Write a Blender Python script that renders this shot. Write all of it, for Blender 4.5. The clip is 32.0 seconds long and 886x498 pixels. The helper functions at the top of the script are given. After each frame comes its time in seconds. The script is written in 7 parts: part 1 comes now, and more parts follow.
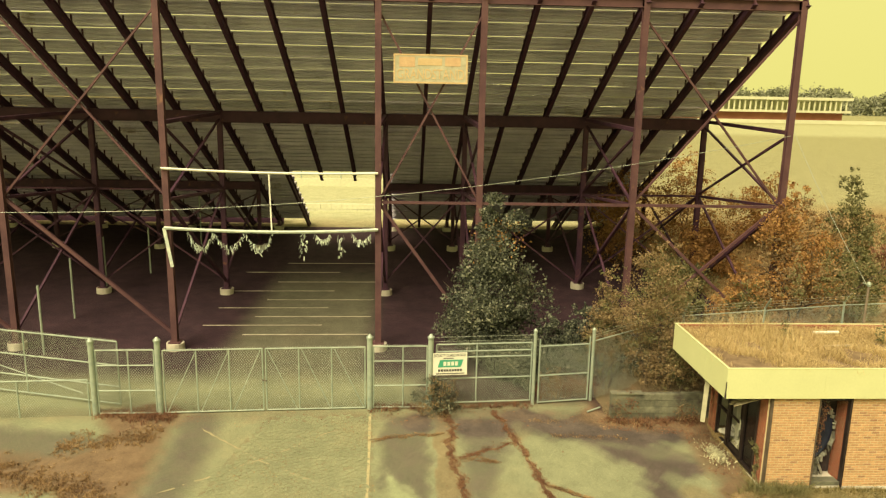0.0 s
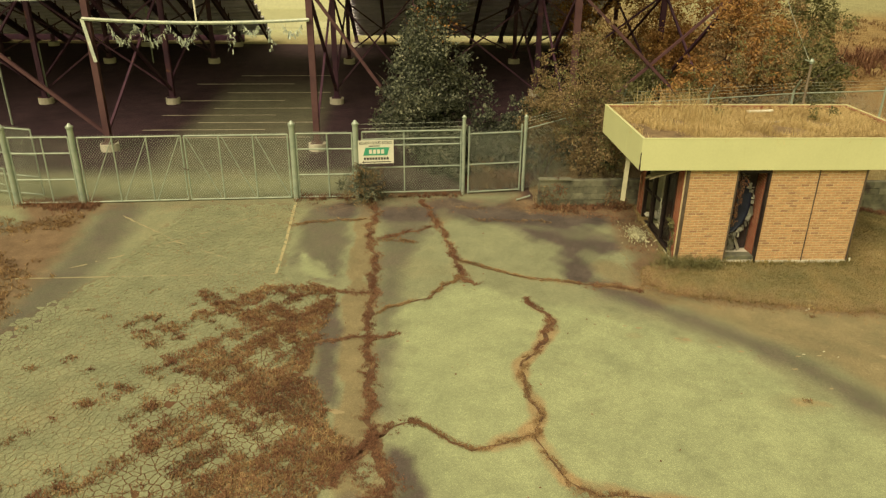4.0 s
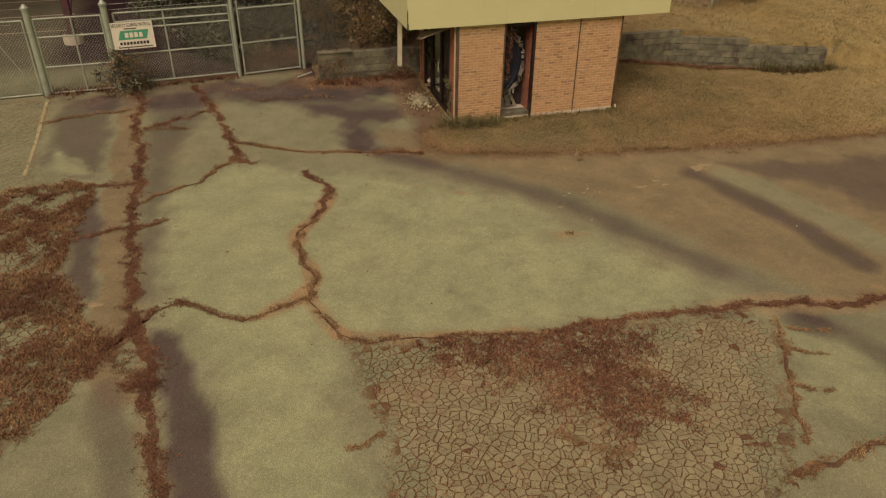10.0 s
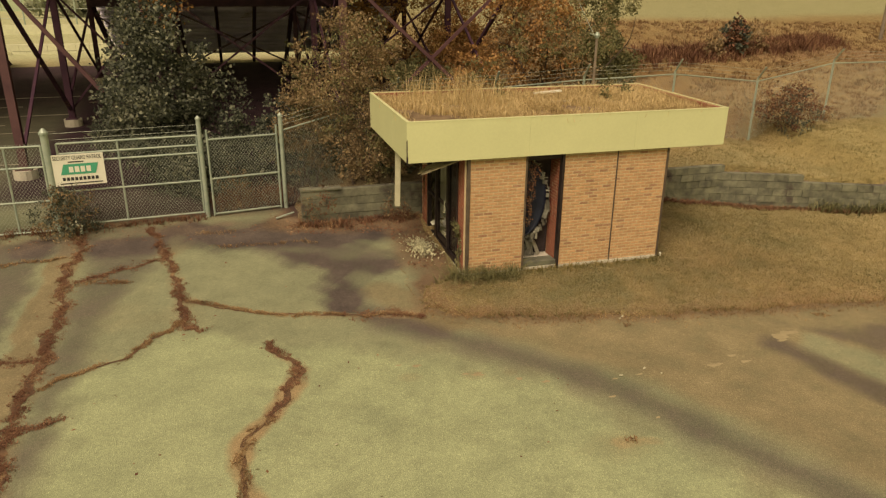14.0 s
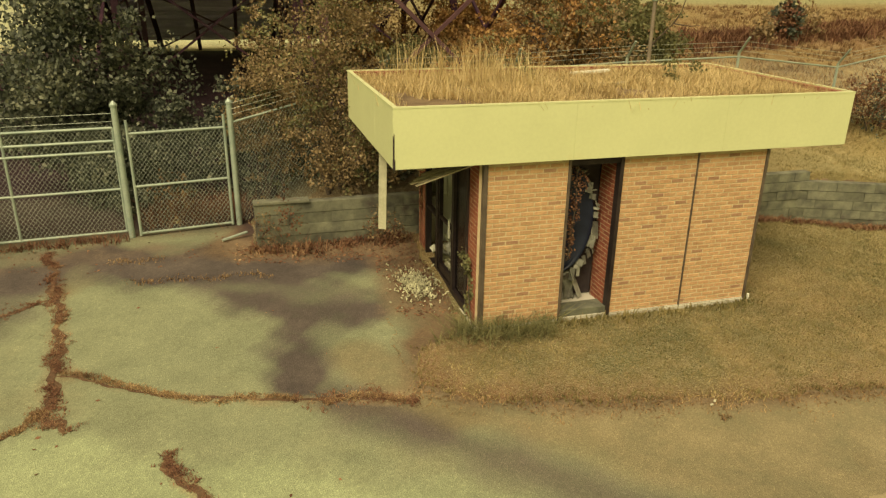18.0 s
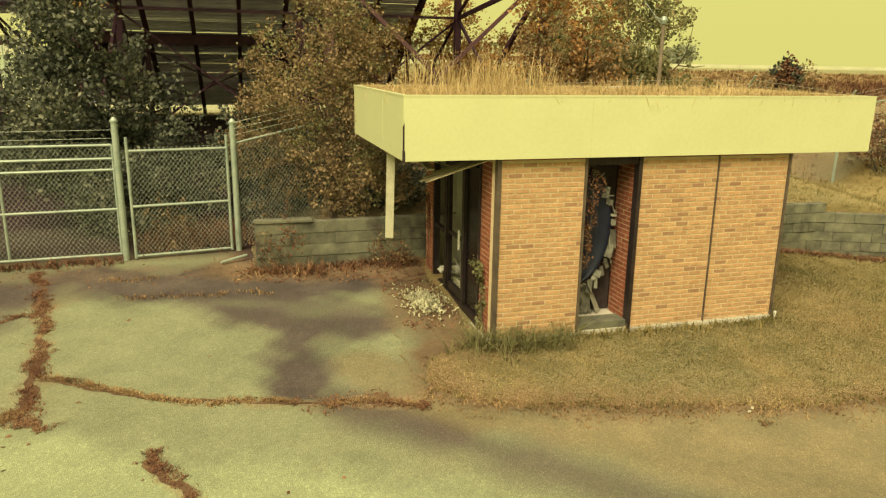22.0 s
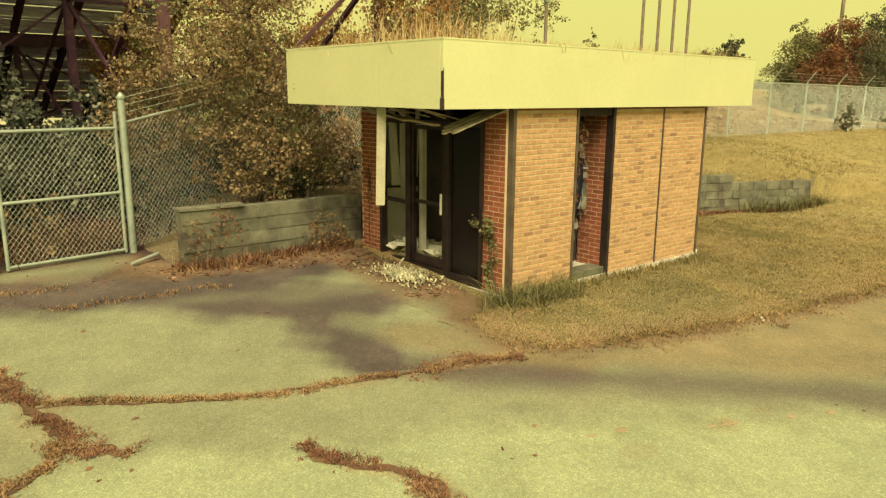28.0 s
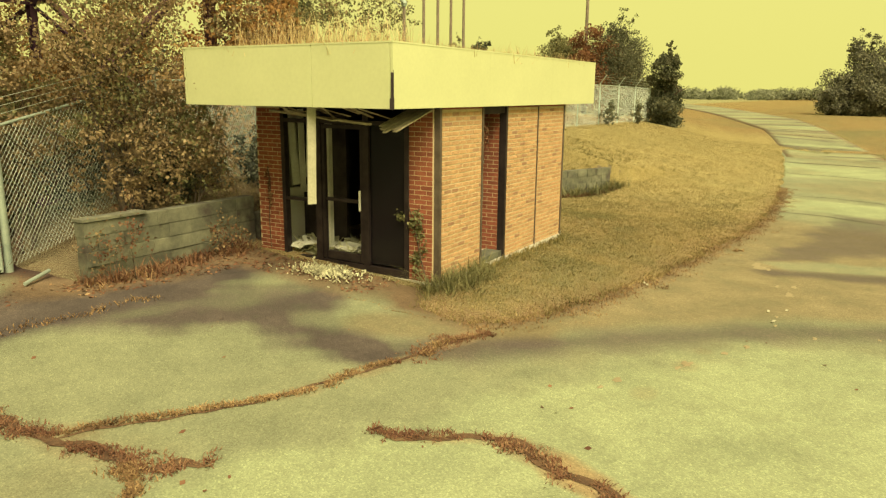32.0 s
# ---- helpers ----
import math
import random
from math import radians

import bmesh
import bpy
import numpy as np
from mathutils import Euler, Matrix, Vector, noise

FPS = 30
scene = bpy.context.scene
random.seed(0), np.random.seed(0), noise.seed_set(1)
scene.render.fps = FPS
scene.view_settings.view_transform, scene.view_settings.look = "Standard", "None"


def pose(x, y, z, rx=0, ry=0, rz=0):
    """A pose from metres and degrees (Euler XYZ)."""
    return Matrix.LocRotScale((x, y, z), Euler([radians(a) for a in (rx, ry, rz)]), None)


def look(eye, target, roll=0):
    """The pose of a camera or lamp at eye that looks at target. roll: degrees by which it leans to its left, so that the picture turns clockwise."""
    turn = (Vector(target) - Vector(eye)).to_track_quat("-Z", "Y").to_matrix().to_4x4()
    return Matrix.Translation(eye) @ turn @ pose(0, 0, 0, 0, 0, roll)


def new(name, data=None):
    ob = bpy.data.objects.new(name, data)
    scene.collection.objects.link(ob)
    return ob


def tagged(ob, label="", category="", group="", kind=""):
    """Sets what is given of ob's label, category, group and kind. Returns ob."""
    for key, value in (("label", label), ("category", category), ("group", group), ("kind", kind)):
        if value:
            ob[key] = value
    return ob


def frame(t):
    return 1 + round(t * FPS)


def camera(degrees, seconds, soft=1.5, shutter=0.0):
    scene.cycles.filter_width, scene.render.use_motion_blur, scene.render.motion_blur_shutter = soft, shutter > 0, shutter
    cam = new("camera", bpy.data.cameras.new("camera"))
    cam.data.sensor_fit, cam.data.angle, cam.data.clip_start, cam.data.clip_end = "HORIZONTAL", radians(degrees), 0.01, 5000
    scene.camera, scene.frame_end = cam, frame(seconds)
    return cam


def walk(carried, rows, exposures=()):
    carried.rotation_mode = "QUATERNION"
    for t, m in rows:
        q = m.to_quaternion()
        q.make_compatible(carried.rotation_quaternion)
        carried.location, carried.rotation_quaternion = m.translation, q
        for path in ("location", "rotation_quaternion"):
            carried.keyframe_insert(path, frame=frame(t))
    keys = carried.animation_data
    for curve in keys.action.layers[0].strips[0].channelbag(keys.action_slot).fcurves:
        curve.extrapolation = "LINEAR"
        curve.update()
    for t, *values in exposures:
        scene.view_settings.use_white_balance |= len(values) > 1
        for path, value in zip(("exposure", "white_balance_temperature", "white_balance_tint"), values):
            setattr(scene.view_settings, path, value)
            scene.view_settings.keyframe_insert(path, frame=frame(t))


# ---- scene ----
cam = camera(62.9, 32.0, 1.3)
PATH = [
    (0, (-0.45, -0.134, 9.674), (-0.357, 1.821, 9.262), 1.1),
    (0.5, (-0.457, -0.163, 9.422), (-0.363, 1.764, 8.897), 0.9),
    (1, (-0.45, -0.175, 9.18), (-0.358, 1.721, 8.549), 1.1),
    (1.5, (-0.467, -0.14, 8.996), (-0.374, 1.714, 8.253), 1.2),
    (2, (-0.498, -0.151, 8.821), (-0.402, 1.68, 8.022), 1.1),
    (2.5, (-0.387, -0.097, 8.664), (-0.297, 1.732, 7.86), 1.1),
    (4.5, (2.859, -0.252, 7.485), (2.947, 1.574, 6.673), 0.4),
    (5, (3.583, -0.253, 7.268), (3.812, 1.558, 6.453), 0.4),
    (5.5, (3.98, -0.319, 7.089), (4.301, 1.479, 6.272), 0.4),
    (6, (4.178, -0.396, 7.043), (4.508, 1.4, 6.226), 0.5),
    (6.5, (4.214, -0.449, 7.005), (4.56, 1.345, 6.192), 0.6),
    (7, (4.141, -0.486, 6.998), (4.518, 1.301, 6.185), 0.6),
    (7.5, (4.01, -0.511, 6.996), (4.586, 1.216, 6.168), 0.4),
    (8, (3.683, -0.517, 7.03), (4.303, 1.168, 6.149), 0.4),
    (8.5, (3.465, -0.505, 7.028), (4.004, 1.178, 6.09), 0.5),
    (9, (3.337, -0.516, 7.021), (3.837, 1.146, 6.028), 0.5),
    (9.5, (3.257, -0.496, 7.005), (3.752, 1.135, 5.959), 0.6),
    (10, (3.226, -0.509, 6.981), (3.721, 1.126, 5.941), 0.6),
    (10.5, (3.198, -0.5, 6.97), (3.709, 1.181, 6.015), 0.7),
    (11, (3.209, -0.511, 6.959), (3.733, 1.216, 6.098), 0.7),
    (11.5, (3.189, -0.483, 6.939), (3.724, 1.284, 6.17), 0.8),
    (12, (3.232, -0.171, 6.824), (3.771, 1.614, 6.1), 0.7),
    (12.5, (3.443, 0.62, 6.57), (3.976, 2.406, 5.845), 0.6),
    (13, (3.779, 1.852, 6.257), (4.312, 3.639, 5.534), 0.6),
    (13.5, (4.14, 2.878, 5.979), (4.668, 4.669, 5.265), 0.6),
    (14, (4.258, 3.224, 5.904), (4.787, 5.015, 5.189), 0.6),
    (14.5, (4.336, 3.346, 5.871), (4.862, 5.136, 5.151), 0.6),
    (16.5, (4.905, 5.409, 5.251), (5.428, 7.199, 4.528), 0.7),
    (17, (5.14, 6.259, 5.093), (5.662, 8.049, 4.369), 0.8),
    (17.5, (5.362, 7.051, 4.94), (5.883, 8.841, 4.215), 0.8),
    (18, (5.515, 7.538, 4.854), (6.036, 9.332, 4.138), 0.9),
    (18.5, (5.562, 7.646, 4.706), (6.082, 9.441, 3.992), 0.8),
    (19, (5.553, 7.668, 4.599), (6.074, 9.463, 3.887), 0.9),
    (19.5, (5.526, 7.641, 4.493), (6.049, 9.441, 3.797), 0.9),
    (20, (5.515, 7.609, 4.393), (6.041, 9.422, 3.732), 0.9),
    (20.5, (5.495, 7.597, 4.28), (6.025, 9.422, 3.657), 0.9),
    (21, (5.461, 7.596, 4.092), (5.997, 9.433, 3.512), 0.9),
    (21.5, (5.458, 7.646, 3.91), (5.996, 9.495, 3.369), 1.0),
    (22, (5.435, 7.768, 3.657), (5.974, 9.628, 3.158), 0.9),
    (22.5, (5.373, 7.96, 3.449), (5.906, 9.832, 2.99), 0.9),
    (23, (5.307, 8.198, 3.319), (5.813, 10.086, 2.895), 0.9),
    (23.5, (5.279, 8.395, 3.222), (5.774, 10.286, 2.8), 0.9),
    (24, (5.244, 8.461, 3.082), (5.74, 10.352, 2.662), 0.9),
    (24.5, (5.155, 8.515, 2.962), (5.703, 10.392, 2.54), 0.9),
    (25, (4.977, 8.584, 2.827), (5.652, 10.418, 2.404), 0.8),
    (25.5, (4.663, 8.689, 2.718), (5.391, 10.5, 2.293), 0.8),
    (27.5, (2.664, 9.569, 2.645), (3.863, 11.113, 2.228), 0.4),
    (28, (2.024, 9.888, 2.689), (3.279, 11.386, 2.262), 0.5),
    (28.5, (1.38, 10.264, 2.693), (2.678, 11.724, 2.265), 0.8),
    (29, (0.95, 10.517, 2.715), (2.303, 11.922, 2.284), 0.7),
    (29.5, (0.85, 10.551, 2.708), (2.295, 11.865, 2.276), 0.8),
    (30, (0.808, 10.564, 2.702), (2.32, 11.8, 2.269), 0.7),
    (30.5, (0.677, 10.623, 2.694), (2.232, 11.804, 2.267), 0.8),
    (31, (0.517, 10.752, 2.7), (2.122, 11.864, 2.274), 0.6),
    (31.5, (0.323, 10.958, 2.695), (1.975, 12.003, 2.271), 0.6),
    (32, (0.126, 11.24, 2.699), (1.8, 12.247, 2.273), 0.5),
]
walk(cam, [(t, look(eye, target, roll)) for t, eye, target, roll in PATH],
     [(0, 0.95, 9300, 6), (2, 0.84, 9200, 3), (5, 0.24, 8800, 11), (6, 0.13, 8600, 14), (9.5, -0.31, 8200, 32), (11, -0.33, 8100, 36), (13, 0.04, 8400, 26), (16.5, 0.29, 9000, 14), (19, 0.6, 9200, 4), (23, 0.78, 9400, 2), (28, 0.88, 9600, 3), (32, 0.92, 9900, -1)])

# ---- world, sun ----
world = bpy.data.worlds.new("overcast_sky")
scene.world = world
world.use_nodes = True
wn, wl = world.node_tree.nodes, world.node_tree.links
wn.clear()
sky = wn.new("ShaderNodeTexSky")
sky.sky_type, sky.sun_disc = "NISHITA", False
sky.sun_elevation, sky.sun_rotation = radians(51), radians(219)
sky.dust_density, sky.air_density = 6.0, 1.5
veil = wn.new("ShaderNodeMixRGB")
veil.inputs[0].default_value = 0.9
high = wn.new("ShaderNodeMapRange")
high.inputs[1].default_value, high.inputs[2].default_value = 0.25, 0.8
updown = wn.new("ShaderNodeSeparateXYZ")
wl.new(wn.new("ShaderNodeTexCoord").outputs["Generated"], updown.inputs[0])
wl.new(updown.outputs[2], high.inputs[0])
haze = wn.new("ShaderNodeMixRGB")
haze.inputs[1].default_value, haze.inputs[2].default_value = (8.35, 8.75, 3.6, 1), (5.6, 4.6, 4.3, 1)
wl.new(high.outputs[0], haze.inputs[0])
wl.new(haze.outputs[0], veil.inputs[2])
bg = wn.new("ShaderNodeBackground")
bg.inputs[1].default_value = 0.052
wout = wn.new("ShaderNodeOutputWorld")
wl.new(sky.outputs[0], veil.inputs[1])
wl.new(veil.outputs[0], bg.inputs[0])
wl.new(bg.outputs[0], wout.inputs[0])
sun = new("sun", bpy.data.lights.new("sun", "SUN"))
sun.data.energy, sun.data.angle, sun.data.color = 3.0, radians(40), (1.0, 0.94, 0.8)
sun.matrix_world = look((-23, -29, 46), (0, 0, 0))


# ---- materials ----
def nodes_of(name):
    m = bpy.data.materials.new(name)
    m.use_nodes = True
    n, l = m.node_tree.nodes, m.node_tree.links
    return m, n, l, n["Principled BSDF"]


def noise_node(n, l, coord, scale, detail=4.0, rough=0.6):
    t = n.new("ShaderNodeTexNoise")
    t.inputs["Scale"].default_value, t.inputs["Detail"].default_value, t.inputs["Roughness"].default_value = scale, detail, rough
    l.new(coord, t.inputs["Vector"])
    return t


def ramp_node(n, l, fac, stops):
    r = n.new("ShaderNodeValToRGB")
    while len(r.color_ramp.elements) < len(stops):
        r.color_ramp.elements.new(0.5)
    for e, (p, c) in zip(r.color_ramp.elements, stops):
        e.position, e.color = p, (*c, 1) if len(c) == 3 else c
    l.new(fac, r.inputs[0])
    return r


def mix_node(n, l, fac, a, b, mode="MIX"):
    m = n.new("ShaderNodeMixRGB")
    m.blend_type = mode
    for i, v in ((0, fac), (1, a), (2, b)):
        if isinstance(v, (int, float)):
            m.inputs[i].default_value = v
        elif isinstance(v, tuple):
            m.inputs[i].default_value = (*v, 1)
        else:
            l.new(v, m.inputs[i])
    return m.outputs[0]


def surface(name, dark, light, rough=0.8, scale=6.0, fine=60.0, bump=0.2, metal=0.0, stain=None, stain_scale=1.2, stain_at=0.6, vary="", spread=0.25, fine_mix=0.35, specular=0.4, odd=None):
    """A worn plain surface: two colours by a coarse and a fine noise, stains of a third, fine relief."""
    m, n, l, b = nodes_of(name)
    tc = n.new("ShaderNodeTexCoord").outputs["Object"]
    if vary == "object":
        add = n.new("ShaderNodeVectorMath")
        l.new(tc, add.inputs[0])
        l.new(n.new("ShaderNodeObjectInfo").outputs["Location"], add.inputs[1])
        tc = add.outputs[0]
    coarse, grain = noise_node(n, l, tc, scale), noise_node(n, l, tc, fine, 3.0, 0.7)
    col = ramp_node(n, l, coarse.outputs[0], [(0.3, dark), (0.7, light)]).outputs[0]
    g = ramp_node(n, l, grain.outputs[0], [(0.3, (0.62, 0.62, 0.62)), (0.7, (1.25, 1.25, 1.25))]).outputs[0]
    col = mix_node(n, l, fine_mix, col, g, "MULTIPLY")
    if stain:
        s = noise_node(n, l, tc, stain_scale, 6.0, 0.65)
        k = ramp_node(n, l, s.outputs[0], [(stain_at, (0, 0, 0)), (stain_at + 0.12, (1, 1, 1))]).outputs[0]
        col = mix_node(n, l, k, col, stain)
    if vary:
        info = n.new("ShaderNodeObjectInfo" if vary == "object" else "ShaderNodeNewGeometry")
        hs = n.new("ShaderNodeHueSaturation")
        mr = n.new("ShaderNodeMapRange")
        mr.inputs[3].default_value, mr.inputs[4].default_value = 1 - spread, 1 + spread
        l.new(info.outputs["Random" if vary == "object" else "Random Per Island"], mr.inputs[0])
        l.new(mr.outputs[0], hs.inputs["Value"])
        l.new(col, hs.inputs["Color"])
        col = hs.outputs[0]
        if odd:
            few = n.new("ShaderNodeMath")
            few.operation = "GREATER_THAN"
            few.inputs[1].default_value = 0.9
            wn2 = n.new("ShaderNodeTexWhiteNoise")
            wn2.noise_dimensions = "1D"
            l.new(info.outputs["Random"], wn2.inputs["W"])
            l.new(wn2.outputs["Value"], few.inputs[0])
            half = n.new("ShaderNodeMath")
            half.operation = "MULTIPLY"
            half.inputs[1].default_value = 0.45
            l.new(few.outputs[0], half.inputs[0])
            col = mix_node(n, l, half.outputs[0], col, odd)
    l.new(col, b.inputs["Base Color"])
    b.inputs["Roughness"].default_value, b.inputs["Metallic"].default_value = rough, metal
    b.inputs["Specular IOR Level"].default_value = specular
    bn = n.new("ShaderNodeBump")
    bn.inputs["Strength"].default_value, bn.inputs["Distance"].default_value = bump, 0.02
    l.new(grain.outputs[0], bn.inputs["Height"])
    l.new(bn.outputs[0], b.inputs["Normal"])
    return m


def leafy(name, stops, rough=0.6, sheer=0.25):
    """Leaves and blades: colour by island, some light passes through."""
    m, n, l, b = nodes_of(name)
    geo = n.new("ShaderNodeNewGeometry")
    tc = n.new("ShaderNodeTexCoord").outputs["Object"]
    big = noise_node(n, l, tc, 0.8, 3.0)
    add = n.new("ShaderNodeMath")
    add.operation = "MULTIPLY_ADD"
    add.inputs[1].default_value = 0.55
    l.new(geo.outputs["Random Per Island"], add.inputs[0])
    half = n.new("ShaderNodeMath")
    half.operation = "MULTIPLY_ADD"
    half.inputs[1].default_value, half.inputs[2].default_value = 1.1, -0.3
    l.new(big.outputs[0], half.inputs[0])
    l.new(half.outputs[0], add.inputs[2])
    col = ramp_node(n, l, add.outputs[0], stops).outputs[0]
    l.new(col, b.inputs["Base Color"])
    b.inputs["Roughness"].default_value = rough
    b.inputs["Specular IOR Level"].default_value = 0.25
    tr = n.new("ShaderNodeBsdfTranslucent")
    l.new(col, tr.inputs[0])
    mx = n.new("ShaderNodeMixShader")
    mx.inputs[0].default_value = sheer
    l.new(b.outputs[0], mx.inputs[1])
    l.new(tr.outputs[0], mx.inputs[2])
    l.new(mx.outputs[0], n["Material Output"].inputs[0])
    return m


# One maroon steel in two tones: shade painted into M_STEEL, sun into M_STEEL_LIT.
M_STEEL = surface("shaded_rusty_maroon_steel", (0.036, 0.012, 0.032), (0.078, 0.028, 0.052), 0.7, 1.6, 30, 0.25, 0.0, (0.2, 0.09, 0.05), 2.2, 0.62)
M_STEEL_LIT = surface("lit_maroon_steel", (0.07, 0.03, 0.04), (0.125, 0.06, 0.065), 0.65, 1.1, 30, 0.2, 0.0, (0.24, 0.125, 0.085), 1.9, 0.63)
M_SEAT = surface("weathered_galvanised_sheet", (0.6, 0.58, 0.7), (0.84, 0.82, 0.92), 0.5, 0.9, 25, 0.15, 0.1, (0.24, 0.16, 0.13), 0.6, 0.63)
M_GALV = surface("galvanised_pipe", (0.27, 0.35, 0.31), (0.44, 0.52, 0.44), 0.5, 4, 60, 0.1, 0.3, (0.3, 0.18, 0.1), 3.0, 0.72)
M_WIRE = surface("galvanised_wire", (0.32, 0.38, 0.32), (0.47, 0.52, 0.44), 0.5, 4, 50, 0.05, 0.4)
M_WHITE = surface("dirty_white_paint", (0.7, 0.72, 0.62), (0.8, 0.81, 0.72), 0.55, 1.3, 30, 0.06, 0.0, (0.6, 0.6, 0.5), 1.4, 0.66, fine_mix=0.12)
M_FASCIA = surface("yellowed_white_paint", (0.55, 0.59, 0.345), (0.605, 0.645, 0.38), 0.6, 0.8, 18, 0.05, 0.0, (0.56, 0.56, 0.31), 0.9, 0.64, fine_mix=0.1)
M_BRICK = surface("orange_tan_brick", (0.46, 0.262, 0.148), (0.59, 0.375, 0.213), 0.85, 9, 90, 0.5, 0.0, (0.36, 0.19, 0.12), 6.0, 0.66, vary="object", spread=0.12, odd=(0.2, 0.1, 0.085))
M_MORTAR = surface("pale_mortar", (0.5, 0.4, 0.25), (0.62, 0.51, 0.34), 0.95, 8, 80, 0.4)
M_FRAME = surface("dark_bronze_metal", (0.025, 0.018, 0.02), (0.06, 0.045, 0.045), 0.45, 5, 60, 0.08, 0.4)
M_SEAM = surface("dark_tar_seam", (0.07, 0.055, 0.05), (0.14, 0.115, 0.1), 0.9, 2, 30, 0.3)
M_PALEBOARD = surface("faded_pale_board", (0.36, 0.35, 0.25), (0.52, 0.51, 0.38), 0.8, 4, 40, 0.3, 0.0, (0.25, 0.22, 0.15), 2.0, 0.6)
M_TRIM = surface("grey_metal_trim", (0.085, 0.065, 0.055), (0.16, 0.13, 0.105), 0.5, 5, 60, 0.1, 0.3)
M_BLOCK = surface("mossy_concrete_block", (0.085, 0.088, 0.07), (0.215, 0.222, 0.158), 0.95, 3.5, 60, 0.6, 0.0, (0.075, 0.062, 0.055), 1.3, 0.56, vary="object", spread=0.2)
M_CONC = surface("pale_concrete", (0.42, 0.4, 0.34), (0.6, 0.58, 0.49), 0.9, 1.5, 50, 0.4, 0.0, (0.28, 0.22, 0.17), 1.0, 0.6)
M_BARE = surface("weathered_wood", (0.3, 0.25, 0.17), (0.55, 0.49, 0.36), 0.85, 7, 70, 0.4)
M_PLASTER = surface("peeling_plaster", (0.6, 0.61, 0.52), (0.84, 0.85, 0.74), 0.9, 3, 40, 0.3, 0.0, (0.15, 0.11, 0.1), 2.3, 0.64)
# Near-black colour for the booth's inner walls, soffit, slot lining and corner joint.
M_NEARBLACK = surface("near_black_surface", (0.02, 0.014, 0.018), (0.06, 0.045, 0.045), 0.9, 3, 40, 0.3)
M_NAVY = surface("dark_blue_vinyl", (0.008, 0.012, 0.03), (0.018, 0.026, 0.055), 0.4, 4, 50, 0.05)
M_ROOF = surface("gravel_roof_soil", (0.12, 0.08, 0.05), (0.3, 0.22, 0.13), 0.95, 2.5, 60, 0.8, 0.0, (0.07, 0.05, 0.05), 1.2, 0.58)
M_COPING = surface("rust_red_coping", (0.22, 0.07, 0.05), (0.34, 0.12, 0.08), 0.7, 5, 50, 0.2)
M_BARK = surface("grey_brown_bark", (0.06, 0.045, 0.035), (0.14, 0.11, 0.085), 0.95, 9, 60, 0.6)
M_TIMBER = surface("weathered_pole_timber", (0.15, 0.125, 0.1), (0.26, 0.215, 0.165), 0.9, 5, 60, 0.4)
M_GREEN_SIGN = surface("green_sign_paint", (0.03, 0.32, 0.2), (0.05, 0.4, 0.26), 0.5, 3, 40, 0.03, fine_mix=0.1)
M_INK = surface("black_sign_ink", (0.03, 0.03, 0.04), (0.05, 0.05, 0.05), 0.6, 5, 40, 0.02)
M_FADED_RED = surface("faded_red_sign_paint", (0.5, 0.33, 0.2), (0.58, 0.41, 0.25), 0.7, 3, 40, 0.05)
M_FADED_TAN = surface("faded_sign_letter_paint", (0.5, 0.36, 0.2), (0.62, 0.47, 0.28), 0.7, 3, 40, 0.05)
M_TATTER = surface("torn_pale_banner_cloth", (0.34, 0.42, 0.4), (0.62, 0.68, 0.56), 0.85, 5, 40, 0.1, vary="island", spread=0.5)
M_LINE = surface("worn_parking_paint", (0.36, 0.33, 0.26), (0.56, 0.52, 0.42), 0.9, 3, 40, 0.2)
M_YLINE = surface("worn_yellow_paint", (0.33, 0.3, 0.175), (0.44, 0.4, 0.235), 0.9, 3, 40, 0.2)
M_DARKGLASS, _n, _l, _b = nodes_of("dusty_dark_glass")
_b.inputs["Base Color"].default_value = (0.02, 0.016, 0.02, 1)
_b.inputs["Roughness"].default_value = 0.2
_b.inputs["Specular IOR Level"].default_value = 0.15
_b.inputs["Transmission Weight"].default_value = 0.5
M_SLAB = surface("cracked_asphalt_piece", (0.24, 0.232, 0.142), (0.345, 0.337, 0.205), 0.95, 1.6, 75, 0.6, 0.0, (0.24, 0.18, 0.115), 0.8, 0.56, vary="object", spread=0.1, fine_mix=0.75)
M_SLABS = surface("cracked_asphalt_pieces", (0.235, 0.232, 0.142), (0.34, 0.337, 0.205), 0.95, 1.6, 75, 0.6, 0.0, (0.26, 0.2, 0.125), 0.8, 0.56, vary="island", spread=0.1, fine_mix=0.75)
# Same brick as M_BRICK; the side faces' shade is put into this redder colour.
M_REDBRICK = surface("shaded_red_brick", (0.24, 0.065, 0.045), (0.34, 0.11, 0.068), 0.85, 9, 90, 0.5, 0.0, (0.22, 0.09, 0.065), 6.0, 0.66, vary="object", spread=0.18)
M_RUBBLE = surface("crumbled_plaster", (0.28, 0.265, 0.175), (0.62, 0.62, 0.43), 0.95, 7, 60, 0.4, vary="island", spread=0.4)
M_TORN = surface("mildewed_lining", (0.09, 0.08, 0.07), (0.3, 0.31, 0.25), 0.9, 5, 50, 0.3, vary="island", spread=0.5)
M_FAINT = surface("faint_yellow_paint", (0.26, 0.245, 0.15), (0.36, 0.325, 0.2), 0.9, 3, 40, 0.2)
M_SAND = surface("pale_sand_spill", (0.28, 0.235, 0.14), (0.36, 0.31, 0.19), 0.95, 5, 60, 0.4)

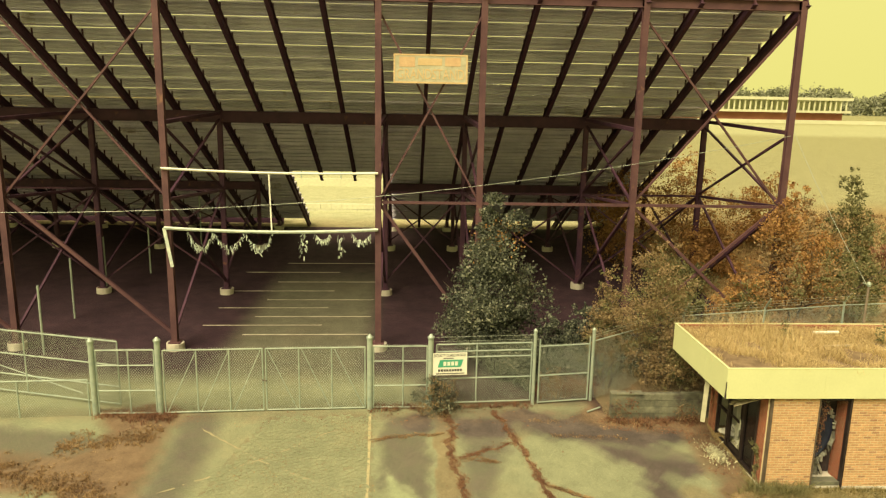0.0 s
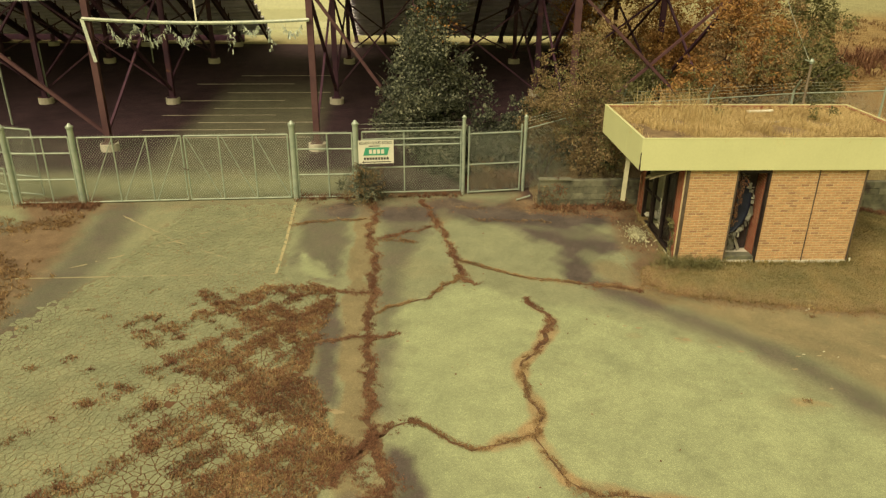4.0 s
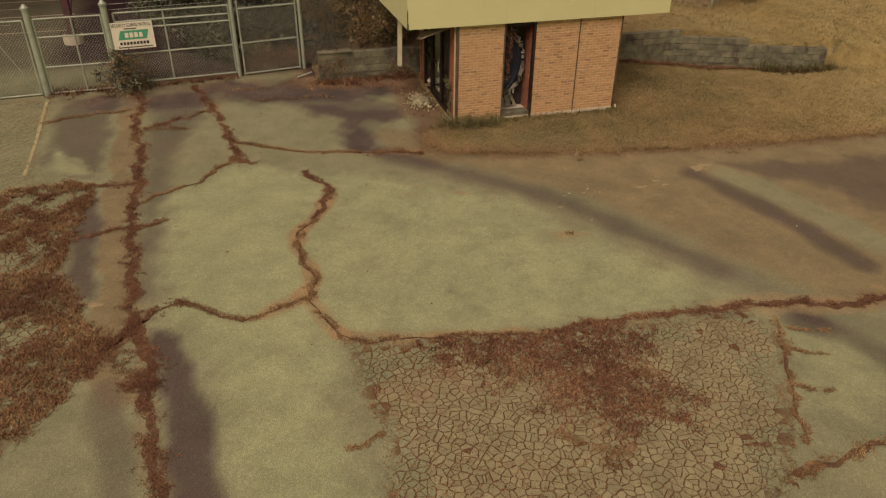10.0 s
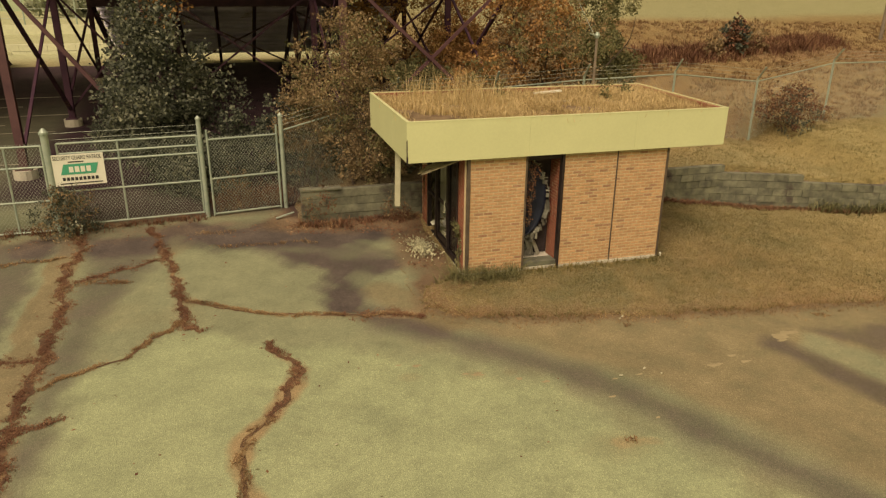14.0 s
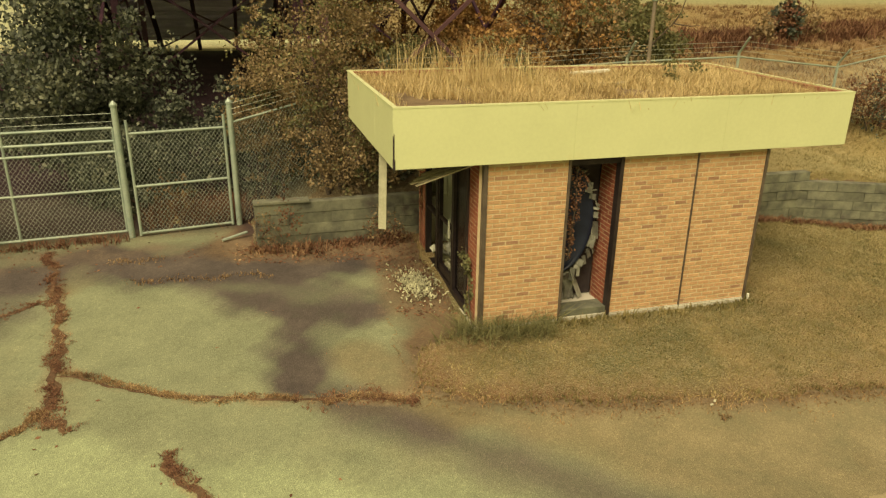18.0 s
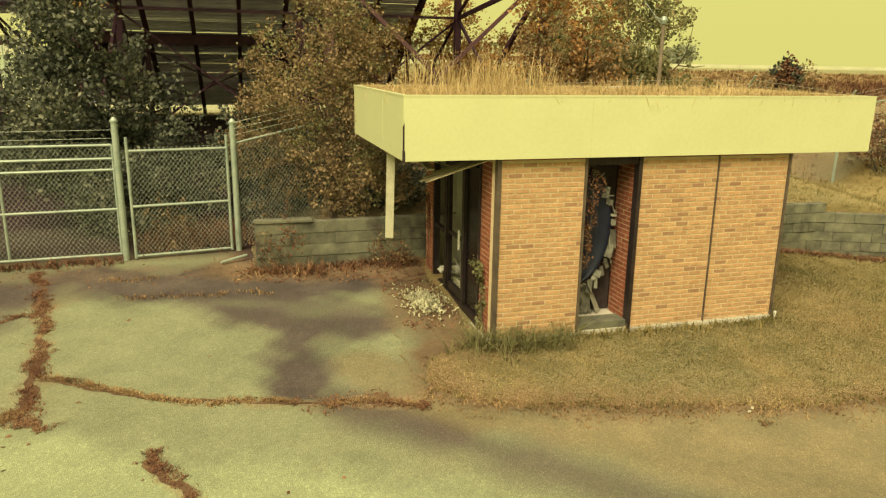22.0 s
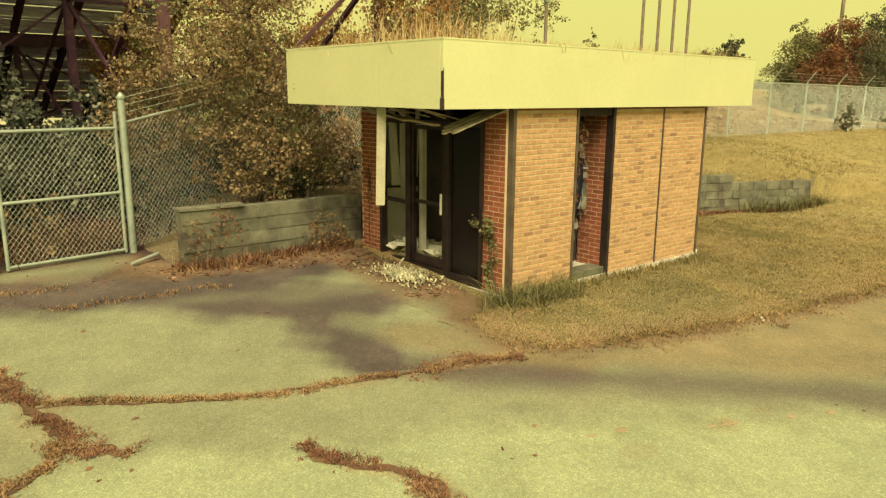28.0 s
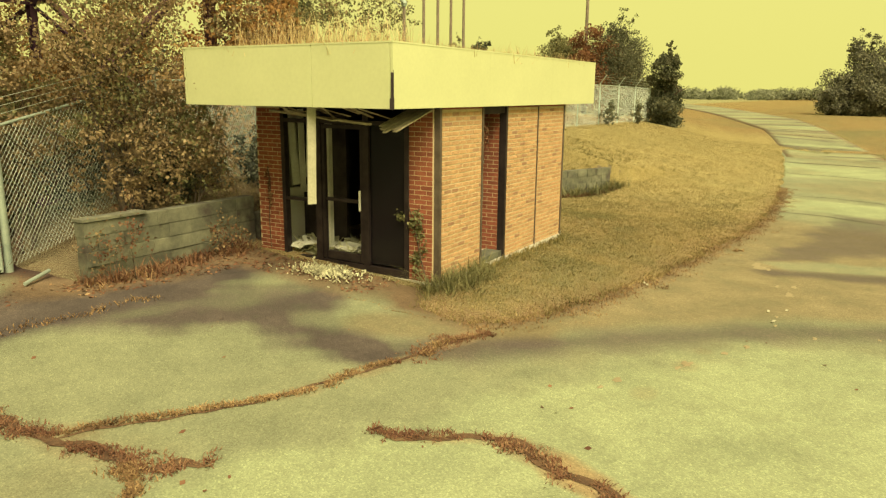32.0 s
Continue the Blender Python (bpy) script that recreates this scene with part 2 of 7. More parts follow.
L_DARK = leafy("dark_green_leaves", [(0.0, (0.022, 0.028, 0.026)), (0.45, (0.07, 0.084, 0.064)), (0.72, (0.18, 0.2, 0.145)), (1.0, (0.44, 0.44, 0.32))])
L_BROWN = leafy("browning_leaves", [(0.0, (0.07, 0.052, 0.034)), (0.4, (0.215, 0.156, 0.088)), (0.75, (0.36, 0.262, 0.15)), (1.0, (0.52, 0.41, 0.25))])
L_ORANGE = leafy("orange_autumn_leaves", [(0.0, (0.11, 0.065, 0.035)), (0.4, (0.3, 0.155, 0.066)), (0.75, (0.45, 0.26, 0.105)), (1.0, (0.5, 0.35, 0.14))])
L_OLIVE = leafy("olive_green_leaves", [(0.0, (0.06, 0.065, 0.035)), (0.5, (0.165, 0.17, 0.082)), (1.0, (0.34, 0.31, 0.16))])
L_STRAW = leafy("dry_straw_grass", [(0.0, (0.3, 0.215, 0.115)), (0.45, (0.55, 0.425, 0.225)), (0.8, (0.7, 0.57, 0.33)), (1.0, (0.8, 0.69, 0.44))], 0.8, 0.3)
L_LAWN = leafy("autumn_lawn_blades", [(0.0, (0.074, 0.08, 0.033)), (0.4, (0.183, 0.168, 0.072)), (0.7, (0.31, 0.245, 0.113)), (1.0, (0.58, 0.46, 0.25))], 0.8, 0.25)
L_RED = leafy("red_brown_weeds", [(0.0, (0.09, 0.053, 0.034)), (0.4, (0.195, 0.118, 0.064)), (0.75, (0.35, 0.235, 0.122)), (1.0, (0.55, 0.425, 0.235))], 0.85, 0.15)
L_DEEP = leafy("deep_red_weeds", [(0.0, (0.07, 0.034, 0.027)), (0.4, (0.148, 0.07, 0.046)), (0.75, (0.27, 0.146, 0.086)), (1.0, (0.46, 0.33, 0.185))], 0.85, 0.15)
# Distance haze is mixed into the far leaf colours, most in L_HAZE.
L_FAR = leafy("far_tree_leaves", [(0.0, (0.045, 0.055, 0.035)), (0.5, (0.105, 0.115, 0.07)), (1.0, (0.19, 0.17, 0.1))])
L_HAZE = leafy("haze_tinted_far_leaves", [(0.0, (0.2, 0.225, 0.16)), (0.5, (0.26, 0.285, 0.195)), (1.0, (0.33, 0.34, 0.23))])
L_FARBIG = leafy("haze_tinted_tree_leaves", [(0.0, (0.085, 0.09, 0.07)), (0.5, (0.16, 0.165, 0.115)), (1.0, (0.25, 0.235, 0.15))])
L_RUST = leafy("rust_red_tree_leaves", [(0.0, (0.09, 0.045, 0.03)), (0.5, (0.2, 0.09, 0.05)), (1.0, (0.3, 0.15, 0.07))])


# ---- mesh building ----
class Geo:
    def __init__(self):
        self.v, self.f = [], []

    def add(self, verts, faces):
        o = len(self.v)
        self.v.extend([tuple(p) for p in verts])
        self.f.extend([tuple(i + o for i in f) for f in faces])
        return self

    def box(self, x0, x1, y0, y1, z0, z1):
        return self.add([(x0, y0, z0), (x1, y0, z0), (x1, y1, z0), (x0, y1, z0), (x0, y0, z1), (x1, y0, z1), (x1, y1, z1), (x0, y1, z1)],
                        [(0, 3, 2, 1), (4, 5, 6, 7), (0, 1, 5, 4), (1, 2, 6, 5), (2, 3, 7, 6), (3, 0, 4, 7)])

    def beam(self, p, q, w, h, up=(0, 0, 1)):
        """A bar from p to q, w wide and h high."""
        p, q = Vector(p), Vector(q)
        d = (q - p).normalized()
        s = d.cross(Vector(up))
        s = d.cross(Vector((0, 1, 0))) if s.length < 1e-3 else s
        s.normalize()
        u = s.cross(d).normalized()
        c = [p + s * a * w / 2 + u * b * h / 2 for a, b in ((-1, -1), (1, -1), (1, 1), (-1, 1))]
        c += [k + (q - p) for k in c]
        return self.add(c, [(0, 3, 2, 1), (4, 5, 6, 7), (0, 1, 5, 4), (1, 2, 6, 5), (2, 3, 7, 6), (3, 0, 4, 7)])

    def ibeam(self, p, q, w, h, up=(0, 0, 1), t=0.03):
        """A rolled section: two flanges and a web."""
        p, q = Vector(p), Vector(q)
        d = (q - p).normalized()
        s = d.cross(Vector(up))
        s = d.cross(Vector((0, 1, 0))) if s.length < 1e-3 else s
        s.normalize()
        u = s.cross(d).normalized()
        o = u * (h / 2 - t / 2)
        self.beam(p + o, q + o, w, t, u)
        self.beam(p - o, q - o, w, t, u)
        return self.beam(p, q, t, h - 2 * t, u)

    def tube(self, p, q, r, n=8, r2=None, caps=True):
        p, q = Vector(p), Vector(q)
        r2 = r if r2 is None else r2
        d = (q - p).normalized()
        s = d.cross(Vector((0, 0, 1)))
        s = Vector((1, 0, 0)) if s.length < 1e-3 else s.normalized()
        u = s.cross(d)
        ring = [(s * math.cos(2 * math.pi * i / n) + u * math.sin(2 * math.pi * i / n)) for i in range(n)]
        vs = [p + k * r for k in ring] + [q + k * r2 for k in ring]
        fs = [(i, (i + 1) % n, n + (i + 1) % n, n + i) for i in range(n)]
        if caps:
            fs += [tuple(range(n - 1, -1, -1)), tuple(range(n, 2 * n))]
        return self.add(vs, fs)

    def path(self, pts, r, n=6):
        """A round rod along a polyline, in one skin."""
        P = [Vector(p) for p in pts]
        o = len(self.v)
        for i, p in enumerate(P):
            d = (P[min(i + 1, len(P) - 1)] - P[max(i - 1, 0)]).normalized()
            s = d.cross(Vector((0.2, 0.1, 1)))
            s.normalize()
            u = s.cross(d)
            self.v += [tuple(p + (s * math.cos(6.28319 * k / n) + u * math.sin(6.28319 * k / n)) * r) for k in range(n)]
        for i in range(len(P) - 1):
            self.f += [(o + i * n + k, o + i * n + (k + 1) % n, o + (i + 1) * n + (k + 1) % n, o + (i + 1) * n + k) for k in range(n)]
        return self

    def mesh(self, name):
        me = bpy.data.meshes.new(name)
        me.from_pydata(self.v, [], self.f)
        me.update()
        return me


def part(name, geo, material, parent=None, label="", smooth=False, bevel=0.0):
    """Links a Geo (or a mesh) as one object under a thing or a part."""
    me = geo.mesh(name) if isinstance(geo, Geo) else geo
    if not me.materials:
        me.materials.append(material)
    ob = new(name, me)
    if smooth:
        me.shade_smooth()
    if bevel:
        b = ob.modifiers.new("bevel", "BEVEL")
        b.width, b.segments, b.limit_method = bevel, 2, "ANGLE"
    ob.parent = parent
    if label:
        ob["label"] = label
    return ob


def thing(name, label, category, group="", kind="", at=(0, 0, 0)):
    ob = new(name)
    ob.empty_display_size = 0.2
    ob.location = at
    return tagged(ob, label, category, group, kind)


def quads(name, arr, material, parent=None, label=""):
    """One mesh out of an (n, 4, 3) or (n, 3, 3) array of faces."""
    n, k, _ = arr.shape
    me = bpy.data.meshes.new(name)
    me.vertices.add(n * k)
    me.vertices.foreach_set("co", np.ascontiguousarray(arr, dtype=np.float32).ravel())
    me.loops.add(n * k)
    me.loops.foreach_set("vertex_index", np.arange(n * k, dtype=np.int32))
    me.polygons.add(n)
    me.polygons.foreach_set("loop_start", np.arange(0, n * k, k, dtype=np.int32))
    me.update(calc_edges=True)
    return part(name, me, material, parent, label)


# ---- the lie of the land ----
def step(a, b, v):
    t = np.clip((v - a) / (b - a), 0, 1)
    return t * t * (3 - 2 * t)


def wall_line(x):
    """The line of the block retaining wall."""
    return np.where(x < 17.4, 20.3, 20.3 - (x - 17.4) * 0.42)


def land(x, y):
    x, y = np.asarray(x, float), np.asarray(y, float)
    low = step(13.6, 18.5, x) * step(26, 23, x) * step(0.3, 0.04, y - wall_line(x))
    z = -0.03 * np.clip(x - 4, 0, 11) * np.maximum(step(18, 14, y), low) * step(70, 25, x)
    z = z + 0.17 * step(16.5, 21, y) * step(60, 20, x) * (1 - low)
    yy = y - 0.12 * np.clip(x - 25, 0, 35) - 0.4 * np.clip(x - 60, 0, None)
    held = step(0.04, 0.3, y - wall_line(x)) * step(6.1, 7.4, x) * step(23.0, 22.0, x) * (1 - 0.45 * step(18.8, 20.6, x))
    free = step(15.5, 22.5, yy) * step(21.0, 23.0, x)
    rise = np.clip(0.55 * held + 0.25 * held * step(20.3, 24, y) + 0.95 * free, 0, 1.0)
    z = z + rise * (1 - step(22.0, 26.0, y) * step(15.5, 11.0, x))
    z = z + 2.3 * step(24.5, 40, yy) * step(12.5, 21, x)
    z = z + (0.55 * step(33, 43, y) + 0.4 * step(3, 8, x) * step(26, 33, y) * step(43, 36, y)) * step(20, 13, x)
    return z


def seg_dist(x, y, pts):
    d = np.full(np.shape(x), 1e9)
    for (ax, ay), (bx, by) in zip(pts, pts[1:]):
        dx, dy = bx - ax, by - ay
        t = np.clip(((x - ax) * dx + (y - ay) * dy) / (dx * dx + dy * dy + 1e-12), 0, 1)
        d = np.minimum(d, np.hypot(x - ax - t * dx, y - ay - t * dy))
    return d


def inside(x, y, poly):
    c = np.zeros(np.shape(x), bool)
    for (ax, ay), (bx, by) in zip(poly, poly[1:] + poly[:1]):
        if ay != by:
            c ^= ((ay > y) != (by > y)) & (x < (bx - ax) * (y - ay) / (by - ay) + ax)
    return c


def wob(x, y, s=1.0, k=0):
    """A cheap smooth wobble between -1 and 1."""
    return (np.sin(x * 1.7 * s + 1.3 + k) * np.cos(y * 2.1 * s - 0.7 * k) + np.sin(x * 4.1 * s - y * 3.3 * s + k) * 0.5 + np.cos(x * 8.3 * s + y * 7.1 * s + 2 * k) * 0.3) / 1.8


LOT = [(-70, -60), (25, -60), (26, 6), (30, 9), (40, 11.2), (42, 15.95), (38, 15.25), (32, 14.5), (26.3, 13.95), (22.5, 13.65), (19.5, 13.55), (17, 13.68),
       (15.5, 13.88), (14, 14.0), (12.2, 14.12), (10.5, 14.36), (9.1, 14.6), (8.2, 14.85), (7.5, 15.3), (7.7, 16.2), (8.5, 16.45), (8.5, 20.2), (5.7, 20.3), (5.6, 21.6), (6.6, 24.5), (13.2, 26.5), (13.2, 50), (-70, 50)]


def lot_depth(x, y):
    """How far inside the asphalt a place lies; negative outside."""
    d = seg_dist(x, y, LOT + LOT[:1])
    return np.where(inside(x, y, LOT), d, -d) + 0.10 * wob(x, y, 1.6)


def axis(a, b, fine, far_lo, far_hi, grow=1.13):
    v = list(np.arange(a, b + 1e-6, fine))
    s, p = fine, v[0]
    while p > far_lo:
        s *= grow
        p -= s
        v.insert(0, p)
    s, p = fine, v[-1]
    while p < far_hi:
        s *= grow
        p += s
        v.append(p)
    return np.array(v)


def sheet(name, xs, ys, z, material, label, attrs=(), kind_name=""):
    nx, ny = len(xs), len(ys)
    X, Y = np.meshgrid(xs, ys)
    co = np.stack([X, Y, z], -1).reshape(-1, 3)
    idx = np.arange(nx * ny).reshape(ny, nx)
    fa = np.stack([idx[:-1, :-1], idx[:-1, 1:], idx[1:, 1:], idx[1:, :-1]], -1).reshape(-1, 4)
    me = bpy.data.meshes.new(name)
    me.vertices.add(len(co))
    me.vertices.foreach_set("co", co.astype(np.float32).ravel())
    me.loops.add(fa.size)
    me.loops.foreach_set("vertex_index", fa.astype(np.int32).ravel())
    me.polygons.add(len(fa))
    me.polygons.foreach_set("loop_start", np.arange(0, fa.size, 4, dtype=np.int32))
    me.update(calc_edges=True)
    for key, val in attrs:
        a = me.attributes.new(key, "FLOAT", "POINT")
        a.data.foreach_set("value", np.clip(val, 0, 1).astype(np.float32).ravel())
    me.materials.append(material)
    me.shade_smooth()
    ob = new(name, me)
    return tagged(ob, label, kind_name or name, kind="structure")


def attr(n, key):
    a = n.new("ShaderNodeAttribute")
    a.attribute_name = key
    return a.outputs["Fac"]

# ---- ground ----
CRACK_MAIN = [(0.6, 20.8), (0.9, 19.6), (0.7, 18.5), (0.8, 17.6), (1.0, 16.4), (0.92, 15.6), (1.03, 15.0), (0.95, 14.0), (0.97, 12.7), (1.08, 11.6), (1.15, 10.4), (1.2, 9.6), (1.5, 8.6), (1.5, 7.6), (1.6, 6.7), (1.75, 6.0), (1.9, 4.0)]
CRACK_BRANCH = [(2.18, 20.7), (2.4, 19.9), (2.62, 18.95), (2.8, 18.2), (2.93, 17.4), (3.02, 16.6), (3.1, 16.2), (3.12, 15.65)]
CRACK_RIGHT = [(3.05, 16.55), (3.3, 16.46), (3.77, 16.1), (4.36, 15.74), (4.84, 15.56), (5.48, 15.42), (6.15, 15.25), (6.68, 15.17), (7.3, 15.03)]
CRACK_LEFT = [(3.12, 15.65), (2.85, 15.4), (2.54, 15.05), (2.25, 14.5), (1.66, 14.3), (1.1, 13.9)]
CRACK_WIGGLE = [(4.55, 14.55), (4.58, 14.15), (4.85, 13.8), (4.95, 13.5), (4.75, 13.0), (4.41, 12.25), (4.06, 11.83), (3.97, 11.25), (4.02, 10.7), (4.15, 10.1), (3.95, 9.58)]
CRACK_CROSS = [(0.6, 8.45), (1.0, 9.2), (1.45, 9.85), (2.0, 10.0), (2.5, 9.42), (2.86, 9.2), (3.3, 9.35), (3.93, 9.58), (4.08, 9.0), (4.3, 8.45)]
CRACK_LOW = [(4.3, 8.45), (4.7, 8.15), (5.2, 8.12), (6.07, 7.98), (6.9, 7.82), (7.5, 7.72), (8.5, 7.8), (9.15, 7.72), (9.74, 7.76), (10.4, 7.62), (11.0, 7.65), (12.0, 7.5), (12.6, 7.28), (13.23, 7.2), (14.48, 7.4), (15.9, 7.97), (16.8, 8.6), (17.5, 9.3)]
CRACK_TREE = [(11.36, 7.2), (10.75, 6.2), (10.1, 5.15), (9.9, 4.65)]
CRACK_CORNER = [(9.2, 4.1), (9.3, 4.25), (10.2, 4.37), (10.8, 4.4), (12, 4.6)]
CRACK_STUB = [(-0.64, 15.35), (-0.1, 15.1), (0.31, 14.95), (1.01, 14.76)]
CRACK_STUB_LOW = [(-0.22, 12.5), (0.23, 12.8), (0.88, 12.85), (1.24, 12.85), (1.65, 12.97)]
CRACK_TOP = [(-1.6, 18.9), (-0.5, 19.15), (0.6, 19.25)]
CRACK_TOP_R = [(0.95, 17.95), (1.6, 18.25), (2.6, 18.78)]
GATOR_NEAR = [(4.3, 8.35), (5.2, 8.08), (6.07, 7.94), (6.9, 7.78), (7.5, 7.68), (8.5, 7.74), (9.74, 7.7), (11.1, 7.55), (11.2, 6.6), (10.6, 6.0), (10.1, 5.2), (9.3, 4.2), (8.6, 3.6), (3.8, 3.6), (4.3, 5.6), (4.5, 6.2), (4.3, 7.2)]
WEED_LEFT = [(-0.4, 13.6), (-0.05, 12.8), (-0.17, 11.6), (0.33, 10.4), (0.87, 9.2), (0.4, 8.2), (0.1, 7.6), (-0.3, 7.0), (-1.5, 5.8), (-2.6, 4.5), (-3.6, 4.5), (-3.2, 8), (-2.7, 10.5), (-2.0, 12.4)]
GATOR_GATE = [(-5.6, 16.0), (-6.6, 13.6), (-7.0, 11.6), (-6.9, 8.6), (-6.8, 4.5), (-2, 4.5), (-0.3, 7.0), (0.3, 7.9), (0.8, 9.1), (0.25, 10.4), (-0.2, 11.6), (-0.05, 12.9), (0.2, 14.9), (-1.2, 15.6), (-1.5, 20.5), (-4.6, 20.4), (-5.2, 18.4)]

xs = axis(-14, 24, 0.2, -900, 1500)
ys = axis(3, 27, 0.2, -120, 1600)
GX, GY = np.meshgrid(xs, ys)
SD = lot_depth(GX, GY)
BASE = land(GX, GY)
m, n, l, b = nodes_of("autumn_grass_ground")
tc = n.new("ShaderNodeTexCoord").outputs["Object"]
big, mid, fine = noise_node(n, l, tc, 0.12, 5), noise_node(n, l, tc, 1.1, 5), noise_node(n, l, tc, 22, 4, 0.75)
col = ramp_node(n, l, mid.outputs[0], [(0.3, (0.066, 0.076, 0.034)), (0.5, (0.125, 0.112, 0.055)), (0.7, (0.22, 0.16, 0.083))]).outputs[0]
dry = ramp_node(n, l, mid.outputs[0], [(0.3, (0.145, 0.084, 0.039)), (0.5, (0.222, 0.134, 0.06)), (0.7, (0.325, 0.22, 0.102))]).outputs[0]
col = mix_node(n, l, ramp_node(n, l, big.outputs[0], [(0.42, (0, 0, 0)), (0.6, (1, 1, 1))]).outputs[0], col, dry)
col = mix_node(n, l, attr(n, "dry"), col, dry)
col = mix_node(n, l, attr(n, "olive"), col, ramp_node(n, l, mid.outputs[0], [(0.3, (0.21, 0.215, 0.125)), (0.7, (0.32, 0.325, 0.19))]).outputs[0])
col = mix_node(n, l, attr(n, "straw"), col, ramp_node(n, l, mid.outputs[0], [(0.3, (0.27, 0.225, 0.095)), (0.7, (0.4, 0.33, 0.15))]).outputs[0])
col = mix_node(n, l, attr(n, "bare"), col, (0.2, 0.1, 0.06))
col = mix_node(n, l, attr(n, "mulch"), col, ramp_node(n, l, mid.outputs[0], [(0.3, (0.06, 0.038, 0.03)), (0.7, (0.14, 0.095, 0.06))]).outputs[0])
col = mix_node(n, l, attr(n, "pale"), col, ramp_node(n, l, mid.outputs[0], [(0.3, (0.36, 0.4, 0.25)), (0.7, (0.5, 0.53, 0.34))]).outputs[0])
col = mix_node(n, l, 0.7, col, ramp_node(n, l, fine.outputs[0], [(0.3, (0.42, 0.42, 0.42)), (0.7, (1.4, 1.4, 1.4))]).outputs[0], "MULTIPLY")
col = mix_node(n, l, 0.5, col, ramp_node(n, l, noise_node(n, l, tc, 4.5, 5, 0.7).outputs[0], [(0.36, (0.6, 0.58, 0.55)), (0.62, (1.15, 1.15, 1.15))]).outputs[0], "MULTIPLY")
l.new(col, b.inputs["Base Color"])
b.inputs["Roughness"].default_value, b.inputs["Specular IOR Level"].default_value = 0.95, 0.1
b.inputs["Sheen Weight"].default_value, b.inputs["Sheen Roughness"].default_value, b.inputs["Sheen Tint"].default_value = 0.5, 0.4, (0.85, 0.78, 0.5, 1)
bn = n.new("ShaderNodeBump")
bn.inputs["Strength"].default_value, bn.inputs["Distance"].default_value = 0.8, 0.05
l.new(fine.outputs[0], bn.inputs["Height"])
l.new(bn.outputs[0], b.inputs["Normal"])
M_GROUND = m
pale = step(50, 52, GY) * step(15, 12, GX + 0.0 * GY) * step(190, 150, GY)
pale = np.maximum(pale, 0.8 * step(138, 150, GY) * step(15, 30, GX) * step(228, 215, GY))
dry = step(23, 27, GY - 0.12 * np.clip(GX - 25, 0, 35)) * step(12, 16, GX) + step(9, 14, GX - 25 + 0 * GY) * step(12, 8, GY) + 0.4 * step(14, 24, GX) * step(15, 18, GY)
bare = step(1.2, 0.2, np.abs(GY - 33.5 - wob(GX, GY, 0.3)) - 0.4) * step(17, 22, GX) * step(60, 45, GX) * 0.8
bare = np.maximum(bare, np.where(GX < 9.6, 0.75, 0.5) * step(-0.7, -0.05, SD + 0.25 * wob(GX, GY, 2.2, 3)) * step(30, 22, GX) * step(6, 7.3, GX) * step(17, 16, GY))
sheet("ground", xs, ys, BASE + np.clip(-SD * 0.25, -0.08, 0.03), M_GROUND, "autumn grass ground, green near the booth and dry orange beyond", (("olive", step(39, 45, GY - 0.2 * np.clip(GX - 25, -10, 60) + 1.5 * wob(GX, GY, 0.12, 2)) * step(14, 22, GX)), ("pale", pale), ("dry", dry), ("straw", 0.75 * step(14, 23, GX) * step(60, 45, GX) * step(12.5, 14, GY) * step(24.5, 22, GY - 0.1 * np.clip(GX - 25, 0, 35))), ("bare", bare), ("mulch", 0.9 * step(5.0, 5.4, GX) * step(14.5, 13.0, GX) * step(20.2, 20.5, GY) * step(30, 27, GY))))

# asphalt: a second sheet that dips under the grass at its ragged edge
m, n, l, b = nodes_of("old_asphalt")
tc = n.new("ShaderNodeTexCoord").outputs["Object"]
big, mid, fine = noise_node(n, l, tc, 0.35, 5), noise_node(n, l, tc, 1.6, 6, 0.7), noise_node(n, l, tc, 55, 3, 0.8)
stone = n.new("ShaderNodeTexVoronoi")
stone.inputs["Scale"].default_value = 80
l.new(tc, stone.inputs["Vector"])
col = ramp_node(n, l, mid.outputs[0], [(0.28, (0.215, 0.238, 0.152)), (0.72, (0.297, 0.328, 0.21))]).outputs[0]
tan = ramp_node(n, l, mid.outputs[0], [(0.3, (0.2, 0.168, 0.1)), (0.7, (0.295, 0.255, 0.155))]).outputs[0]
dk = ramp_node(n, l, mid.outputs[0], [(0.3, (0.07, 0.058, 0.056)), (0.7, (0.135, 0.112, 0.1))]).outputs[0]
wn_ = ramp_node(n, l, big.outputs[0], [(0.52, (0, 0, 0)), (0.72, (1, 1, 1))]).outputs[0]
col = mix_node(n, l, mix_node(n, l, 1.0, wn_, (0.35, 0.35, 0.35), "MULTIPLY"), col, tan)


def masked(key, amount=1.0):
    """A mask of the sheet, broken up by noise."""
    a = attr(n, key)
    s = n.new("ShaderNodeMath")
    s.operation = "MULTIPLY_ADD"
    s.inputs[1].default_value = 1.5 * amount
    l.new(a, s.inputs[0])
    o = n.new("ShaderNodeMath")
    o.operation = "MULTIPLY_ADD"
    o.inputs[1].default_value, o.inputs[2].default_value = 1.1, -0.8
    l.new(mid.outputs[0], o.inputs[0])
    l.new(o.outputs[0], s.inputs[2])
    s.use_clamp = True
    return s.outputs[0]


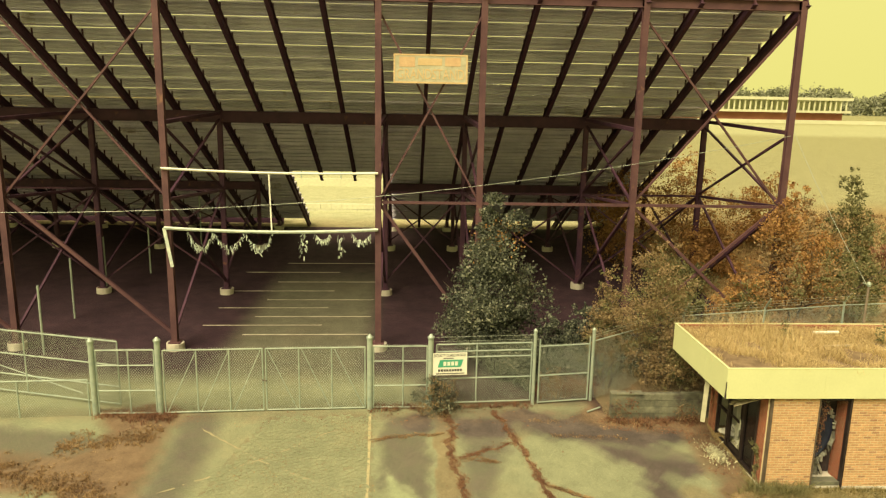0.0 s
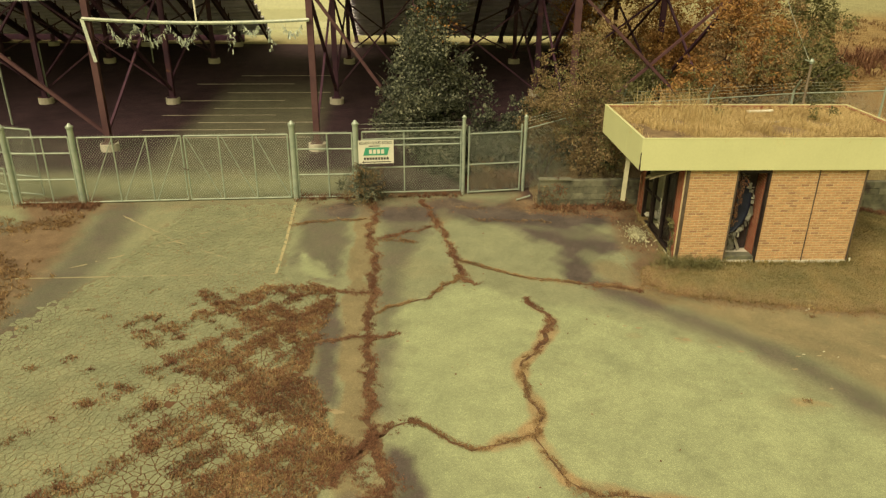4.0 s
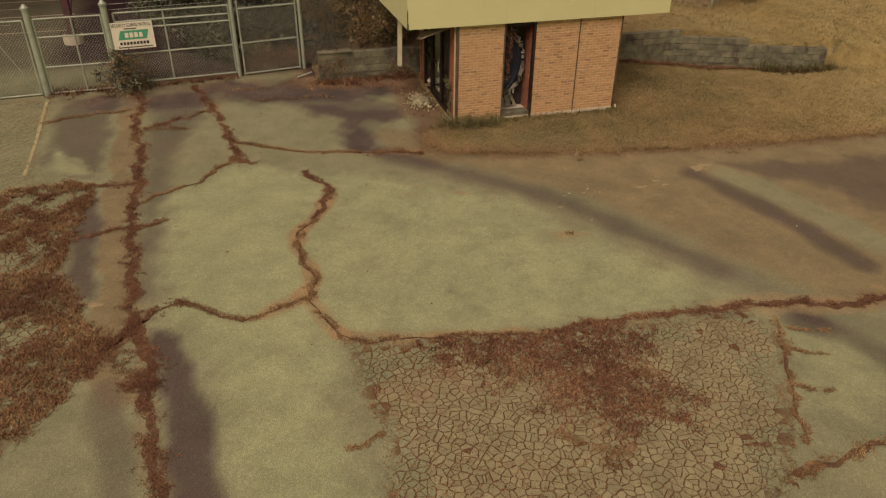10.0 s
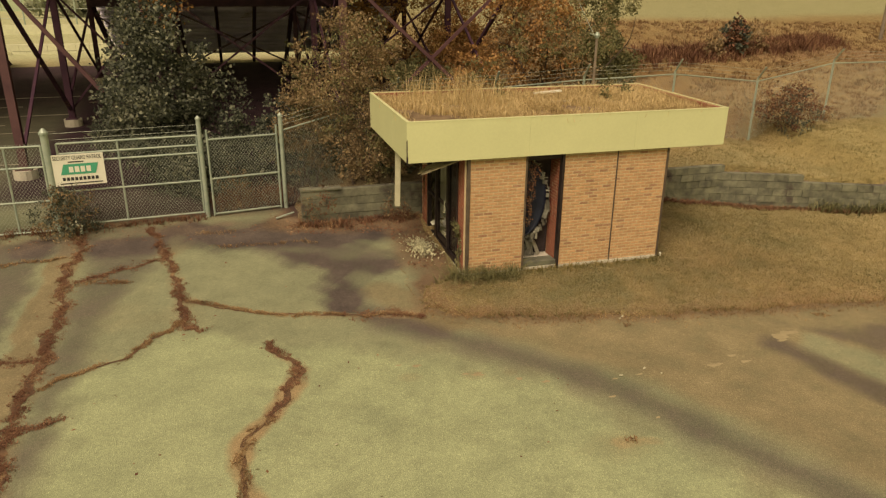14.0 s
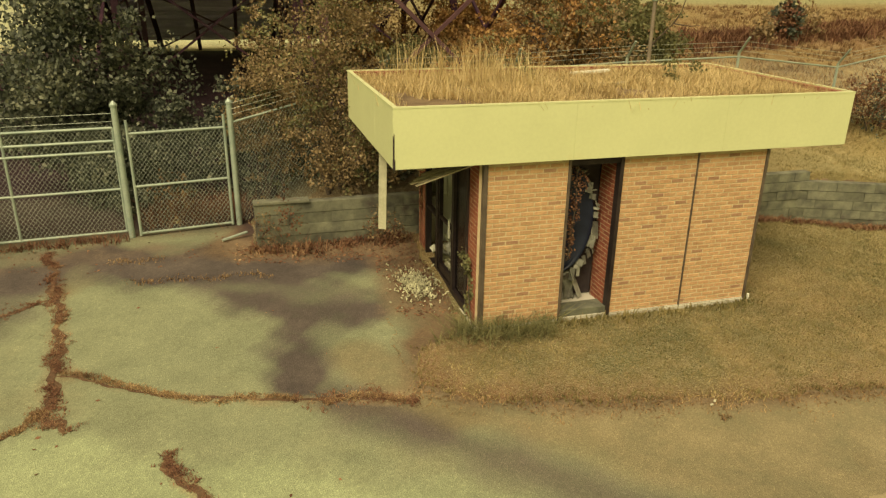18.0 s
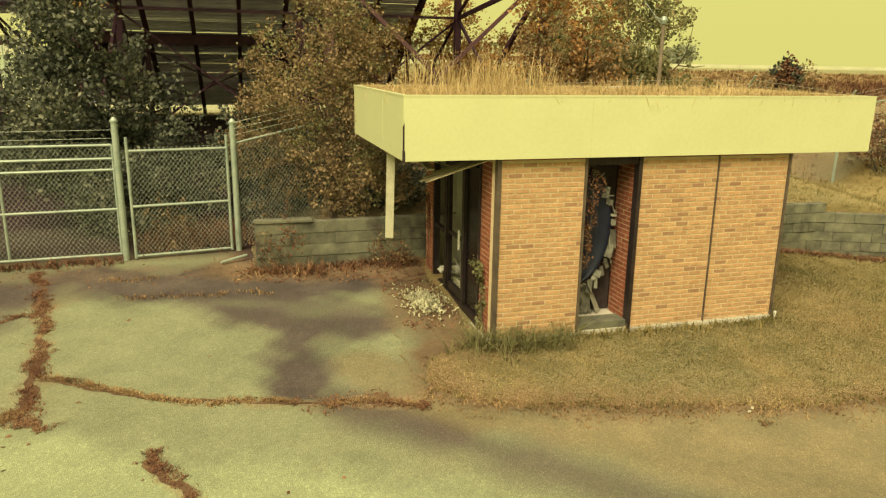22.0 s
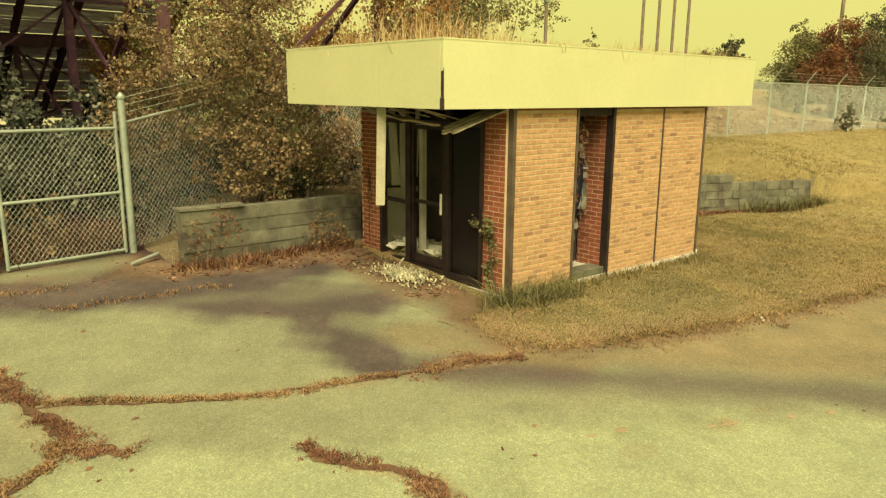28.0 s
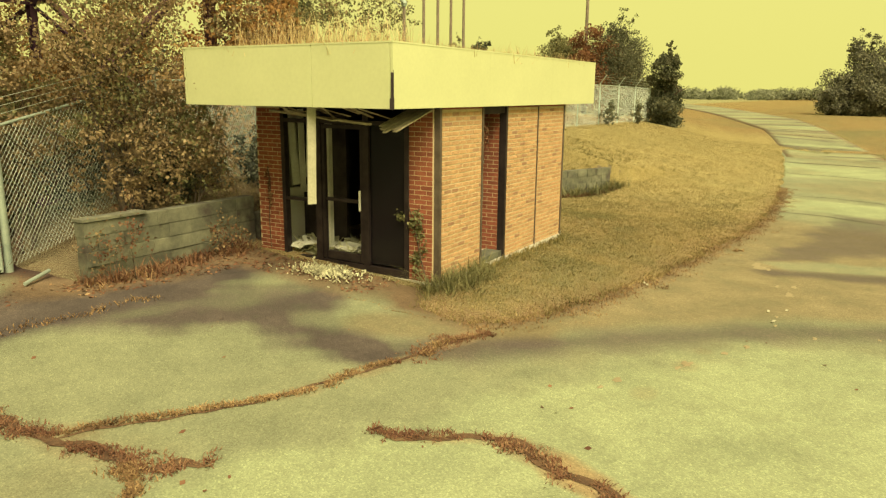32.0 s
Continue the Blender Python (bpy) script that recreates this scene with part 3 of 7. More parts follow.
col = mix_node(n, l, masked("pale"), col, ramp_node(n, l, mid.outputs[0], [(0.28, (0.285, 0.333, 0.203)), (0.72, (0.37, 0.43, 0.26))]).outputs[0])
col = mix_node(n, l, masked("tan"), col, tan)
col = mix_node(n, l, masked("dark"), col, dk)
col = mix_node(n, l, masked("soil"), col, ramp_node(n, l, mid.outputs[0], [(0.3, (0.135, 0.092, 0.06)), (0.7, (0.25, 0.178, 0.115))]).outputs[0])
col = mix_node(n, l, masked("sand"), col, ramp_node(n, l, mid.outputs[0], [(0.3, (0.3, 0.215, 0.12)), (0.7, (0.43, 0.325, 0.185))]).outputs[0])
col = mix_node(n, l, masked("weed"), col, (0.15, 0.083, 0.05))
# Shade under the grandstand is painted into the asphalt colour here.
col = mix_node(n, l, attr(n, "stand_shade"), col, ramp_node(n, l, mid.outputs[0], [(0.3, (0.026, 0.013, 0.022)), (0.7, (0.06, 0.031, 0.042))]).outputs[0])
col = mix_node(n, l, 0.5, col, ramp_node(n, l, noise_node(n, l, tc, 0.7, 6, 0.65).outputs[0], [(0.32, (0.72, 0.74, 0.74)), (0.62, (1.08, 1.08, 1.05))]).outputs[0], "MULTIPLY")
col = mix_node(n, l, 0.3, col, ramp_node(n, l, noise_node(n, l, tc, 14, 6, 0.75).outputs[0], [(0.3, (0.66, 0.66, 0.66)), (0.5, (1.0, 1.0, 1.0)), (0.72, (1.3, 1.3, 1.28))]).outputs[0], "MULTIPLY")
col = mix_node(n, l, 0.48, col, ramp_node(n, l, stone.outputs["Color"], [(0.15, (0.55, 0.55, 0.55)), (0.75, (1.05, 1.05, 1.05)), (0.92, (1.65, 1.62, 1.55))]).outputs[0], "MULTIPLY")
col = mix_node(n, l, 0.4, col, ramp_node(n, l, fine.outputs[0], [(0.3, (0.6, 0.6, 0.6)), (0.7, (1.3, 1.3, 1.3))]).outputs[0], "MULTIPLY")
l.new(col, b.inputs["Base Color"])
b.inputs["Roughness"].default_value, b.inputs["Specular IOR Level"].default_value = 0.92, 0.25
bn = n.new("ShaderNodeBump")
bn.inputs["Strength"].default_value, bn.inputs["Distance"].default_value = 0.5, 0.012
l.new(stone.outputs["Distance"], bn.inputs["Height"])
l.new(bn.outputs[0], b.inputs["Normal"])
M_ASPHALT = m
rx = axis(-14, 24, 0.09, -80, 240, 1.12)
ry = axis(3, 27, 0.09, -62, 82, 1.12)
RX, RY = np.meshgrid(rx, ry)
SDR = lot_depth(RX, RY)


def near(pts, w, soft=0.6):
    return step(w + soft, w, seg_dist(RX, RY, pts) + 0.12 * wob(RX, RY, 1.3, 2))


def blot(poly, soft, k=0, rough=0.18):
    """A stain with a soft, wandering edge."""
    d = seg_dist(RX, RY, poly + poly[:1])
    return step(-soft, soft, np.where(inside(RX, RY, poly), d, -d) + rough * wob(RX, RY, 1.3, k) + 0.4 * rough * wob(RX, RY, 4.1, k + 3))


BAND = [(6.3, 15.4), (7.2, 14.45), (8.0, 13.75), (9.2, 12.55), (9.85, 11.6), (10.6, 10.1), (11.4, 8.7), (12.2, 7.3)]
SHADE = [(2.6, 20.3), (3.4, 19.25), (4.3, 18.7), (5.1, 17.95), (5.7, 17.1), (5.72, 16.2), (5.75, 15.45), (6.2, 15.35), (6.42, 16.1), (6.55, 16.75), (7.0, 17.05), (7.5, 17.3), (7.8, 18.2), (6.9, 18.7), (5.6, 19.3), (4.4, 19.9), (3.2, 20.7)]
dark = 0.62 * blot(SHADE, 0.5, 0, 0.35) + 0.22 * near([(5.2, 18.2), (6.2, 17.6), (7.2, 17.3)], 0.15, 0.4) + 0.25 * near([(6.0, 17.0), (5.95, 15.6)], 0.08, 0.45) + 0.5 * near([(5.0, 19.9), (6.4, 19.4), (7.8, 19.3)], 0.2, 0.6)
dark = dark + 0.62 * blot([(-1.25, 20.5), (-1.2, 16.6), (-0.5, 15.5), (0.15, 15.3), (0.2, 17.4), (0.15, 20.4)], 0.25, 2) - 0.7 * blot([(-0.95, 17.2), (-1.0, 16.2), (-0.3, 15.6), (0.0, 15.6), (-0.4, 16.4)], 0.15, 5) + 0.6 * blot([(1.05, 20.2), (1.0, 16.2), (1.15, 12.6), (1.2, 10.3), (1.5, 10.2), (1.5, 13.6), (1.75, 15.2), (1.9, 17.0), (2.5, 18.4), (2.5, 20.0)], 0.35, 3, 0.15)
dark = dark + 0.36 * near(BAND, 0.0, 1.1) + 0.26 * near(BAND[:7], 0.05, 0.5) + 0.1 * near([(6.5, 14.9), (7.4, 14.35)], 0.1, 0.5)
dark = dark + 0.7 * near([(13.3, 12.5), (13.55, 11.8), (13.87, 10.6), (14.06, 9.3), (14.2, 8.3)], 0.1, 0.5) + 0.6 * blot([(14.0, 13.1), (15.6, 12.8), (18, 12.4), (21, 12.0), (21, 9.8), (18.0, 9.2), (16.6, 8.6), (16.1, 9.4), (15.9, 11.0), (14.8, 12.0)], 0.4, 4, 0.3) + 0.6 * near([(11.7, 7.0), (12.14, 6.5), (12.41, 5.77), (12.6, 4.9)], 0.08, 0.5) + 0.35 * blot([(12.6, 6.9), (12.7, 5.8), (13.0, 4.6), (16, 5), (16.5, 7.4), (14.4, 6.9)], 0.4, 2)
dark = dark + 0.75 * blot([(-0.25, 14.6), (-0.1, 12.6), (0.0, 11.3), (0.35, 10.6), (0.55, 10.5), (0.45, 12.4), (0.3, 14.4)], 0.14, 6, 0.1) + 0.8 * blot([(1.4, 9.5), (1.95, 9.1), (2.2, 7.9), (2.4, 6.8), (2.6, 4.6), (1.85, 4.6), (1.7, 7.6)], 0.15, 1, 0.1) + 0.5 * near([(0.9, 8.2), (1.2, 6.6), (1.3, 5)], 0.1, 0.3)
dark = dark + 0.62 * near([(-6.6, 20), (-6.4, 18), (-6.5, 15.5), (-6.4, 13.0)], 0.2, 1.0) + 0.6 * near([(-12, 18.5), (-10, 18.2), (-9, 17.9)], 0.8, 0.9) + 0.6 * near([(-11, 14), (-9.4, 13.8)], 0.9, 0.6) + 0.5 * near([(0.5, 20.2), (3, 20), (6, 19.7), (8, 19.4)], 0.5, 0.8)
band_x = np.interp(RY, [p[1] for p in BAND[::-1]], [p[0] for p in BAND[::-1]])
tan_m = 0.8 * step(-0.1, 1.1, RX - band_x + 0.15 * wob(RX, RY, 1.1, 7)) * step(15.2, 14.4, RY) * step(6.5, 7.5, RY) * step(21, 17, RX) + 0.85 * near([(0.6, 20.5), (0.55, 17), (0.62, 13.2), (0.8, 10.8), (0.9, 9)], 0.2, 0.12) + 0.8 * near([(0.6, 8.9), (0.9, 8.4), (1.2, 8.0)], 0.2, 0.25)
tan_m = tan_m - 0.5 * near([(14.0, 12.4), (14.6, 11.0), (14.9, 9.8), (15.1, 8.7)], 0.25, 0.4)
pale_m = 0.8 * blot([(1.75, 9.4), (1.7, 12.0), (1.75, 14.2), (2.4, 14.6), (3.0, 15.1), (4.0, 14.7), (6.2, 14.0), (7.3, 13.3), (8.7, 12.3), (9.4, 10.8), (10.4, 9.0), (11.0, 7.8), (8.0, 7.8), (5.0, 8.1), (4.3, 8.4), (4.0, 6.5), (4.0, 4.0), (2.7, 4.0), (2.4, 7.6), (2.0, 9.0)], 0.45, 8, 0.25)
pale_m = pale_m + 0.35 * blot([(1.8, 9.7), (1.75, 13.6), (2.9, 15.5), (3.6, 15.6), (3.9, 12.4), (3.7, 9.8)], 0.5, 9, 0.3) + 0.7 * near([(-0.85, 17.1), (-0.75, 16.3), (-0.3, 15.8)], 0.1, 0.2) + 0.5 * blot([(11.4, 6.9), (10.9, 6.1), (10.3, 5.2), (11.6, 4.7), (13.5, 5.0), (13.0, 6.4)], 0.3, 3)
sand_m = 0.7 * near(CRACK_WIGGLE[4:], 0.06, 0.2) + 0.6 * near(CRACK_WIGGLE[:4], 0.04, 0.12) + 0.6 * near(CRACK_CROSS[6:], 0.06, 0.2) + 0.55 * near(CRACK_LOW[:6], 0.08, 0.22) + 0.5 * near(CRACK_LOW[9:], 0.12, 0.35) + 0.5 * near([(9.0, 10.6), (9.5, 10.5)], 0.05, 0.2) + 0.45 * near(CRACK_RIGHT[5:], 0.05, 0.2) + 0.5 * near([(0.75, 8.9), (0.55, 8.5)], 0.1, 0.2)
tan_m = tan_m + 0.55 * near(CRACK_MAIN, 0.1, 0.22) + 0.4 * near(CRACK_BRANCH, 0.08, 0.18) + 0.7 * near(CRACK_WIGGLE[3:], 0.05, 0.16) + 0.5 * near(CRACK_LOW, 0.05, 0.2) + 0.4 * near(CRACK_CROSS, 0.03, 0.12) + 0.4 * near(CRACK_RIGHT, 0.03, 0.1) + 0.6 * near([(6.2, 15.2), (7.0, 15.0), (7.7, 14.85)], 0.1, 0.3)
tan_m = tan_m + 0.5 * step(15, 20, RX) * step(15, 14, RY) * np.clip(0.5 + wob(RX, RY, 0.35, 3), 0, 1)
tan_m = tan_m + 0.25 * step(-7.2, -5.2, RX) * step(-0.6, -2.2, RX) * step(5, 8, RY) * step(22, 20, RY) + 0.7 * near([(6.9, 16.1), (7.2, 15.2), (7.6, 14.7)], 0.25, 0.5) + 0.5 * near([(2.8, 20.6), (2.7, 19.5)], 0.3, 0.5)
for cx, cy, r in ((13.5, 12.8, 0.5), (11.7, 12.3, 0.28), (12.2, 12.7, 0.2), (7.6, 12.75, 0.2), (8.2, 12.7, 0.12), (6.6, 12.9, 0.2)):
    tan_m = tan_m + 0.4 * step(r + 0.15, r * 0.6, np.hypot(RX - cx, (RY - cy) * 1.5))
for cx, cy in ((9.0, 10.6), (9.4, 10.4), (8.6, 10.5)):
    tan_m = tan_m + 0.22 * step(0.7, 0.1, np.hypot(RX - cx, RY - cy))
soil = 0.8 * near([(-8.3, 20.2), (-8.0, 17.8), (-7.9, 15.4), (-7.8, 12.6), (-7.8, 6)], 0.6, 0.8) + 0.8 * near([(-12, 17.6), (-10, 17.2), (-8.6, 17.4)], 0.5, 0.9) + 0.35 * step(19.4, 20.4, RY) * step(21.6, 20.6, RY)
soil = soil + 0.45 * step(20.8, 21.4, RY) * step(23.2, 22.4, RY) * step(0.2, 1.4, RX)
soil = soil + 0.75 * near([(8.2, 16.6), (8.2, 18.4), (8.1, 19.8), (6.4, 20.1), (5.6, 20.3)], 0.35, 0.7) + 0.7 * step(0.5, 0.0, SDR) * step(30, 24, RX)
# Painted-in shade under the stand, reaching the gate; weaker along the entrance lane.
stand_shade = np.maximum(step(22.2, 24.5, RY), np.maximum(0.85 * step(20.9, 21.8, RY) * step(-0.8, 0.4, RX), 0.7 * step(20.4, 21.0, RY) * step(5.2, 5.6, RX))) * step(17, 15, RX) * (1 - 0.4 * step(-8.0, -6.5, RX) * step(-1.4, -2.6, RX) * step(40, 34, RY)) * step(40, 28, RX)
pale_m = pale_m + 0.9 * step(0.0, 0.3, 1.3 - np.abs(RX - 22.4 - 0.25 * (RY - 12))) * step(14, 13.2, RY) * step(10, 11, RY) + 0.8 * step(0.0, 0.5, 3.2 - np.abs(RX - 33.0)) * step(10.5, 11.3, RY) + 0.6 * step(0.0, 0.3, 0.5 - np.abs(RX - 17.6)) * step(10.5, 11.3, RY) * step(13.6, 12.8, RY)
weed = 0.75 * step(-0.5, 0.7, np.where(inside(RX, RY, WEED_LEFT), 1, -1) * seg_dist(RX, RY, WEED_LEFT + WEED_LEFT[:1]) + 0.3 * wob(RX, RY, 1.0, 4))
weed = weed + 0.9 * inside(RX, RY, GATOR_NEAR) * step(-0.1, 0.35, seg_dist(RX, RY, GATOR_NEAR + GATOR_NEAR[:1]) + 0.2 * wob(RX, RY, 1.1, 6)) + 0.3 * inside(RX, RY, GATOR_GATE)
road = sheet("road", rx, ry, land(RX, RY) + np.clip(SDR * 0.25, -0.08, 0.0) + 0.004, M_ASPHALT, "old grey asphalt lot and road, stained and cracked", (("weed", weed), ("dark", dark), ("tan", tan_m), ("soil", soil), ("stand_shade", stand_shade), ("pale", pale_m), ("sand", sand_m)))


def zg(x, y):
    return float(land(x, y)) + 0.004


def strip(name, pts, w, material, label, category, lift=0.006):
    """A painted line that follows the ground."""
    g = Geo()
    P = []
    for (ax, ay), (bx, by) in zip(pts, pts[1:]):
        k = max(1, int(math.hypot(bx - ax, by - ay) / 0.4))
        P += [(ax + (bx - ax) * i / k, ay + (by - ay) * i / k) for i in range(k)]
    P.append(pts[-1])
    for i, (x, y) in enumerate(P):
        a, c = P[max(0, i - 1)], P[min(len(P) - 1, i + 1)]
        dx, dy = c[0] - a[0], c[1] - a[1]
        q = math.hypot(dx, dy)
        ww = w / 2 * (0.8 + 0.4 * random.random())
        for s in (-1, 1):
            px, py = x - dy / q * ww * s, y + dx / q * ww * s
            g.v.append((px, py, zg(px, py) + lift))
        if i:
            g.f.append((2 * i - 2, 2 * i, 2 * i + 1, 2 * i - 1))
    return tagged(part(name, g, material), label, category, kind="structure")


def ribbon_of(pts, w, seed, lift, ragged=0.6, gaps=0.0):
    """A ragged strip of soil lying in and beside a crack."""
    rg = random.Random(seed)
    g = Geo()
    P = []
    for (ax, ay), (bx, by) in zip(pts, pts[1:]):
        k = max(1, int(math.hypot(bx - ax, by - ay) / 0.05))
        P += [(ax + (bx - ax) * i / k, ay + (by - ay) * i / k) for i in range(k)]
    P.append(pts[-1])
    sl, sr, open_before = 1.0, 1.0, False
    for i, (x, y) in enumerate(P):
        a, c = P[max(0, i - 7)], P[min(len(P) - 1, i + 7)]
        dx, dy = c[0] - a[0], c[1] - a[1]
        q = math.hypot(dx, dy)
        sl = min(1.7, max(0.2, 0.82 * sl + 0.18 * 0.9 + rg.uniform(-ragged, ragged)))
        sr = min(1.7, max(0.2, 0.82 * sr + 0.18 * 0.9 + rg.uniform(-ragged, ragged)))
        ends = min(1.0, (i + 1) / 6, (len(P) - i) / 6)
        off = 0.35 * w * math.sin(x * 5.3 + y * 6.1) + 0.2 * w * math.sin(x * 13.1 - y * 11.7)
        for s_, k_ in ((-1, sl), (1, sr)):
            px, py = x - dy / q * (off + s_ * k_ * w / 2 * ends), y + dx / q * (off + s_ * k_ * w / 2 * ends)
            g.v.append((px, py, zg(px, py) + lift))
        here = float(wob(np.array(x), np.array(y), 1.9, seed)) > gaps - 1
        if i and here and open_before:
            g.f.append((2 * i - 2, 2 * i - 1, 2 * i + 1, 2 * i))
        open_before = here
    return g


M_CRACK = surface("crack_soil", (0.08, 0.046, 0.03), (0.17, 0.102, 0.058), 0.95, 5, 45, 0.7, 0.0, (0.28, 0.19, 0.1), 3.0, 0.55, fine_mix=0.7)
for i, (pts, w, gaps) in enumerate(((CRACK_MAIN, 0.14, 0.15), (CRACK_BRANCH, 0.12, 0.1), (CRACK_RIGHT, 0.055, 0.15), (CRACK_LEFT, 0.06, 0), (CRACK_WIGGLE[:6], 0.12, 0.05), (CRACK_WIGGLE[5:], 0.06, 0.35), (CRACK_CROSS[2:8], 0.055, 0), (CRACK_CROSS[7:], 0.04, 0.2), (CRACK_CROSS[:3], 0.14, 0.2), (CRACK_LOW[:6], 0.05, 0.3), (CRACK_LOW[5:], 0.12, 0.1),
                                    (CRACK_STUB, 0.1, 0), (CRACK_STUB_LOW, 0.1, 0.1), (CRACK_TOP, 0.06, 0.2), (CRACK_TOP_R, 0.1, 0.1), (CRACK_CORNER, 0.12, 0), (CRACK_TREE, 0.05, 0), ([(3.1, 15.65), (3.3, 15.4), (3.46, 15.2)], 0.15, 0), ([(0.7, 8.85), (1.03, 9.4), (1.4, 9.7)], 0.14, 0), ([(1.22, 17.9), (1.7, 17.78), (2.03, 17.72)], 0.07, 0.1))):
    tagged(part("crack_soil", ribbon_of(pts, w, 60 + i, 0.006, 0.28, gaps), M_CRACK), "dark red-brown soil filling a crack in the asphalt", "soil", kind="stuff")

# the road on towards the horizon: a ribbon of its own
EDGE_S = [(38, 10.75), (60, 14.6), (84, 19), (115, 28), (146, 38), (230, 72)]
EDGE_N = [(38, 15.2), (60, 19.2), (80, 24.8), (102, 31.3), (125, 39.0), (230, 77)]


def on_edge(edge, u):
    k = np.cumsum([0] + [math.hypot(b[0] - a[0], b[1] - a[1]) for a, b in zip(edge, edge[1:])])
    return np.interp(u * k[-1], k, [p[0] for p in edge]), np.interp(u * k[-1], k, [p[1] for p in edge])


U = np.linspace(0, 1, 161) ** 1.6
(sx, sy), (nx2, ny2) = on_edge(EDGE_S, U), on_edge(EDGE_N, U)
W = np.array([0, 0.02, 0.12, 0.3, 0.5, 0.7, 0.88, 0.98, 1.0])[:, None]
wide = 0.25 * wob(sx, sy, 0.3)
PX, PY = sx + (nx2 - sx) * W, sy - 0.2 * np.abs(wide) + (ny2 - sy) * W
PZ = land(PX, PY) + 0.008 + np.clip((PX - 38) * 0.004, 0, 0.14) - 0.3 * (np.abs(W - 0.5) > 0.49)
ribbon = sheet("road", U, W[:, 0], PZ, M_ASPHALT, "old grey asphalt road running on past the fields", (("tan", 0.35 + 0.5 * wob(PX, PY, 0.2)), ("pale", 0.9 * (wob(PX, PY * 0.25, 0.3, 5) > 0.0)), ("dark", 0.55 * (wob(PX, PY * 0.25, 0.45, 2) > 0.25)), ("soil", 0.7 * (np.abs(W - 0.5) > 0.45) + 0 * PX)))
ribbon.data.vertices.foreach_set("co", np.stack([PX, PY, PZ], -1).astype(np.float32).ravel())
ribbon.data.update()
for i, (xa, ya, xb, yb, w) in enumerate(((24.4, 13.9, 23.9, 11.0, 0.05), (35.6, 15.2, 35.3, 11.2, 0.12), (20.8, 13.6, 20.0, 11.0, 0.04), (44.5, 16.6, 44.0, 12.2, 0.14), (31.2, 14.8, 30.2, 10.8, 0.06), (54, 18.6, 52.5, 13.8, 0.2))):
    strip("tar_seam", [(xa, ya), ((xa + xb) / 2 + 0.25, (ya + yb) / 2), (xb, yb)], w, M_SEAM, "dark transverse seam across the road", "seam", 0.012 + max(0, (xa - 38) * 0.0045))

strip("painted_line", [(-1.6, 20.5), (-1.5, 18.2), (-1.43, 15.9)], 0.075, M_YLINE, "worn yellow painted line on the asphalt", "line")
strip("painted_line", [(-1.43, 15.9), (-4.5, 15.85), (-7.6, 15.75)], 0.055, M_FAINT, "worn yellow painted line on the asphalt", "line")
for i, pts in enumerate(([(-6.6, 16.3), (-4.4, 17.9), (-2.4, 19.6)], [(-6.4, 19.6), (-4.4, 17.9), (-1.6, 16.0)])):
    tagged(part("painted_line", ribbon_of(pts, 0.055, 400 + i, 0.006, 0.3, 0.55), M_FAINT), "faint worn diagonal painted line on the asphalt", "line", kind="structure")
for i in range(9):
    yy = 27.9 + 1.15 * i + 0.25 * i * i * 0.12
    strip("parking_line", [(-9.0 + (1.9 if i % 2 == 0 else 0), yy), (-4.1 + (2.0 if i % 2 == 0 else 0), yy + 0.1)], 0.09, M_LINE, "worn pale parking line under the grandstand", "parking line", 0.008)

# ---- grandstand ----
SX, SY0, SZ0, SLOPE = 13.55, 26.56, 12.96, 0.522
stand = thing("grandstand", "tall maroon steel grandstand seen from below its rows", "grandstand")


def stringer_z(y):
    return SZ0 - SLOPE * (y - SY0)


COLS = [-26.6, -20.8, -15.0, -9.2, -1.6, 2.1, 7.8, 13.45]
ROWS_Y = [26.2, 34.0, 42.0, 48.2]
for x in COLS:
    for y, w in zip(ROWS_Y, (0.22, 0.22, 0.2, 0.18)):
        top = min(stringer_z(y) - 0.25, 13.3) if y > 27 else 13.2
        zb = zg(x, y) + 0.3
        g = Geo().ibeam((x, y, zb), (x, y, top), w, w, (0, 1, 0), 0.025)
        g.box(x - w, x + w, y - w, y + w, zb - 0.03, zb + 0.01)
        # Front row takes the sunlit tone, rows beneath the seats the shaded one.
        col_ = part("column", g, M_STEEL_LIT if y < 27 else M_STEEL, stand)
        part("pier", Geo().tube((x, y, zb - 0.5), (x, y, zb - 0.03), 0.33, 14), M_CONC, col_, "pale round concrete pier")
for y, h in ((34.0, 0.42), (42.0, 0.36)):
    z = stringer_z(y) - 0.28 - h / 2
    for xa, xb in (((-34, SX + 0.1),) if y < 40 else ((-34, -9.2), (-1.6, SX + 0.1))):
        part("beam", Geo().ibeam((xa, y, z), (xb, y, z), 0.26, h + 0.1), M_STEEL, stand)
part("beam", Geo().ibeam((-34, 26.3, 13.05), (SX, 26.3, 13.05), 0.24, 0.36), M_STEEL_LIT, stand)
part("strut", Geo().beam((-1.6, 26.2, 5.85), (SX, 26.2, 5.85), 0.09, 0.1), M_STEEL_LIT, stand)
ENTRY = (-7.4, -1.7)
stringers = [SX - 1.905 * k for k in range(25)]
for x in stringers:
    y1 = 41.9 if ENTRY[0] + 0.1 < x < ENTRY[1] - 0.1 else 50.5
    g = Geo().ibeam((x, 26.1, stringer_z(26.1)), (x, y1, stringer_z(y1)), 0.16, 0.36, (0, 0, 1), 0.03)
    k = 0
    while 26.56 + 0.87 * k < y1 - 0.5:
        yy = 26.9 + 0.87 * k
        g.beam((x, yy, stringer_z(yy) + 0.1), (x, yy, stringer_z(yy) + 0.55), 0.06, 0.06, (0, 1, 0))
        k += 1
    part("stringer", g, M_STEEL, stand)
rs = random.Random(3)
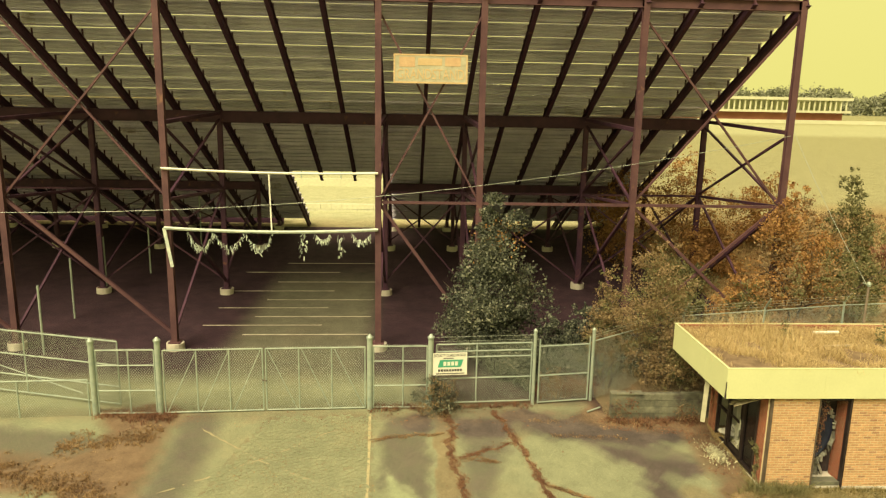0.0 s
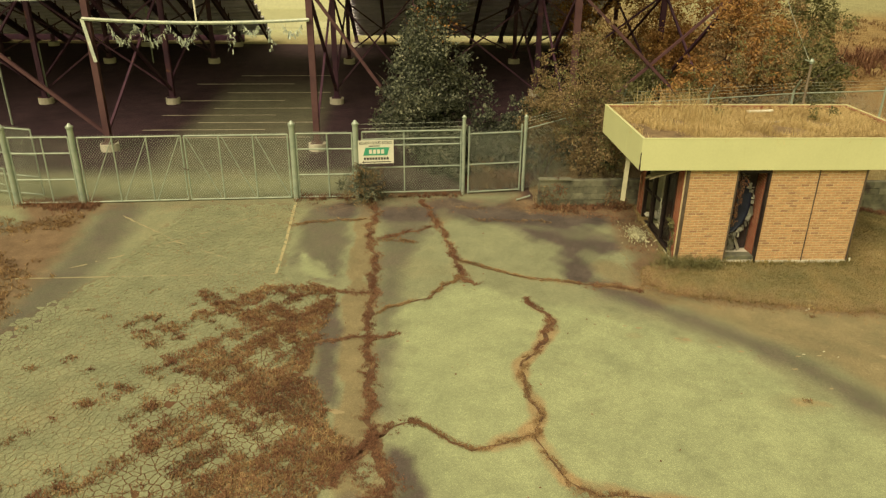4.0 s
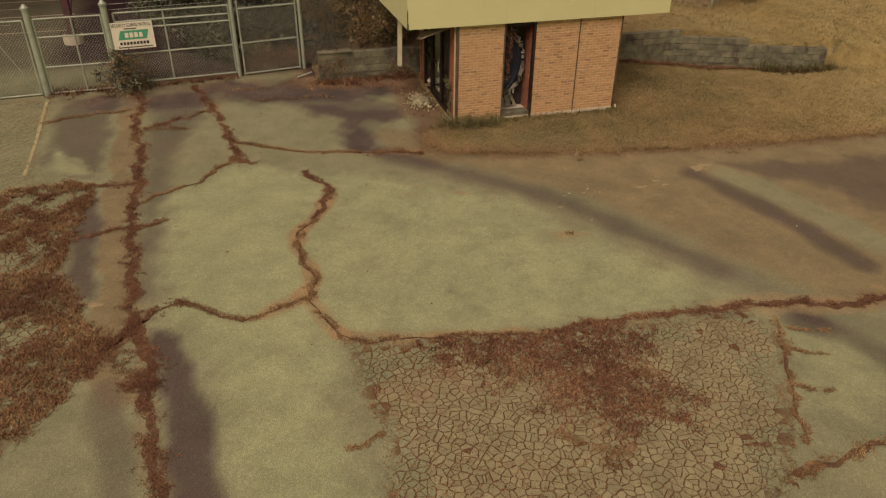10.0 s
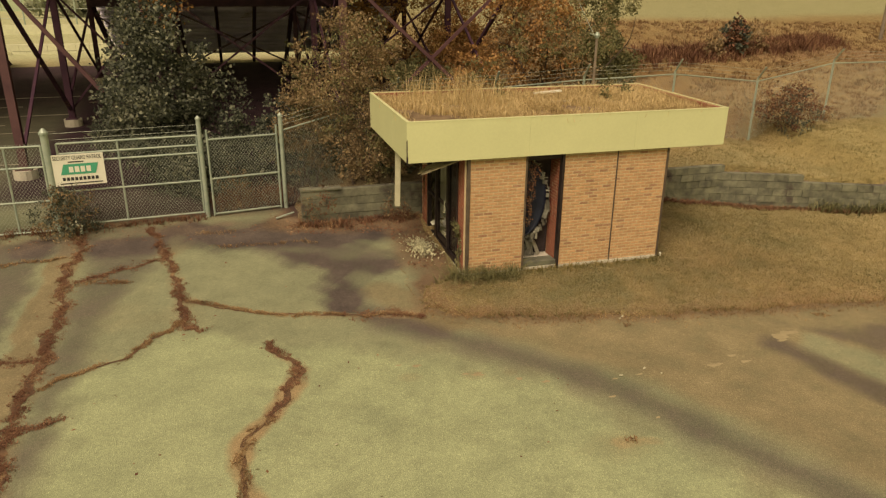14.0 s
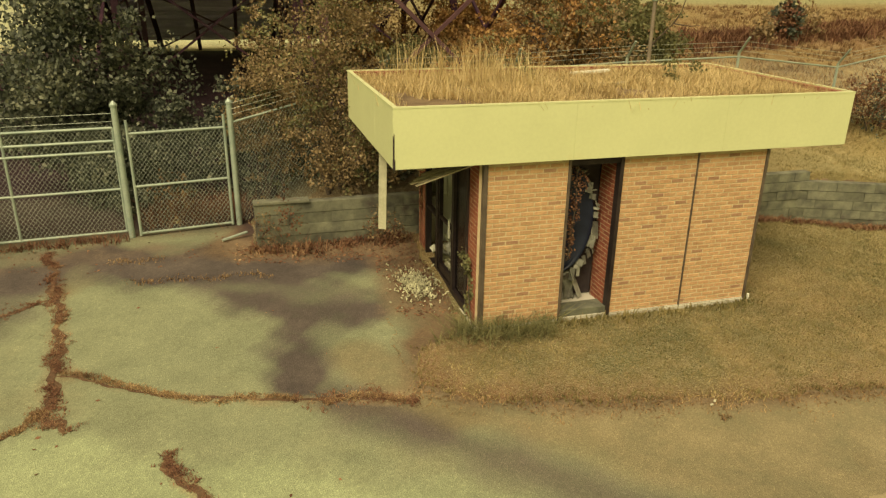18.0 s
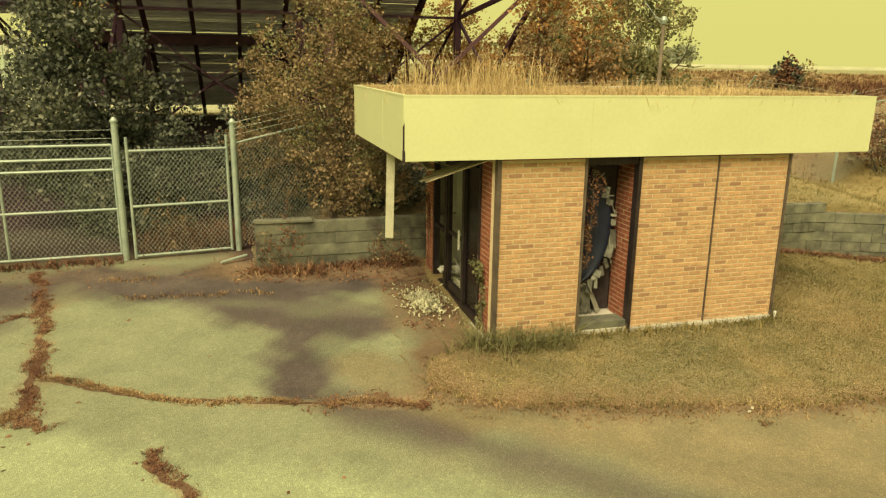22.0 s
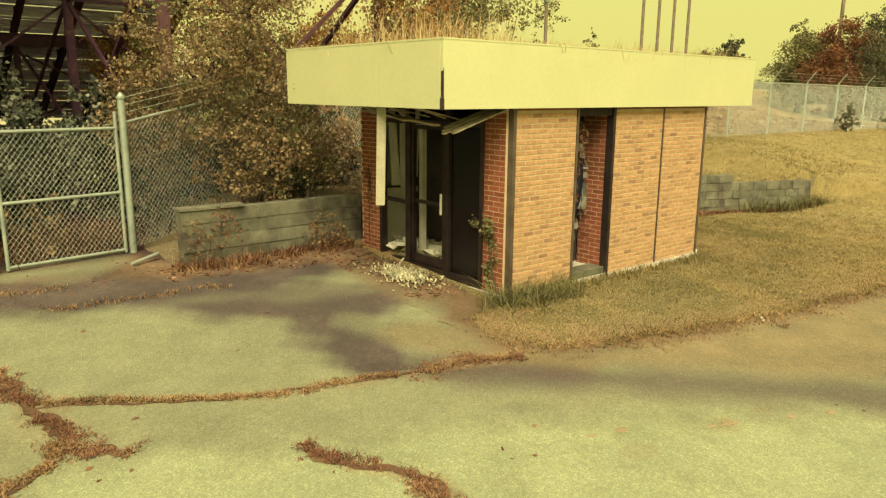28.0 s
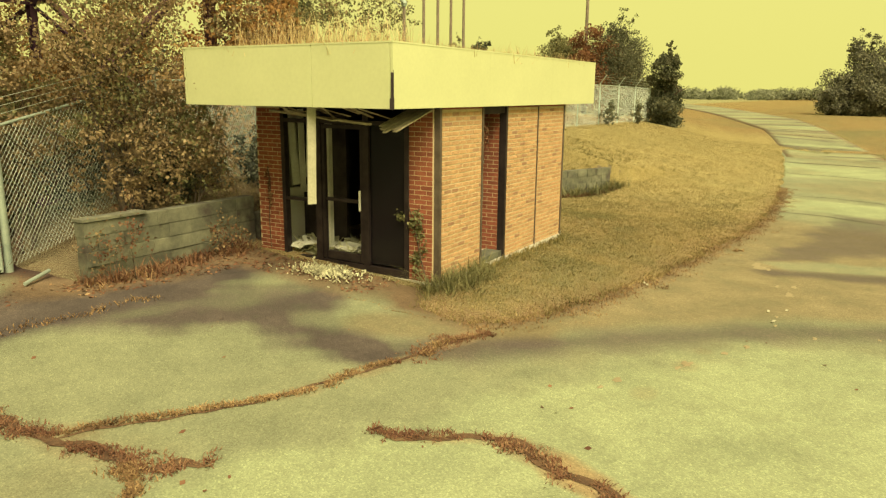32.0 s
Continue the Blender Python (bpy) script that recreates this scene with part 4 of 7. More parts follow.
RIB = [(0, 0), (0.15, 0.012), (0.15, 0.06), (0.0, 0.085), (0, 0.15), (0.15, 0.175), (0.15, 0.225), (0, 0.25), (0, 0.32), (0.1, 0.34), (0.1, 0.40)]
for i in range(27):
    y0, z0 = 26.55 + 0.87 * i, stringer_z(26.55 + 0.87 * i) + 0.52
    spans = [(-34, SX + 0.3)] if y0 < 41.4 else [(-34, ENTRY[0]), (ENTRY[1], SX + 0.3)]
    for a, c in spans:
        x = a
        while x < c - 0.1:
            e = min(x + 7.62, c)
            d = rs.uniform(-0.012, 0.012)
            part("tread", Geo().box(x + 0.002, e - 0.002, y0 + 0.02, y0 + 0.825, z0 + d - 0.04, z0 + d), M_SEAT, stand)
            yr, top, bot = y0 + 0.84, z0 - rs.choice((0.042, 0.042, 0.042, 0.045, 0.06, 0.075)), z0 - 0.46
            gr = Geo()
            for pd, pz in RIB:
                zz = min(bot + pz, top)
                gr.v += [(x + 0.002, yr - pd, zz), (e - 0.002, yr - pd, zz)]
            gr.f = [(2 * j, 2 * j + 1, 2 * j + 3, 2 * j + 2) for j in range(len(RIB) - 1)]
            part("riser", gr, M_SEAT, stand).modifiers.new("thick", "SOLIDIFY").thickness = 0.006
            x = e


part("foot_wall", Geo().box(-34, ENTRY[0] - 1.9, 50.6, 50.8, 0.3, 1.8), M_STEEL, stand)


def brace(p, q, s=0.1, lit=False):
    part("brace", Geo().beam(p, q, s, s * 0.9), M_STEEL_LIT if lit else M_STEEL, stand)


# cross braces in the front plane, then between the rows of columns
for a, c in zip(COLS, COLS[1:]):
    if (a, c) == (-9.2, -1.6):
        continue
    y = 26.2
    if a != 2.1:
        brace((a, y + 0.1, 5.85), (c, y + 0.1, 12.6), 0.08, True)
        brace((c, y + 0.18, 5.85), (a, y + 0.18, 12.6), 0.08, True)
    if a != 2.1:
        brace((a, y + 0.1, 5.85), (c, y + 0.1, 0.7), 0.12, True)
    if a > 5:
        brace((c, y + 0.18, 5.85), (a, y + 0.18, 0.7), 0.1, True)
for x in COLS:
    a, c = 26.2, 34.0
    brace((x, a, 8.6), (x, c, 8.75), 0.16)
    brace((x, a, 5.85), (x, c, 5.2), 0.13)
    brace((x, a, 8.5), (x, c, 5.3), 0.09)
    brace((x, a, 5.9), (x, c, 8.5), 0.09)
    brace((x, a, 5.8), (x, c, 0.8), 0.12)
    brace((x, a, 0.8), (x, c, 5.2), 0.09)
    brace((x, c, 5.2), (x, 42.0, 1.2), 0.09)
    brace((x, c, 1.2), (x, 42.0, 4.2), 0.09)
for a, c in zip(COLS, COLS[1:]):
    if (a, c) == (-9.2, -1.6):
        continue
    brace((a, 34.0, 5.2), (c, 34.0, 5.2), 0.1)
    brace((a, 34.3, 0.8), (c, 34.3, 5.1), 0.08)
    brace((c, 34.1, 0.8), (a, 34.1, 5.1), 0.08)
    brace((a, 42.0, 1.3), (c, 42.0, 4.0), 0.08)
    brace((c, 42.0, 1.3), (a, 42.0, 4.0), 0.08)

# ---- the booth ----
FZ0, FZ1 = 2.48, 3.26
RX0, RX1, RY0, RY1 = 7.40, 14.42, 16.33, 20.0
booth = thing("guard_booth", "abandoned orange brick guard booth with a wide white fascia", "booth")
FLOOR = 0.1
part("slab", Geo().box(8.58, 13.17, 16.44, 19.86, -0.3, 0.02), M_CONC, booth)
part("floor", Geo().box(8.75, 13.0, 16.75, 19.75, 0.02, FLOOR), M_CONC, booth)


def brick_panel(parent, face, a0, a1, z0, z1, at, depth=0.1, name="brick_panel", brick=None):
    """A panel of running-bond brick. face: 'front' lies along x at y=at, facing -y; 'left' along y at x=at, facing -x; 'right' faces +x."""
    g = Geo()
    if face == "front":
        g.box(a0, a1, at + 0.006, at + depth, z0, z1)
    elif face == "left":
        g.box(at + 0.002, at + depth, a0, a1, z0, z1)
    else:
        g.box(at - depth, at - 0.006, a0, a1, z0, z1)
    p = part(name, g, M_MORTAR, parent)
    rnd = random.Random(int(a0 * 100 + at * 7))
    course, pitch, gap = 0.0677, 0.2032, 0.0095
    rows = int((z1 - z0) / course)
    for r in range(rows):
        x = a0 - (pitch / 2 if r % 2 else 0)
        while x < a1 - 0.02:
            s, e = max(x, a0 + 0.002), min(x + pitch - gap, a1 - 0.002)
            if e - s > 0.03:
                key = (face, round(e - s, 2))
                if key not in BRICKS:
                    L, H, B = (e - s) / 2, (course - gap) / 2, 0.006
                    if face == "front":
                        q = Geo().box(-L, L, 0, 0.03, -H, H)
                        q.v = [(vx * (1 - B / L if vy == 0 else 1), vy, vz * (1 - B / H if vy == 0 else 1)) for vx, vy, vz in q.v]
                    elif face == "left":
                        q = Geo().box(0, 0.03, -L, L, -H, H)
                    else:
                        q = Geo().box(-0.03, 0, -L, L, -H, H)
                    BRICKS[key] = q.mesh("brick")
                    BRICKS[key].materials.append(brick or M_BRICK)
                ob = new("brick", BRICKS[key])
                c, zc, j = (s + e) / 2, z0 + r * course + course / 2, rnd.uniform(-0.002, 0.002)
                ob.location = (c, at + j, zc) if face == "front" else (at + j, c, zc)
                ob.parent = p
            x += pitch
    return p


BRICKS = {}
ZB = -0.02
part("left_panel_trim", Geo().box(8.66, 8.715, 16.435, 16.53, ZB, FZ0), M_TRIM, booth)
for a0, a1 in ((9.9, 9.935), (10.7, 10.755), (11.955, 11.975), (13.14, 13.18)):
    part("panel_trim", Geo().box(a0, a1, 16.435, 16.56, ZB, FZ0), M_FRAME if a0 == 10.7 else M_TRIM, booth)
for a0, a1 in ((8.716, 9.899), (10.756, 11.954), (11.976, 13.139)):
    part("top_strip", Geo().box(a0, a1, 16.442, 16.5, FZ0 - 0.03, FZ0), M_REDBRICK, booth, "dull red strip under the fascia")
part("inner_wall", Geo().box(8.75, 9.92, 16.58, 16.7, FLOOR, FZ0), M_NEARBLACK, booth)
part("inner_wall", Geo().box(10.9, 13.05, 16.58, 16.7, FLOOR, FZ0), M_NEARBLACK, booth)
part("right_wall", Geo().box(12.95, 13.08, 16.6, 19.75, FLOOR, FZ0), M_NEARBLACK, booth)
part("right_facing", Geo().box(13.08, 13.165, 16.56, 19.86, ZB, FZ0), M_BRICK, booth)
part("back_wall", Geo().box(8.75, 13.08, 19.75, 19.86, ZB, FZ0), M_NEARBLACK, booth)
part("base_strip", Geo().box(10.755, 13.15, 16.425, 16.46, -0.1, 0.0), M_CONC, booth)
# roof, fascia, soffit
part("roof_deck", Geo().box(RX0 + 0.05, RX1 - 0.05, RY0 + 0.05, RY1 - 0.05, FZ1 - 0.3, FZ1 - 0.12), M_ROOF, booth)
part("soffit", Geo().box(RX0 + 0.04, RX1 - 0.04, RY0 + 0.04, RY1 - 0.04, FZ0 + 0.06, FZ0 + 0.1), M_NEARBLACK, booth, "dark rotten soffit")
xj = [RX0, 9.9, 12.25, RX1]
for a, c in zip(xj, xj[1:]):
    part("fascia_panel", Geo().box(a + 0.0006, c - 0.0006, RY0, RY0 + 0.04, FZ0, FZ1), M_FASCIA, booth, bevel=0.002)
    part("fascia_panel", Geo().box(a + 0.0006, c - 0.0006, RY1 - 0.04, RY1, FZ0, FZ1), M_FASCIA, booth, bevel=0.002)
for a, c in ((RY0 + 0.045, 17.6), (17.6, RY1 - 0.045)):
    part("fascia_panel", Geo().box(RX0, RX0 + 0.04, a + 0.006, c - 0.002, FZ0, FZ1), M_FASCIA, booth, bevel=0.002)
    part("fascia_panel", Geo().box(RX1 - 0.04, RX1, a + 0.002, c - 0.002, FZ0, FZ1), M_FASCIA, booth, bevel=0.002)
for bx in ((RX0 - 0.004, RX1 + 0.004, RY0 - 0.004, RY0 + 0.06), (RX0 - 0.012, RX1 + 0.012, RY1 - 0.06, RY1 + 0.004)):
    part("coping", Geo().box(*bx, FZ1 - 0.004, FZ1 + 0.016), M_FASCIA, booth)
for bx in ((RX0 - 0.004, RX0 + 0.06, RY0 + 0.062, RY1 - 0.062), (RX1 - 0.06, RX1 + 0.004, RY0 + 0.062, RY1 - 0.062)):
    part("coping", Geo().box(*bx, FZ1 - 0.004, FZ1 + 0.016), M_FASCIA, booth)
for bx in ((RX0 + 0.061, RX1 - 0.061, RY1 - 0.16, RY1 - 0.061), (RX1 - 0.16, RX1 - 0.061, RY0 + 0.062, RY1 - 0.162)):
    part("upstand", Geo().box(*bx, FZ1 - 0.12, FZ1 + 0.0), M_COPING, booth, "rust-red inner upstand of the roof edge")
part("corner_gap", Geo().box(RX0 - 0.004, RX0 + 0.02, RY0 - 0.004, RY0 + 0.05, FZ0 - 0.004, FZ0 + 0.13).box(RX0 - 0.004, RX0 + 0.011, RY0 - 0.004, RY0 + 0.03, FZ0 + 0.13, FZ0 + 0.43).add([(RX0 - 0.002, RY0 - 0.003, FZ0 + 0.01), (RX0 + 0.012, RY0 - 0.003, FZ0 + 0.02), (RX0 + 0.006, RY0 - 0.003, FZ0 + 0.25), (RX0 + 0.012, RY0 - 0.003, FZ0 + 0.45), (RX0 + 0.002, RY0 - 0.003, FZ0 + 0.47),
                              (RX0 - 0.006, RY0 - 0.003, FZ0 + 0.2)], [(0, 1, 2, 3, 4, 5)]), M_NEARBLACK, booth, "dark open joint at the fascia corner")
# glazed left side with a door
gl = part("glazed_front", Geo().box(8.60, 8.70, 16.92, 19.32, ZB, 0.13), M_FRAME, booth, "dark bronze shopfront frame")
for y0, y1 in ((16.92, 16.99), (17.62, 17.72), (18.52, 18.64), (19.25, 19.32)):
    part("mullion", Geo().box(8.60, 8.70, y0, y1, 0.13, FZ0), M_FRAME, gl)
part("head_rail", Geo().box(8.605, 8.695, 16.92, 19.32, 2.21, 2.27), M_FRAME, gl)
part("glass_pane", Geo().box(8.645, 8.652, 16.99, 17.62, 0.16, 2.21), M_DARKGLASS, gl, "dusty dark glass pane")
part("mid_rail", Geo().box(8.61, 8.69, 18.64, 19.25, 1.0, 1.05), M_FRAME, gl)
door = part("door", Geo().box(8.62, 8.68, 17.73, 17.79, 0.15, 2.2).box(8.62, 8.68, 18.46, 18.51, 0.15, 2.2).box(8.62, 8.68, 17.79, 18.46, 2.14, 2.2).box(8.62, 8.68, 17.8, 18.44, 0.15, 0.27).box(8.625, 8.675, 17.8, 18.44, 1.05, 1.1), M_FRAME, booth, "dark metal door frame with its glass gone")
part("door_handle", Geo().box(8.56, 8.585, 17.75, 17.775, 0.95, 1.25), M_WHITE, door, "pale pull handle")
# wrecked inside
part("partition", Geo().box(9.5, 9.58, 18.75, 19.75, FLOOR, 2.3), M_NEARBLACK, booth, "near-black partition inside the booth")
part("partition", Geo().box(8.78, 9.9, 19.5, 19.67, 1.02, 1.12), M_WHITE, booth, "pale window ledge inside the booth")
part("inner_panel", Geo().box(8.78, 9.85, 19.68, 19.74, FLOOR, 1.02), M_WHITE, booth, "pale panel below the inner ledge")
part("inner_panel", Geo().box(8.78, 9.85, 19.68, 19.74, 1.12, 2.3), M_PLASTER, booth)
for i, (x, w, z0) in enumerate(((8.86, 0.16, 1.2), (9.06, 0.13, 1.12), (9.27, 0.2, 1.3))):
    part("torn_sheet", Geo().beam((x, 19.36 - 0.05 * i, 2.4), (x + 0.05 - 0.04 * i, 19.3, z0), w, 0.012, (0, 1, 0)), M_PLASTER, booth, "torn grey wall sheet hanging inside")
part("door_post", Geo().box(8.9, 8.98, 18.6, 18.68, FLOOR, 2.2), M_PLASTER, booth, "flaking pale door post inside")
rnd = random.Random(11)
g = Geo()
for i in range(260):
    x, y, s = 8.78 + 1.1 * rnd.random() ** 1.6, rnd.uniform(17.75, 19.45), rnd.uniform(0.03, 0.2)
    a = rnd.uniform(0, 6.28)
    p, q = Vector((x, y, FLOOR + rnd.uniform(0.02, 0.12))), Vector((math.cos(a) * s, math.sin(a) * s, rnd.uniform(-0.03, 0.16)))
    g.beam(p, p + q, rnd.uniform(0.02, 0.12), 0.01)
tagged(part("interior_debris", g, M_RUBBLE), "heap of fallen plaster and boards on the booth floor", "debris", kind="stuff")
g = Geo()
for i in range(900):
    r, a = abs(rnd.gauss(0, 0.24)), rnd.uniform(0, 6.28)
    x, y, s = 8.12 + r * math.cos(a) * 0.8, 18.05 + r * math.sin(a) * 1.5, rnd.uniform(0.008, 0.032) * (1.8 if rnd.random() < 0.06 else 1)
    x = min(x, 8.55)
    z = zg(x, y) + 0.015 + max(0, 0.035 - r * 0.05)
    b_ = rnd.uniform(0, 6.28)
    g.beam((x, y, z), (x + math.cos(b_) * s, y + math.sin(b_) * s, z + rnd.uniform(-0.01, 0.05)), s * 0.7, 0.012)
tagged(part("plaster_rubble", g, M_RUBBLE), "heap of pale plaster rubble beside the booth door", "rubble", kind="stuff")
rnd = random.Random(17)
for i, (x, y, w, d_) in enumerate(((8.85, 19.0, 0.5, 0.35), (9.05, 18.75, 0.4, 0.3), (9.0, 18.3, 0.45, 0.28), (9.2, 19.2, 0.5, 0.3), (9.25, 18.0, 0.35, 0.3), (8.84, 18.15, 0.3, 0.2))):
    g = Geo()
    for a in range(5):
        for c in range(4):
            g.v.append((x + (a / 4 - 0.5) * d_ + rnd.uniform(-0.03, 0.03), y + (c / 3 - 0.5) * w + rnd.uniform(-0.03, 0.03), FLOOR + 0.12 + rnd.uniform(-0.02, 0.1)))
    g.f = [(a * 4 + c, a * 4 + c + 1, a * 4 + c + 5, a * 4 + c + 4) for a in range(4) for c in range(3)]
    o = part("fallen_sheet", g, M_PLASTER)
    o.modifiers.new("thick", "SOLIDIFY").thickness = 0.012
    tagged(o, "crumpled pale plaster sheet fallen on the booth floor", "debris", "fallen sheets")
# window slot in the front wall
slot = part("window_slot", Geo().box(9.935, 10.7, 16.47, 16.75, ZB, 0.12), M_BLOCK, booth, "concrete sill of the open slot")
part("slot_back", Geo().box(9.94, 10.7, 17.02, 17.05, 0.12, 2.36), M_NEARBLACK, booth, "near-black lining behind the slot")
part("slot_head", Geo().box(9.935, 10.7, 16.47, 16.75, 2.36, FZ0), M_NEARBLACK, booth)
part("slot_jamb", Geo().box(9.9, 9.935, 16.56, 17.05, ZB, FZ0), M_NEARBLACK, booth)
g = Geo()
for i in range(25):
    for j in range(9):
        a = math.pi * (i / 24 - 0.5)
        g.v.append((9.99 + 0.56 * math.cos(a) * j / 8, 16.82 + 0.1 * math.sin(j / 8 * 3.1), 1.42 + math.sin(a) * 0.82))
for i in range(24):
    for j in range(8):
        o = i * 9 + j
        g.f.append((o, o + 1, o + 10, o + 9))
nv = part("blue_panel", g, M_NAVY, None, smooth=True)
sol = nv.modifiers.new("thick", "SOLIDIFY")
sol.thickness = 0.03
tagged(nv, "dark blue rounded vinyl panel standing inside the slot", "panel")
g = Geo()
for i in range(38):
    a = math.pi * (i / 37 - 0.45)
    p = Vector((10.02 + 0.58 * math.cos(a), 16.84, 1.42 + math.sin(a) * 0.88))
    g.beam(p, p + Vector((rnd.uniform(-0.05, 0.07), -0.03, rnd.uniform(-0.22, 0.05))), rnd.uniform(0.04, 0.13), 0.01)
for i in range(6):
    x = rnd.uniform(10.1, 10.62)
    g.beam((x, 16.88, 0.12), (x + rnd.uniform(-0.2, 0.2), 16.98, rnd.uniform(0.25, 0.6)), rnd.uniform(0.1, 0.2), 0.008)
tagged(part("torn_lining", g, M_TORN), "torn pale lining strips hanging inside the slot", "debris", kind="stuff")
# loose boards under the eaves
boards = [((7.55, 17.75, 2.5), (7.52, 17.76, 1.19), 0.12, 0.02), ((8.1, 19.0, 2.4), (7.95, 17.1, 2.26), 0.1, 0.03), ((8.0, 18.6, 2.42), (7.85, 17.6, 2.3), 0.12, 0.02)]
for p, q, w, t in boards:
    d = Vector(q) - Vector(p)
    g = Geo().beam(p, q, w, t, (0.5, 1, 0) if abs(d.z) > 1 else (0, 0, 1))
    tagged(part("loose_board", g, M_BARE if abs(d.z) < 1 else M_PALEBOARD), "hanging pale board torn loose from the booth soffit", "board", "loose soffit boards")
sp = thing("splintered_panel", "wide splintered soffit panel hanging at the booth corner", "board", "loose soffit boards")
for i in range(6):
    y, o = 16.5 + 0.066 * i, (0.0, 0.05, -0.04, 0.02, 0.09, 0.16)[i]
    part("slat", Geo().beam((8.56, y, 2.46), (7.74 + o, y + 0.05, 2.19 + 0.27 * o + 0.012 * (i % 2)), 0.062, 0.016), M_BARE, sp)
g = Geo()
for i in range(9):
    y = 17.0 + 0.2 * i
    g.beam((7.6 + 0.1 * (i % 3), y, 2.47), (8.3 - 0.12 * (i % 2), y + 0.12 * (i % 4) - 0.1, 2.3 + 0.04 * (i % 3)), 0.03 + 0.015 * (i % 3), 0.012)
tagged(part("soffit_splinters", g, M_BARE), "splintered laths hanging from the torn soffit", "debris", kind="stuff")
# things on the roof
tagged(part("roof_plank", Geo().beam((11.2, 19.3, FZ1 - 0.03), (11.85, 19.15, FZ1 + 0.03), 0.12, 0.04), M_WHITE), "pale broken plank lying on the overgrown booth roof", "plank")
tagged(part("roof_plank", Geo().beam((10.9, 18.2, FZ1 - 0.06), (11.7, 18.25, FZ1 - 0.05), 0.08, 0.03), M_BARE), "weathered plank lying on the overgrown booth roof", "plank")

# ---- fence and gates ----
PA, PB, PC, PD, PE, PF = (-9.75, 20.45), (-7.85, 20.5), (-1.62, 20.87), (0.24, 20.92), (3.5, 21.2), (5.42, 21.5)


def post(x, y, h, r, name="fence_post", label="galvanised steel fence post with a domed cap", group="fence posts", cap=True, z=None):
    z = zg(x, y) if z is None else z
    t = thing(name, label, "post", group, at=(x, y, z))
    part("shaft", Geo().tube((0, 0, -0.1), (0, 0, h), r, 14), M_GALV, t, smooth=False)
    if cap:
        part("cap", Geo().tube((0, 0, h), (0, 0, h + r * 0.6), r * 1.25, 14).tube((0, 0, h + r * 0.6), (0, 0, h + r * 1.6), r * 1.1, 14, r * 0.35), M_GALV, t)
    return t


def chain(p, q, z0, z1, z0b=None, z1b=None, pitch=0.075, r=0.0034):
    """Chain-link wires between two posts, as crossing diagonals clipped to the panel."""
    p, q = Vector((*p, 0)), Vector((*q, 0))
    L, d = (q - p).length, (q - p).normalized()
    z0b, z1b = z0 if z0b is None else z0b, z1 if z1b is None else z1b
    H = max(z1 - z0, z1b - z0b)
    g = Geo()
    k = math.tan(radians(52))
    nrm = Vector((d.y, -d.x, 0)) * 0.004
    for sgn in (1, -1):
        s = -H / k
        while s < L:
            a, c = max(s, 0.0), min(s + H / k, L)
            if c - a > 0.02:
                ha, hc = (a - s) * k, (c - s) * k
                if sgn < 0:
                    ha, hc = H - ha, H - hc
                fa, fc = a / L, c / L
                A = p + d * a + Vector((0, 0, z0 + (z0b - z0) * fa + ha)) + nrm * sgn
                B = p + d * c + Vector((0, 0, z0 + (z0b - z0) * fc + hc)) + nrm * sgn
                g.tube(A, B, r, 3, caps=False)
            s += pitch
    return g


def leaf_frame(t, p, q, z0, z1, rails=(), verts=(), diags=(), r=0.024, mesh=True, z0b=None, z1b=None, over=0.06):
    """A gate leaf or fence panel: tube frame, rails, uprights, braces, chain-link. Rails and diags as fractions of the panel."""
    z0b, z1b = z0 if z0b is None else z0b, z1 if z1b is None else z1b
    P = lambda u, w: (p[0] + (q[0] - p[0]) * u, p[1] + (q[1] - p[1]) * u, (z0 + (z0b - z0) * u) * (1 - w) + (z1 + (z1b - z1) * u) * w)
    for w in (0, 1, *rails):
        part("rail", Geo().tube(P(0, w), P(1, w), r, 8), M_GALV, t)
    for u in (0, 1, *verts):
        part("upright", Geo().tube(P(u, 0), P(u, 1), r, 8), M_GALV, t)
    for a, b2 in diags:
        part("diagonal", Geo().tube(P(*a), P(*b2), r * 0.6, 6), M_GALV, t)
    if mesh:
        ob = part("chain_link", chain(p, q, z0 - 0.03, z1 + over, z0b - 0.03, z1b + over), M_WIRE, t, "galvanised chain-link mesh")
        ob["kind"] = "stuff"


for (x, y), h, r in ((PA, 2.28, 0.085), (PB, 2.3, 0.085), (PC, 2.28, 0.085), (PD, 2.28, 0.085), (PE, 2.42, 0.055), (PF, 2.36, 0.055)):
    post(x, y, h, r)


def lerp(p, q, u):
    return (p[0] + (q[0] - p[0]) * u, p[1] + (q[1] - p[1]) * u)


mid_g = (-4.78, 20.7)
for p, q, dg in ((lerp(PB, mid_g, 0.045), lerp(PB, mid_g, 0.985), [((0.02, 0), (0.33, 0.98)), ((0.36, 0), (0.66, 0.98)), ((0.69, 0), (0.98, 0.98))]),
                 (lerp(mid_g, PC, 0.015), lerp(mid_g, PC, 0.955), [((0.02, 0.98), (0.3, 0.02)), ((0.36, 0.98), (0.64, 0.02)), ((0.69, 0.98), (0.98, 0.02))])):
    t = thing("swing_gate", "galvanised chain-link swing gate leaf, closed", "gate", "double gate leaves")
    leaf_frame(t, p, q, 0.22, 2.18, (), (0.33, 0.66), dg)
part("gate_chain", Geo().tube((-4.86, 20.66, 1.2), (-4.7, 20.67, 1.16), 0.02, 6), M_TRIM, t, "rusty chain and lock")
for p, q in ((PA, PB), (PC, PD)):
    t = thing("chain_link_fence", "galvanised chain-link fence panel beside the gate", "fence", "fence panels")
    leaf_frame(t, lerp(p, q, 0.06), lerp(p, q, 0.94), 0.22, 2.2, (0.36, 0.76), (0.55,))
